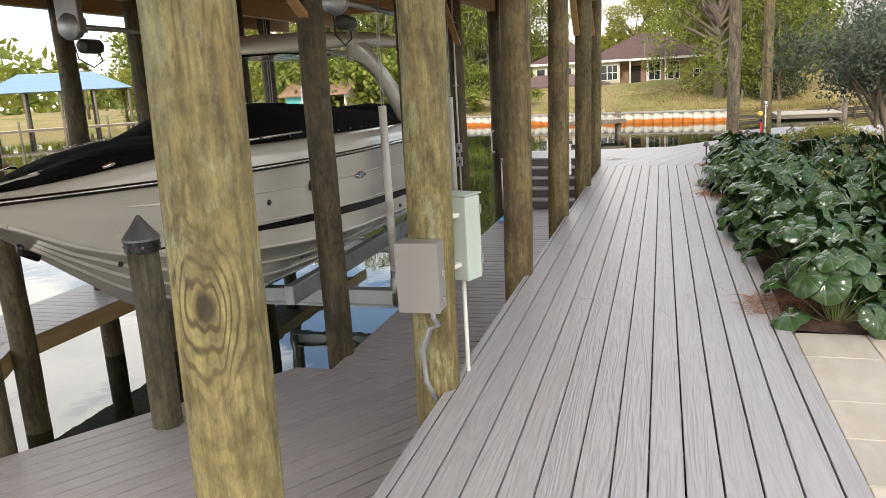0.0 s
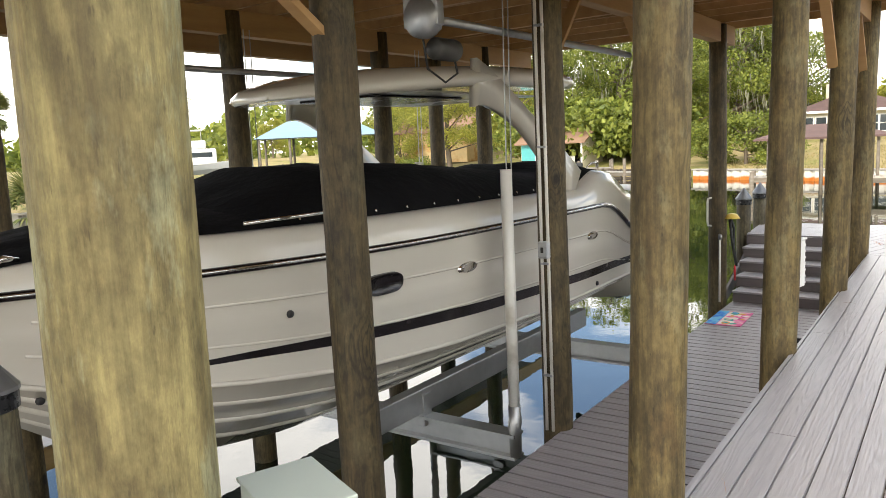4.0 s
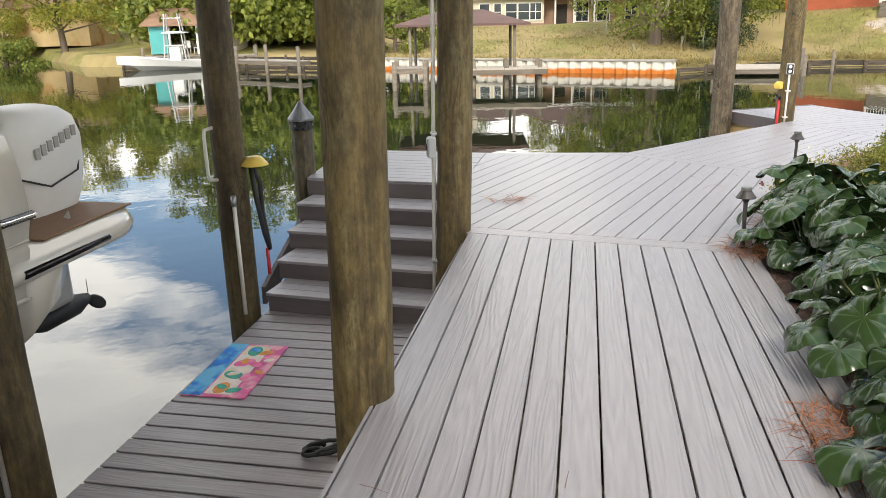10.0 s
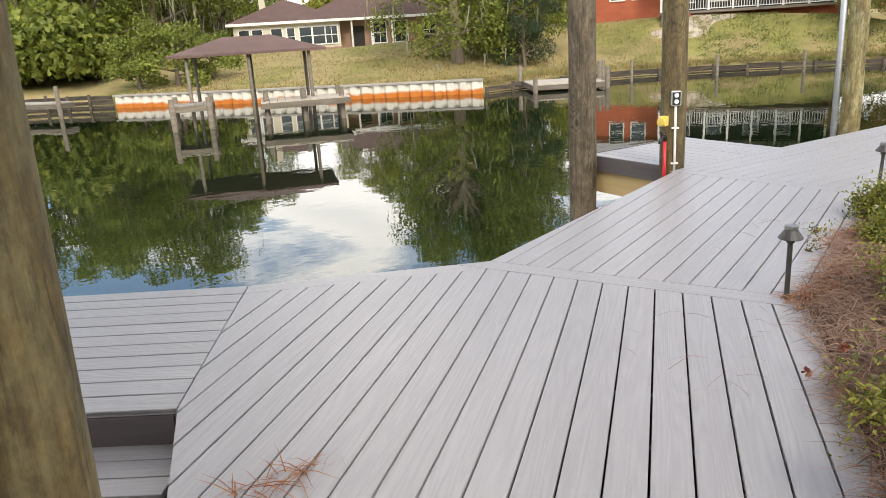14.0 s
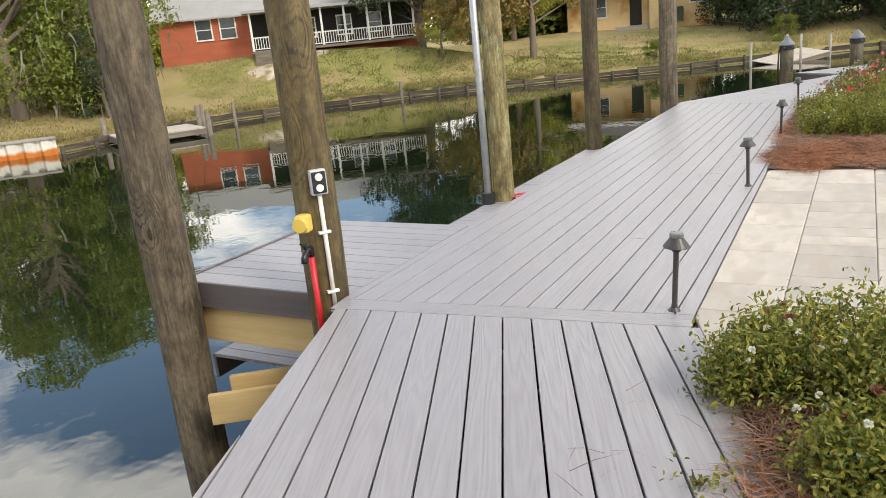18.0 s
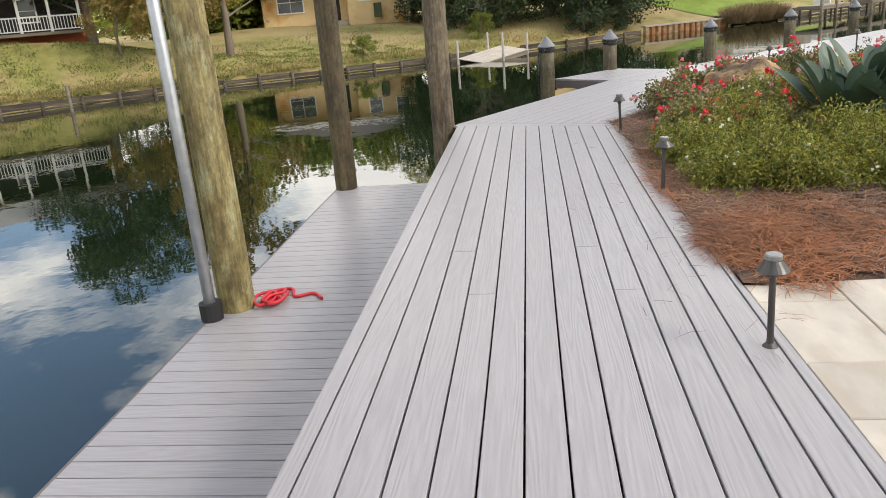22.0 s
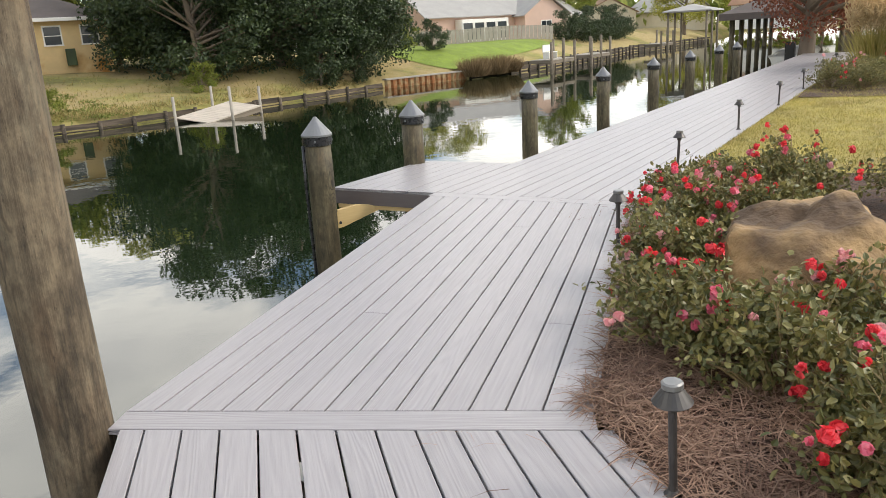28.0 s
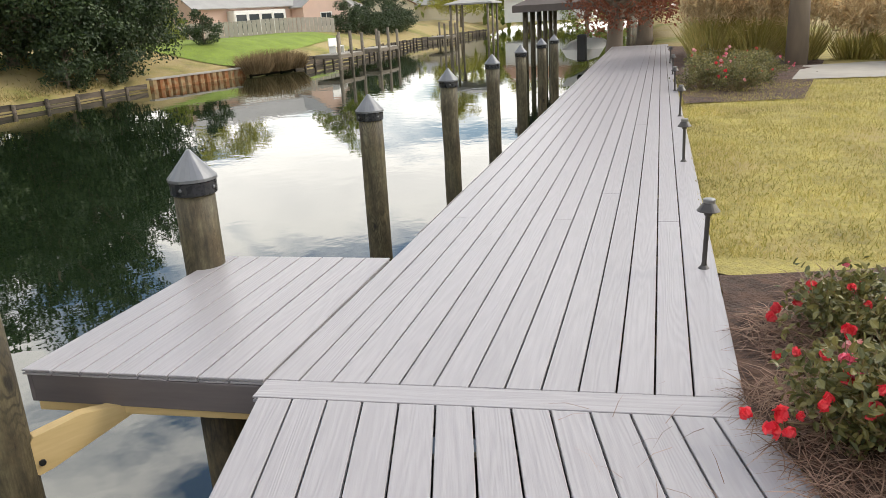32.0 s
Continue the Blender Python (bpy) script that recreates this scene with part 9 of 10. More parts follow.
def small_boat(name, m, ln, beam_w, label, mat=M_WHITEPAINT, tower=False, cabin=False):
    bt = thing(name, label, "boat")
    rows = []
    for i in range(15):
        k = i / 14
        hb = beam_w / 2 * (1 - (1 - min(1, (k + 0.02) / 0.55)) ** 2.2)
        top = 0.85 - 0.35 * smooth01(k * 1.4)
        kz = -0.25 + 0.75 * (1 - smooth01(k / 0.3))
        rows.append([(k * ln, -hb * 0.92, top - 0.08), (k * ln, -hb, top), (k * ln, -hb * 0.75, 0.0 + 0.3 * (1 - k)), (k * ln, 0, kz), (k * ln, hb * 0.75, 0.0 + 0.3 * (1 - k)), (k * ln, hb, top), (k * ln, hb * 0.92, top - 0.08), (k * ln, -hb * 0.92, top - 0.08)])
    bm = loft(rows, True)
    bmesh.ops.recalc_face_normals(bm, faces=bm.faces)
    part("hull", bm, mat, bt, at=m)
    if tower:
        bm = bmesh.new()
        for sx in (0.5, 0.72):
            for sy in (-0.75, 0.75):
                add_tube(bm, [(ln * sx, sy, 0.5), (ln * 0.6 + (sx - 0.6) * ln * 0.6, sy * 0.7, 3.6)], 0.05, 6)
        for z in (1.5, 2.4, 3.3):
            add_tube(bm, [(ln * 0.52, -0.6, z), (ln * 0.70, -0.6, z), (ln * 0.70, 0.6, z), (ln * 0.52, 0.6, z), (ln * 0.52, -0.6, z)], 0.04, 6)
        part("tower", bm, M_ALU, bt, "tall tubular tower", at=m)
        part("console", box_bm(ln * 0.55, ln * 0.66, -0.5, 0.5, 0.3, 1.5, 0.05), M_WHITEPAINT, bt, at=m)
        part("t_top", box_bm(ln * 0.5, ln * 0.74, -0.9, 0.9, 2.3, 2.38, 0.03), M_WHITEPAINT, bt, at=m)
    if cabin:
        part("cabin", box_bm(ln * 0.3, ln * 0.8, -beam_w * 0.36, beam_w * 0.36, 0.6, 1.9, 0.15), mat, bt, at=m)
        part("cabin_window", box_bm(ln * 0.34, ln * 0.76, -beam_w * 0.365, beam_w * 0.365, 1.2, 1.6, 0.02), M_GLASS, bt, "dark cabin windows", at=m)
        part("flybridge", box_bm(ln * 0.4, ln * 0.72, -beam_w * 0.3, beam_w * 0.3, 1.92, 2.6, 0.1), mat, bt, at=m)
        part("bridge_top", box_bm(ln * 0.42, ln * 0.7, -beam_w * 0.3, beam_w * 0.3, 3.4, 3.5, 0.04), mat, bt, at=m)
        for x in (0.44, 0.68):
            part("top_post", tube_bm([(ln * x, beam_w * 0.25, 2.6), (ln * x, beam_w * 0.25, 3.4)], 0.03, 6), M_ALU, bt, at=m)
    part("motor", box_bm(ln * 0.99, ln * 1.08, -0.25, 0.25, -0.2, 1.2, 0.08), M_RUBBER if not cabin else mat, bt, at=m)
    return bt


small_boat("fishing_boat", Matrix.Translation((-3.0, 61.6, WATER_Z + 0.15)) @ Matrix.Rotation(-0.12, 4, "Z"), 6.6, 2.3, "white fishing boat with a tall tower at a far dock", tower=True)
small_boat("yacht", Matrix.Translation((-24.5, 61.2, 0.3)) @ Matrix.Rotation(-2.72, 4, "Z"), 8.0, 3.0, "white motor yacht at a distant dock", cabin=True)
small_boat("dinghy", Matrix.Translation((56.4, -20.6, WATER_Z + 0.55)) @ Matrix.Rotation(2.34, 4, "Z"), 5.6, 2.3, "small white boat with a dark motor under the far boathouse", tower=False)

# blue-roofed boathouse across the basin
M_BLUE = material("blue_metal_roof", (0.24, 0.37, 0.47), rough=0.45, var=0.08, scale=2.0, stretch=(1, 12, 1), bump=0.1)
BH = Matrix.Translation((-24.2, 83.0, 0)) @ Matrix.Rotation(0.26, 4, "Z")
bb = thing("blue_boathouse", "open boathouse with a pale blue metal roof", "boathouse")
bm = bmesh.new()
a = [bm.verts.new(p) for p in ((-7.0, -4, 3.1), (7.0, -4, 3.1), (7.0, 4, 3.1), (-7.0, 4, 3.1))]
b = [bm.verts.new(p) for p in ((-3.5, 0, 5.0), (3.5, 0, 5.0))]
for f in ((a[0], a[1], b[1], b[0]), (a[2], a[3], b[0], b[1]), (a[1], a[2], b[1]), (a[3], a[0], b[0]), tuple(a[::-1])):
    bm.faces.new(f)
part("roof", bm, M_BLUE, bb, "pale blue metal hip roof", at=BH)
for x in (-6.5, -3.2, 0, 3.2, 6.5):
    for y in (-3.6, 3.6):
        part("pole", tube_bm([(x, y, -3), (x, y, 3.1)], 0.14, 8), M_TIMBER_OLD, bb, smooth=True, at=BH)
simple_dock("basin_dock", [tuple((BH @ Vector(p)).xy) for p in ((-8, -5, 0), (8, -5, 0), (8, -3.8, 0), (-8, -3.8, 0))], -0.5, [(*(BH @ Vector((x, -5, 0))).xy, 0.3) for x in (-8, -4, 0, 4, 8)], "pale dock before the blue-roofed boathouse", M_CREAM)

# floating dock with a ramp, and its posts
fd = thing("floating_dock", "tilted grey floating dock with weathered posts", "dock")
FM = Matrix.Translation((53.8, 13.4, -1.48)) @ Matrix.Scale(0.80, 4) @ Matrix.Rotation(-0.16, 4, "Y") @ Matrix.Rotation(-0.75, 4, "Z")
for i in range(14):
    part("dock_plank", box_bm(-2.2 + i * 0.31, -1.905 + i * 0.31, -1.3, 1.3, 0, 0.06, 0.006), M_PALEBOARD, fd, at=FM)
for y in (-1.25, 1.25):
    part("edge_beam", box_bm(-2.2, 2.12, y - 0.05, y + 0.05, -0.3, -0.004, 0.005), M_TIMBER_OLD, fd, at=FM)
for x, y, top, tl in ((51.6, 15.2, -0.5, 0.06), (56.0, 13.8, -0.35, 0.22), (52.3, 12.8, -0.25, -0.12), (54.8, 11.5, -0.45, 0.0)):
    part("post", tube_bm([(-tl, 0, -3), (tl, 0, top)], 0.065, 8), M_GREYBOARD, fd, "weathered grey post", smooth=True, at=Matrix.Translation((x, y, 0)))
# little dock by the brick house
ld = simple_dock("bank_dock", [(27.6, 36.4), (30.7, 34.7), (32.3, 37.5), (29.2, 39.2)], -1.36, [(27.7, 36.3, -1.05), (29.1, 39.3, -0.6), (30.8, 34.6, -0.7), (31.6, 36.0, -0.5)], "small weathered dock on the far bank", M_PALEBOARD)
for i in (0, 1, 4, 7):
    x, y = 33.0 + i * 1.2, 37.6 - 0.85 * i
    part("wall_post", tube_bm([(0, 0, -3), (0, 0, -0.55 - 0.1 * (i % 3))], 0.08, 8), M_TIMBER_OLD, ld, smooth=True, at=Matrix.Translation((x, y - 0.4, 0)))

# ---- houses ----
M_BRICK = material("red_brick", (0.42, 0.115, 0.055), rough=0.85, var=0.18, scale=6.0, stretch=(1, 1, 3.2), bump=0.3)
M_ROOFGREY = material("grey_shingle", (0.36, 0.35, 0.33), rough=0.85, var=0.12, scale=5.0, bump=0.3)
M_ROOFDARK = material("dark_shingle", (0.13, 0.11, 0.10), rough=0.9, var=0.2, scale=5.0, bump=0.3)
M_STUCCO = material("yellow_stucco", (0.68, 0.50, 0.25), rough=0.85, var=0.1, scale=2.5, dark=(0.50, 0.24, 0.06), dark_at=0.60, dark_scale=0.5, bump=0.15)
M_TANBRICK = material("tan_brick", (0.36, 0.23, 0.16), rough=0.85, var=0.15, scale=5.0, stretch=(1, 1, 3), bump=0.2)
M_PINK = material("pink_siding", (0.62, 0.44, 0.35), rough=0.7, var=0.06, scale=2.0)


def hip(parent, m, x0, x1, y0, y1, ze, zr, mat, name="roof", over=0.5, thick=0.18):
    x0, x1, y0, y1 = x0 - over, x1 + over, y0 - over, y1 + over
    d = min(x1 - x0, y1 - y0) / 2
    bm = bmesh.new()
    a = [bm.verts.new(p) for p in ((x0, y0, ze), (x1, y0, ze), (x1, y1, ze), (x0, y1, ze))]
    a2 = [bm.verts.new((v.co.x, v.co.y, ze + thick)) for v in a]
    if x1 - x0 >= y1 - y0:
        b = [bm.verts.new((x0 + d, (y0 + y1) / 2, zr)), bm.verts.new((x1 - d, (y0 + y1) / 2, zr))]
        fs = ((a2[0], a2[1], b[1], b[0]), (a2[2], a2[3], b[0], b[1]), (a2[1], a2[2], b[1]), (a2[3], a2[0], b[0]))
    else:
        b = [bm.verts.new(((x0 + x1) / 2, y0 + d, zr)), bm.verts.new(((x0 + x1) / 2, y1 - d, zr))]
        fs = ((a2[1], a2[2], b[1], b[0]), (a2[3], a2[0], b[0], b[1]), (a2[0], a2[1], b[0]), (a2[2], a2[3], b[1]))
    for f in fs:
        bm.faces.new(f)
    bm.faces.new(a[::-1])
    for i in range(4):
        bm.faces.new((a[i], a[(i + 1) % 4], a2[(i + 1) % 4], a2[i]))
    return part(name, bm, mat, parent, at=m)


# low house with a maroon hip roof and a bay of white windows
HM = Matrix.Translation((30.6, 64.6, 0.28)) @ Matrix.Rotation(-0.356, 4, "Z")
house_a = thing("maroon_roof_house", "low house with a maroon hip roof and white windows", "house")
part("wall", box_bm(-8.3, 0.0, 0.0, 8, -0.9, 2.45, 0), M_CREAM, house_a, "cream wall", at=HM)
part("base_wall", box_bm(-8.33, 0.03, -0.03, 8, -0.9, 0.42, 0), M_TANBRICK, house_a, "tan brick base", at=HM)
part("wing_wall", box_bm(0.04, 9.6, 1.7, 8, -0.9, 2.45, 0), M_TANBRICK, house_a, "tan brick wing", at=HM)
hip(house_a, HM, -8.3, 0.0, 0.0, 8, 2.47, 4.35, M_SHINGLE_R, over=0.45, thick=0.1)
hip(house_a, HM, -3.0, 9.6, 0.9, 11.5, 2.49, 5.1, M_SHINGLE_R, "wing_roof", 0.5, 0.1)
for x0, x1, y in ((-8.8, 0.5, -0.49), (0.51, 10.1, 0.36)):
    part("eave_trim", box_bm(x0, x1, y, y + 0.03, 2.36, 2.57, 0.005), M_WHITEPAINT, house_a, "white eave board", at=HM)
for x, w, n in ((-7.5, 0.75, 0), (-6.5, 0.75, 0), (-5.0, 0.8, 0), (-3.9, 0.55, 0), (-2.75, 0.9, 0), (-1.7, 0.9, 0), (-0.7, 0.9, 1)):
    window(house_a, HM, x, 0.0, 0.72, w, 1.3, "y-", n)
for x in (3.4, 5.2, 7.6):
    window(house_a, HM, x, 1.7, 0.5, 1.0, 1.6, "y-", 1)
part("door", box_bm(1.2, 2.1, 1.62, 1.69, -0.3, 1.9, 0.01), M_SHADE, house_a, "dark doorway", at=HM)
for x in (1.0, 2.6, 4.3):
    part("porch_post", box_bm(x - 0.07, x + 0.07, 0.55, 0.69, -0.6, 2.48, 0.01), M_WHITEPAINT, house_a, at=HM)
part("chimney", box_bm(-6.2, -5.7, 3.0, 3.5, 3.3, 4.9, 0.02), M_CREAM, house_a, at=HM)

# red brick house with a white porch
BM_ = Matrix.Translation((52.7, 47.0, 0.95)) @ Matrix.Rotation(-0.90, 4, "Z")
house_b = gable("brick_house", BM_, 18.0, 8.0, -0.3, 3.35, 5.6, M_BRICK, M_ROOFGREY, "red brick house with a grey roof and a white railed porch", "house", 0.45)
for x in (-6.0, -4.4):
    window(house_b, BM_, x, -4.0, 1.8, 0.95, 1.25, "y-", 0)
part("porch_floor", box_bm(-2.9, 8.3, -6.2, -4.01, 0.55, 0.72, 0.01), M_TIMBER_OLD, house_b, "dark porch floor", at=BM_)
part("porch_shade", box_bm(-2.8, 8.3, -4.02, -4.005, 0.73, 3.2, 0), M_SHADE, house_b, "dark sheet as painted shade on the porch wall", at=BM_)
part("porch_roof", box_bm(-3.2, 8.7, -6.6, -4.5, 3.12, 3.3, 0.01), M_ROOFGREY, house_b, at=BM_)
for i in range(8):
    x = -2.75 + i * 1.55
    part("porch_post", box_bm(x - 0.07, x + 0.07, -6.15, -6.01, 0.72, 3.12, 0.01), M_WHITEPAINT, house_b, at=BM_)
for i in range(7):
    x0 = -2.68 + i * 1.55
    part("rail", box_bm(x0, x0 + 1.39, -6.11, -6.05, 1.52, 1.60, 0.005), M_WHITEPAINT, house_b, at=BM_)
    part("rail", box_bm(x0, x0 + 1.39, -6.11, -6.05, 0.80, 0.86, 0.005), M_WHITEPAINT, house_b, at=BM_)
    for j in range(8):
        xx = x0 + 0.1 + j * 0.17
        part("baluster", box_bm(xx, xx + 0.04, -6.10, -6.06, 0.86, 1.52, 0), M_WHITEPAINT, house_b, at=BM_)
for x in (-1.2, 1.0, 3.5, 5.6):
    window(house_b, BM_, x, -4.025, 1.35, 0.9, 1.2, "y-", 0)
for i in range(4):
    part("step", box_bm(-2.7, -1.4, -6.5 - 0.28 * i, -6.22 - 0.28 * i, -0.3, 0.55 - 0.18 * i, 0.01), M_TIMBER_OLD, house_b, at=BM_)
tub = tagged(part("flower_pot", lathe_bm([(0.18, 0), (0.26, 0.45), (0.28, 0.45), (0.28, 0.52), (0.22, 0.52), (0, 0.44)], 16), M_BRICK, at=BM_ @ Matrix.Translation((-1.0, -6.0, 0.0)) @ Matrix.Translation((0, 0, 0.05))), "red clay pot beside the porch steps", "pot")

# yellow stucco house
YM = Matrix.Translation((76.9, 28.2, 0.6)) @ Matrix.Rotation(-1.33, 4, "Z")
house_c = thing("yellow_house", "yellow stucco house with a dark roof and rust stains", "house")
part("wall", box_bm(-5.5, 1.4, -3.2, 4, -1.2, 3.2, 0), M_STUCCO, house_c, "yellow stucco wall", at=YM)
part("front_wall", box_bm(1.41, 6.4, -4.2, 4, -1.2, 3.2, 0), M_STUCCO, house_c, "yellow stucco wall with orange stains", at=YM)
hip(house_c, YM, -5.5, 6.4, -4.2, 4, 3.22, 5.3, M_ROOFDARK, "roof", 0.6, 0.14)
part("eave_trim", box_bm(-6.15, 7.05, -4.85, -4.81, 3.15, 3.38, 0.01), M_WHITEPAINT, house_c, at=YM)
for x in (2.9, 5.2):
    window(house_c, YM, x, -4.2, 1.65, 1.0, 1.15, "y-", 0)
window(house_c, YM, -3.2, -3.2, 1.1, 2.0, 1.6, "y-", 1)
part("door", box_bm(-0.2, 0.8, -3.26, -3.205, 0.2, 2.6, 0.01), M_SHADE, house_c, "dark doorway", at=YM)
part("stoop", box_bm(-1.4, 1.3, -4.3, -3.21, -0.3, 0.16, 0.02), M_GREYBOARD, house_c, at=YM)
bin_ = tagged(part("waste_bin", box_bm(-0.3, 0.3, -0.35, 0.35, 0.0, 1.1, 0.04), M_TREE_D, at=YM @ Matrix.Translation((3.8, -4.75, 0.25))), "dark green wheeled bin by the wall", "bin")

# pink house with a grey roof, its fence and lawn, far along the canal
PM = Matrix.Translation((107.5, -15.0, 0)) @ Matrix.Rotation(-1.33, 4, "Z")
house_d = gable("pink_house", PM, 17.0, 9.0, -0.4, 3.4, 5.6, M_PINK, M_ROOFGREY, "pale pink house with a grey roof", "house", 0.5)
part("sunroom", box_bm(-5.0, 1.2, -6.0, -4.51, -0.4, 2.9, 0.02), M_WHITEPAINT, house_d, "white sunroom", at=PM)
for i in range(4):
    window(house_d, PM, -4.2 + i * 1.5, -6.0, 0.7, 1.2, 1.8, "y-", 0)
gm = PM @ Matrix.Translation((6.0, -4.2, 0)) @ Matrix.Rotation(math.pi / 2, 4, "Z")
front = gable("pink_gable", gm, 5.0, 6.0, -0.4, 3.2, 5.3, M_PINK, M_ROOFGREY, "gabled wing of the pale pink house", "house", 0.4)
window(front, gm, -2.5, 0, 0.9, 1.4, 1.4, "x-", 1)
fence = thing("plank_fence", "grey plank fence along a far lawn", "fence")
for i in range(52):
    k = i / 51
    x, y = 92.0 + 3.0 * k, 4.0 - 24.0 * k
    part("picket", box_bm(-0.02, 0.02, -0.20, 0.20, 0.1, 1.55, 0), M_GREYBOARD, fence, at=Matrix.Translation((x, y, float(bank_height(np.array([x]), np.array([y]))[0]) - 0.1)))
hedge = make_tree("hedge_bush", 2.0, 2.0, 2600, 0.17, M_TREE_D, "clipped dark hedge before a far house", 15, 0.08, low=0.05, lobes=30)
for i in range(5):
    put(hedge, 98.5 + i * 1.9, -24.5 - i * 2.3, i, 1.0)
# docks farther along
for i, (x, y) in enumerate(((69.5, -6.6), (74.5, -12.0), (90.0, -27.0))):
    simple_dock("canal_dock", [(x - 1.2, y - 2.6), (x + 1.6, y - 5.6), (x + 2.9, y - 4.4), (x + 0.1, y - 1.4)], -0.75, [(x - 1.2, y - 2.6, 0.5), (x + 0.2, y - 4.1, 0.7), (x + 1.6, y - 5.6, 0.5), (x + 2.9, y - 4.4, 0.6)], "weathered private dock along the canal")
bench = thing("dock_bench", "white bench on a canal dock", "bench", Matrix.Translation((70.8, -10.1, -0.74)) @ Matrix.Rotation(-0.8, 4, "Z"))
part("seat", box_bm(-0.8, 0.8, -0.25, 0.25, 0.42, 0.48, 0.01), M_WHITEPAINT, bench)
part("backrest", box_bm(-0.8, 0.8, 0.22, 0.28, 0.5, 1.0, 0.01), M_WHITEPAINT, bench)
for x in (-0.7, 0.7):
    part("leg", box_bm(x - 0.04, x + 0.04, -0.25, 0.25, 0, 0.42, 0), M_WHITEPAINT, bench)
LM = Matrix.Translation((86.0, -31.5, 0)) @ Matrix.Rotation(-0.75, 4, "Z")
cover = thing("boat_shelter", "pale metal boat shelter on poles along the canal", "boat shelter")
hip(cover, LM, -3.2, 3.2, -2, 2, 2.2, 2.9, M_ROOFGREY, "roof", 0.3, 0.12)
for x in (-3, 0, 3):
    for y in (-1.8, 1.8):
        part("pole", tube_bm([(x, y, -3), (x, y, 2.2)], 0.11, 8), M_TIMBER_OLD, cover, smooth=True, at=LM)
# dark boathouse at the end of the walk
DM = Matrix.Translation((54.7, -18.9, 0)) @ Matrix.Rotation(-0.80, 4, "Z")
db = thing("dark_boathouse", "dark-roofed open boathouse at the end of the walk", "boathouse")
hip(db, DM, -4.0, 9.0, -2.6, 3.2, 1.28, 3.0, M_ROOFDARK, "roof", 0.4, 0.35)
for x in (-3.8, -1.2, 1.4, 4.0, 6.6, 9.0):
    for y in (-2.4, 3.0):
        part("pole", tube_bm([(x, y, -3), (x, y, 1.4)], 0.14, 10), M_PILE, db, smooth=True, at=DM)
for i, (x, y) in enumerate(((118, -22), (124, -30), (128, -8), (132, -44), (116, 2), (140, -60), (112, -62), (150, -20))):
    hm = Matrix.Translation((x, y, 0.3)) @ Matrix.Rotation(-1.2 + 0.3 * i, 4, "Z")
    gable("distant_house", hm, 12, 8, -0.6, 2.9, 5.0, M_CREAM if i % 2 else M_WHITEPAINT, M_ROOFGREY if i % 3 else M_ROOFBR, "distant pale house among trees", "house")
for i, (x, y, sc) in enumerate(((98, 8, 1.0), (110, 4, 1.1), (122, -14, 1.1), (130, -36, 1.1), (118, -50, 1.0), (104, -62, 1.0), (128, -70, 1.1), (90, 16, 1.0), (84, 22, 1.0))):
    put(tall if i % 2 else light_oak, x, y, i * 0.7, sc)
for i, (x, y) in enumerate(((-20, 122), (-45, 125), (-60, 95), (-50, 75), (-70, 60), (-5, 112), (-80, 80), (-62, 45))):
    put(light_oak, x, y, i * 1.7, 0.62)
hm = Matrix.Translation((-58, 92, 0)) @ Matrix.Rotation(1.0, 4, "Z")
gable("distant_house", hm, 12, 7, -0.6, 2.4, 3.8, M_CREAM, M_ROOFBR, "distant pale house across the basin", "house")
hm = Matrix.Translation((-11, 92, 0)) @ Matrix.Rotation(-0.3, 4, "Z")
gable("distant_house", hm, 9, 7, -0.6, 3.2, 5.2, M_STUCCO, M_ROOFBR, "distant yellow house among trees", "house")

# rust-red cypress, pampas grass and palm trunk at the end of the lawn
cyp = make_tree("bald_cypress", 6.5, 2.9, 15000, 0.12, M_TREE_R, "bald cypress with rust-red needles", 25, 0.30, low=0.15, lobes=70, limbs=True)
cyp.matrix_basis = Matrix.Translation((41.3, -8.4, -0.05))
copy_thing(cyp, Matrix.Translation((46.4, -15.0, -0.05)) @ Matrix.Rotation(2.0, 4, "Z") @ Matrix.Scale(1.2, 4))


def pampas(x, y, seed, h, n, label):
    rng = np.random.default_rng(seed)
    pg = thing("pampas_grass", label, "ornamental grass", Matrix.Translation((x, y, -0.05)), "pampas clumps")
    a, r = rng.uniform(0, 2 * math.pi, n), rng.uniform(0.0, 0.35, n)
    pl = np.stack([r * np.cos(a), r * np.sin(a), np.zeros(n)], 1)
    d = np.stack([np.cos(a) * rng.uniform(0.1, 0.9, n), np.sin(a) * rng.uniform(0.1, 0.9, n), np.ones(n)], 1)
    part("blades", leaf_cloud("blades", pl, d, rand_dirs(rng, n), rng.uniform(0.5, 1.0, n) * h * 0.8, np.full(n, 0.02), "blade"), M_BLADE, pg)
    k = n // 6
    k *= 2
    a, r = rng.uniform(0, 2 * math.pi, k), rng.uniform(0.05, 0.75, k)
    tip = np.stack([r * np.cos(a), r * np.sin(a), h * rng.uniform(0.6, 1.0, k)], 1)
    c = np.repeat(tip, 14, 0) + rng.normal(scale=(0.05, 0.05, 0.12), size=(k * 14, 3))
    part("plumes", leaf_cloud("plumes", c, rand_dirs(rng, k * 14, 1.0), rand_dirs(rng, k * 14), rng.uniform(0.12, 0.26, k * 14), np.full(k * 14, 0.03), "diamond"), M_PAMPAS, pg, "pale feathery plumes")


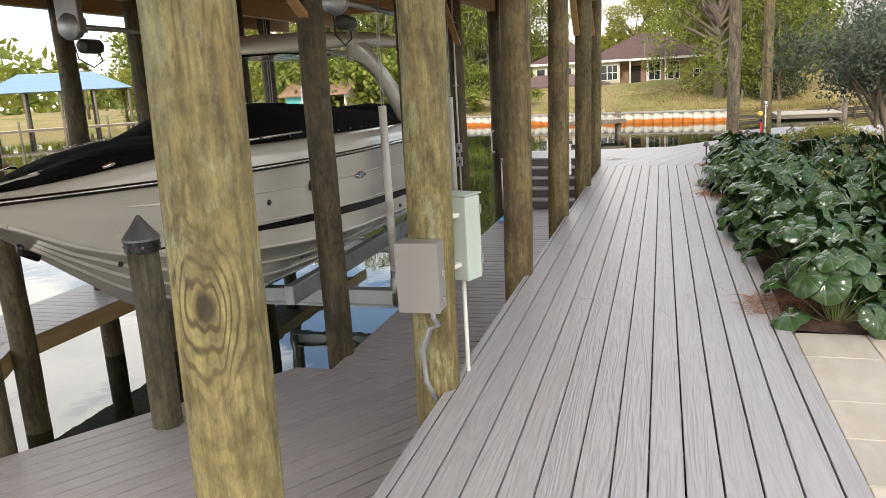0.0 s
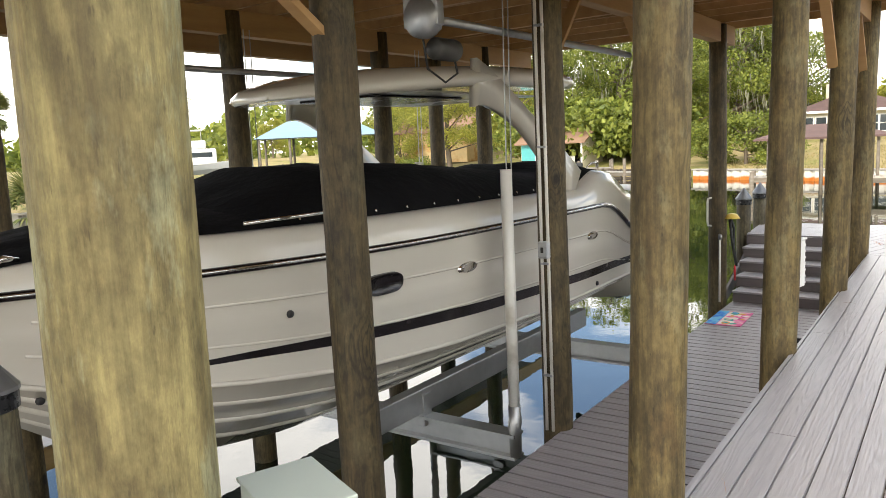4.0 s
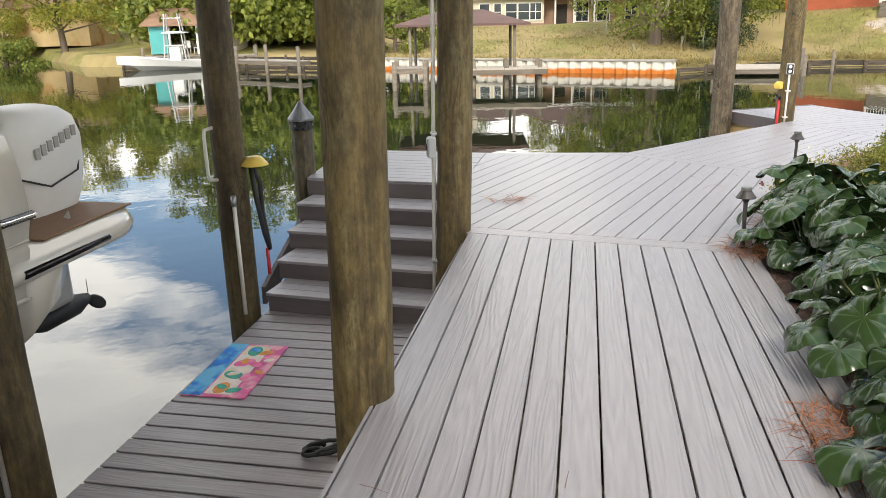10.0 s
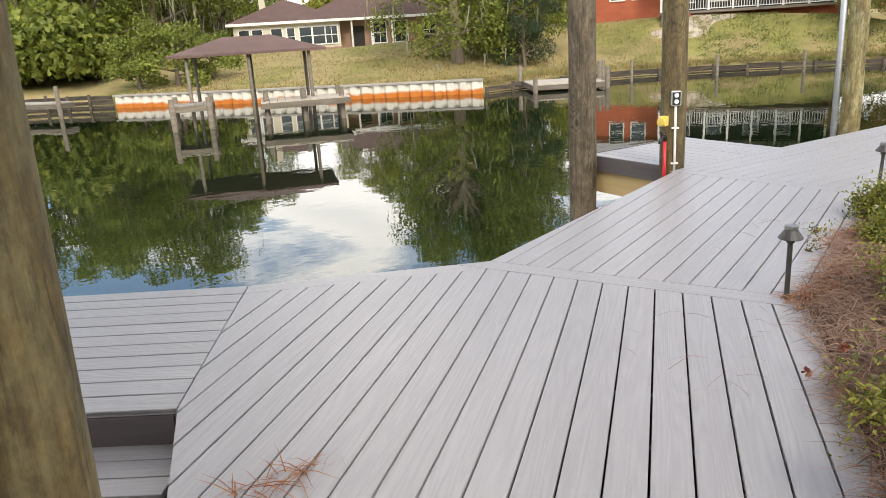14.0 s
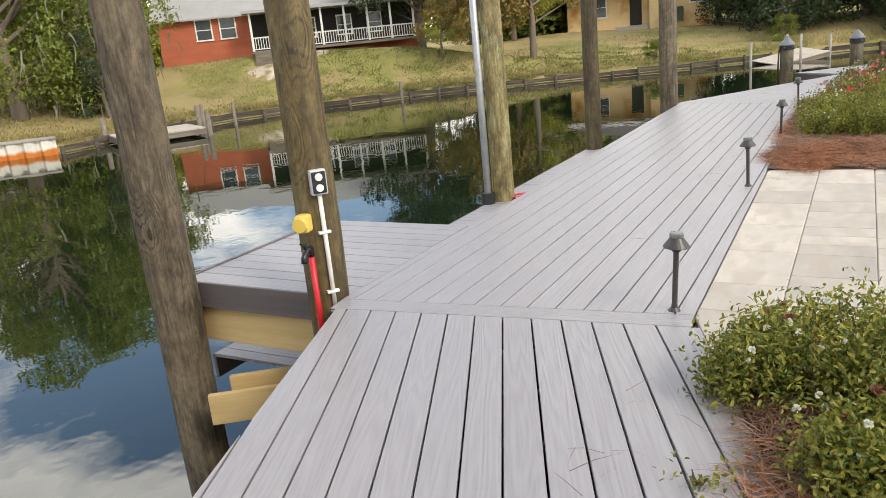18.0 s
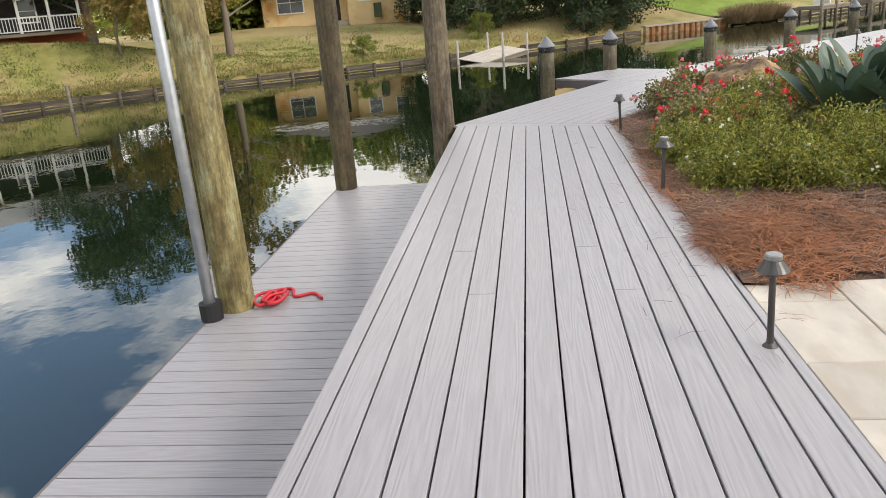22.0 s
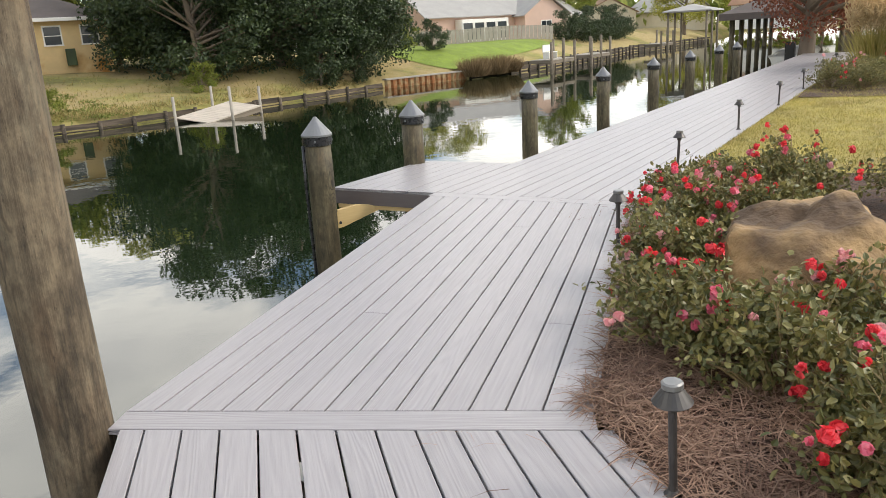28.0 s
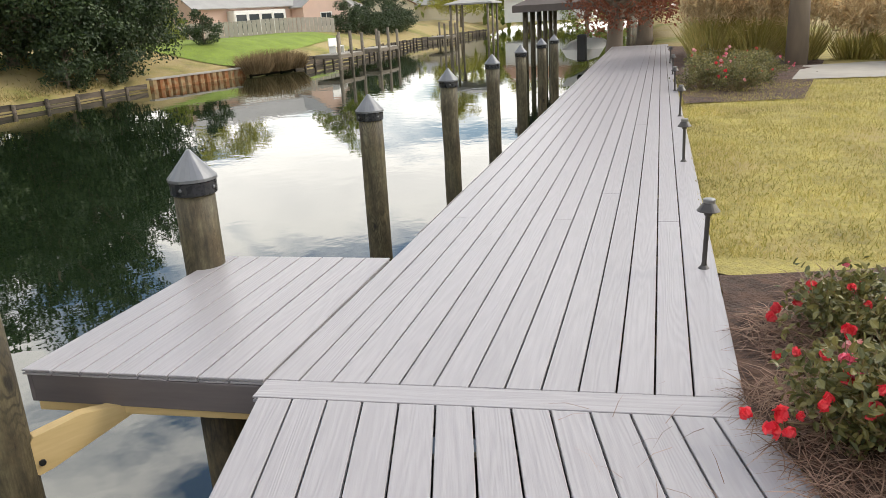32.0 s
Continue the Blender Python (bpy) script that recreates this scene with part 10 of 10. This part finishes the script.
for i, (x, y, h) in enumerate(((33.0, -3.7, 1.8), (33.7, -4.5, 1.9), (32.3, -4.3, 1.8), (32.9, -5.0, 1.9), (34.4, -5.5, 1.9), (33.7, -6.1, 1.9), (31.6, -5.0, 1.6), (30.7, -5.6, 1.2), (30.0, -6.0, 1.2), (29.2, -6.0, 1.2), (28.4, -5.8, 1.2), (35.2, -6.6, 1.9))):
    pampas(x, y, 60 + i, h, 520, "clump of pampas grass with pale plumes")
lone_palm = thing("palm_tree", "rough grey palm trunk beside the lawn", "palm tree", Matrix.Translation((30.95, -3.95, 0)))
part("trunk", tube_bm([(0, 0, -0.2), (0.03, 0, 1.5), (0, 0.02, 3.6)], [0.24, 0.2, 0.19], 14), M_BARK, lone_palm, smooth=True)
path = sheet("pavement_cross", [(30.6, -3.7), (29.1, -1.2), (28.2, -2.1), (25.4, -5.0), (26.9, -7.8), (29.9, -4.9)], 0.0, M_GREYBOARD, "grey concrete path beyond the lawn", "path", 0.6, 0.004)


# rough grass and weeds on the far bank
M_BANKBLADE = leaf_material("bank_blade", (0.17, 0.16, 0.04), (0.46, 0.35, 0.15), rough=0.7, trans=0.3)
M_WEED = leaf_material("bank_weed", (0.13, 0.17, 0.03), (0.28, 0.30, 0.08), rough=0.6, trans=0.3)
BANK = np.array([(11.5, 54.7), (16.6, 49.0), (21.8, 43.6), (26.5, 39.1), (32, 39.6), (36.5, 38.7), (40.5, 36.3), (44.5, 32.7), (47.5, 28.7), (50.2, 24.1), (54.5, 16.8), (65, 4.5)], float)


def bank_scatter(name, n, first, last, depth, size, width, mat, label, seed, clump=1):
    rng = np.random.default_rng(seed)
    k = rng.uniform(first, last, n // clump)
    i = np.clip(k.astype(int), 0, len(BANK) - 2)
    f = (k - i)[:, None]
    p = BANK[i] * (1 - f) + BANK[i + 1] * f
    d = BANK[i + 1] - BANK[i]
    d /= np.linalg.norm(d, axis=1, keepdims=True)
    p = p + np.stack([-d[:, 1], d[:, 0]], 1) * (1.0 + depth * rng.uniform(0, 1, len(p)) ** 1.6)[:, None]
    p = np.repeat(p, clump, 0) + rng.normal(scale=0.25 if clump > 1 else 0.02, size=(len(p) * clump, 2))
    m = len(p)
    z = bank_height(p[:, 0], p[:, 1]) + 0.0
    up = rand_dirs(rng, m, 1.3)
    me = leaf_cloud(name, np.concatenate([p, z[:, None]], 1), up, rand_dirs(rng, m), rng.uniform(0.5, 1.2, m) * size, np.full(m, width), "blade")
    tagged(part(name, me, mat), label, "grass", kind="stuff")


bank_scatter("bank_grass_tufts", 26000, 0, 11, 15.0, 0.20, 0.035, M_BANKBLADE, "rough dry grass on the far bank", 71)
bank_scatter("bank_edge_straw", 12000, 3, 11, 1.6, 0.32, 0.03, M_BANKBLADE, "tall dry grass along the far bulkhead", 72, 6)
bank_scatter("bank_weeds", 16000, 6, 10, 9.0, 0.13, 0.07, M_WEED, "patches of green weeds on the far slope", 73, 40)


# bare sandy patch on the slope below the brick house
M_SAND = material("bare_sand", (0.50, 0.42, 0.33), rough=0.95, var=0.35, scale=1.6, bump=0.5, dark=(0.26, 0.22, 0.10), dark_at=0.52, dark_scale=1.1, bump_dist=0.03)
bm = bmesh.new()
for cx, cy, rx, ry in ((47.6, 42.6, 2.6, 1.5), (45.4, 43.4, 1.5, 0.9), (50.2, 41.4, 1.4, 0.8)):
    rim, mid = [], []
    for i in range(40):
        a = math.pi * 2 * i / 40
        k = 1.0 + 0.28 * math.sin(3 * a + cx) + 0.16 * math.sin(7 * a + cy) + 0.08 * math.sin(13 * a)
        for ring, f in ((rim, 1.0), (mid, 0.5)):
            x, y = cx + rx * k * f * math.cos(a), cy + ry * k * f * math.sin(a)
            ring.append(bm.verts.new((x, y, float(bank_height(np.array([x]), np.array([y]))[0]) + (0.012 if f == 1.0 else 0.04))))
    hub = bm.verts.new((cx, cy, float(bank_height(np.array([cx]), np.array([cy]))[0]) + 0.04))
    for i in range(40):
        j = (i + 1) % 40
        bm.faces.new((rim[i], rim[j], mid[j], mid[i]))
        bm.faces.new((mid[i], mid[j], hub))
tagged(part("ground_bare_sand", bm, M_SAND, smooth=True), "bare pale sand worn through the far lawn", "ground", kind="structure")

# neighbour's bright lawn behind the tan bulkhead, and dry marsh grass at its end
M_GREENLAWN = material("green_lawn", (0.19, 0.26, 0.03), rough=0.9, var=0.3, scale=4.0, bump=0.6, bump_scale=40, bump_dist=0.04)
gx, gy = np.meshgrid(np.linspace(0, 1, 14), np.linspace(0, 1, 14), indexing="ij")
qx = 71.2 + 20 * gx + 5.5 * gy
qy = -3.2 - 16 * gx + 9.5 * gy
idx = np.arange(196).reshape(14, 14)
me = bpy.data.meshes.new("ground_green_lawn")
me.from_pydata(np.stack([qx, qy, bank_height(qx, qy) + 0.05], -1).reshape(-1, 3).tolist(), [], np.stack([idx[:-1, :-1], idx[1:, :-1], idx[1:, 1:], idx[:-1, 1:]], -1).reshape(-1, 4).tolist())
tagged(part("ground_green_lawn", me, M_GREENLAWN), "bright green mown lawn on the far bank", "lawn", kind="structure")
M_MARSH = leaf_material("marsh_blade", (0.17, 0.115, 0.055), (0.33, 0.235, 0.12), rough=0.8, trans=0.25)
for i, (x, y, sc) in enumerate(((69.9, -3.9, 1.0), (71.1, -5.6, 1.1), (72.2, -7.2, 0.9))):
    rng = np.random.default_rng(200 + i)
    n = 1500
    a, r = rng.uniform(0, 2 * math.pi, n), rng.uniform(0, 0.9, n) * sc
    d = np.stack([np.cos(a) * 0.5, np.sin(a) * 0.5, np.ones(n)], 1) + rng.normal(scale=0.2, size=(n, 3))
    marsh = thing("marsh_grass", "clump of dry brown marsh grass at the water", "grass", Matrix.Translation((x, y, -1.6)))
    part("tuft", leaf_cloud("tuft", np.stack([r * np.cos(a), r * np.sin(a), np.zeros(n)], 1), d, rand_dirs(rng, n), rng.uniform(0.8, 1.6, n) * sc, np.full(n, 0.04), "blade"), M_MARSH, marsh)
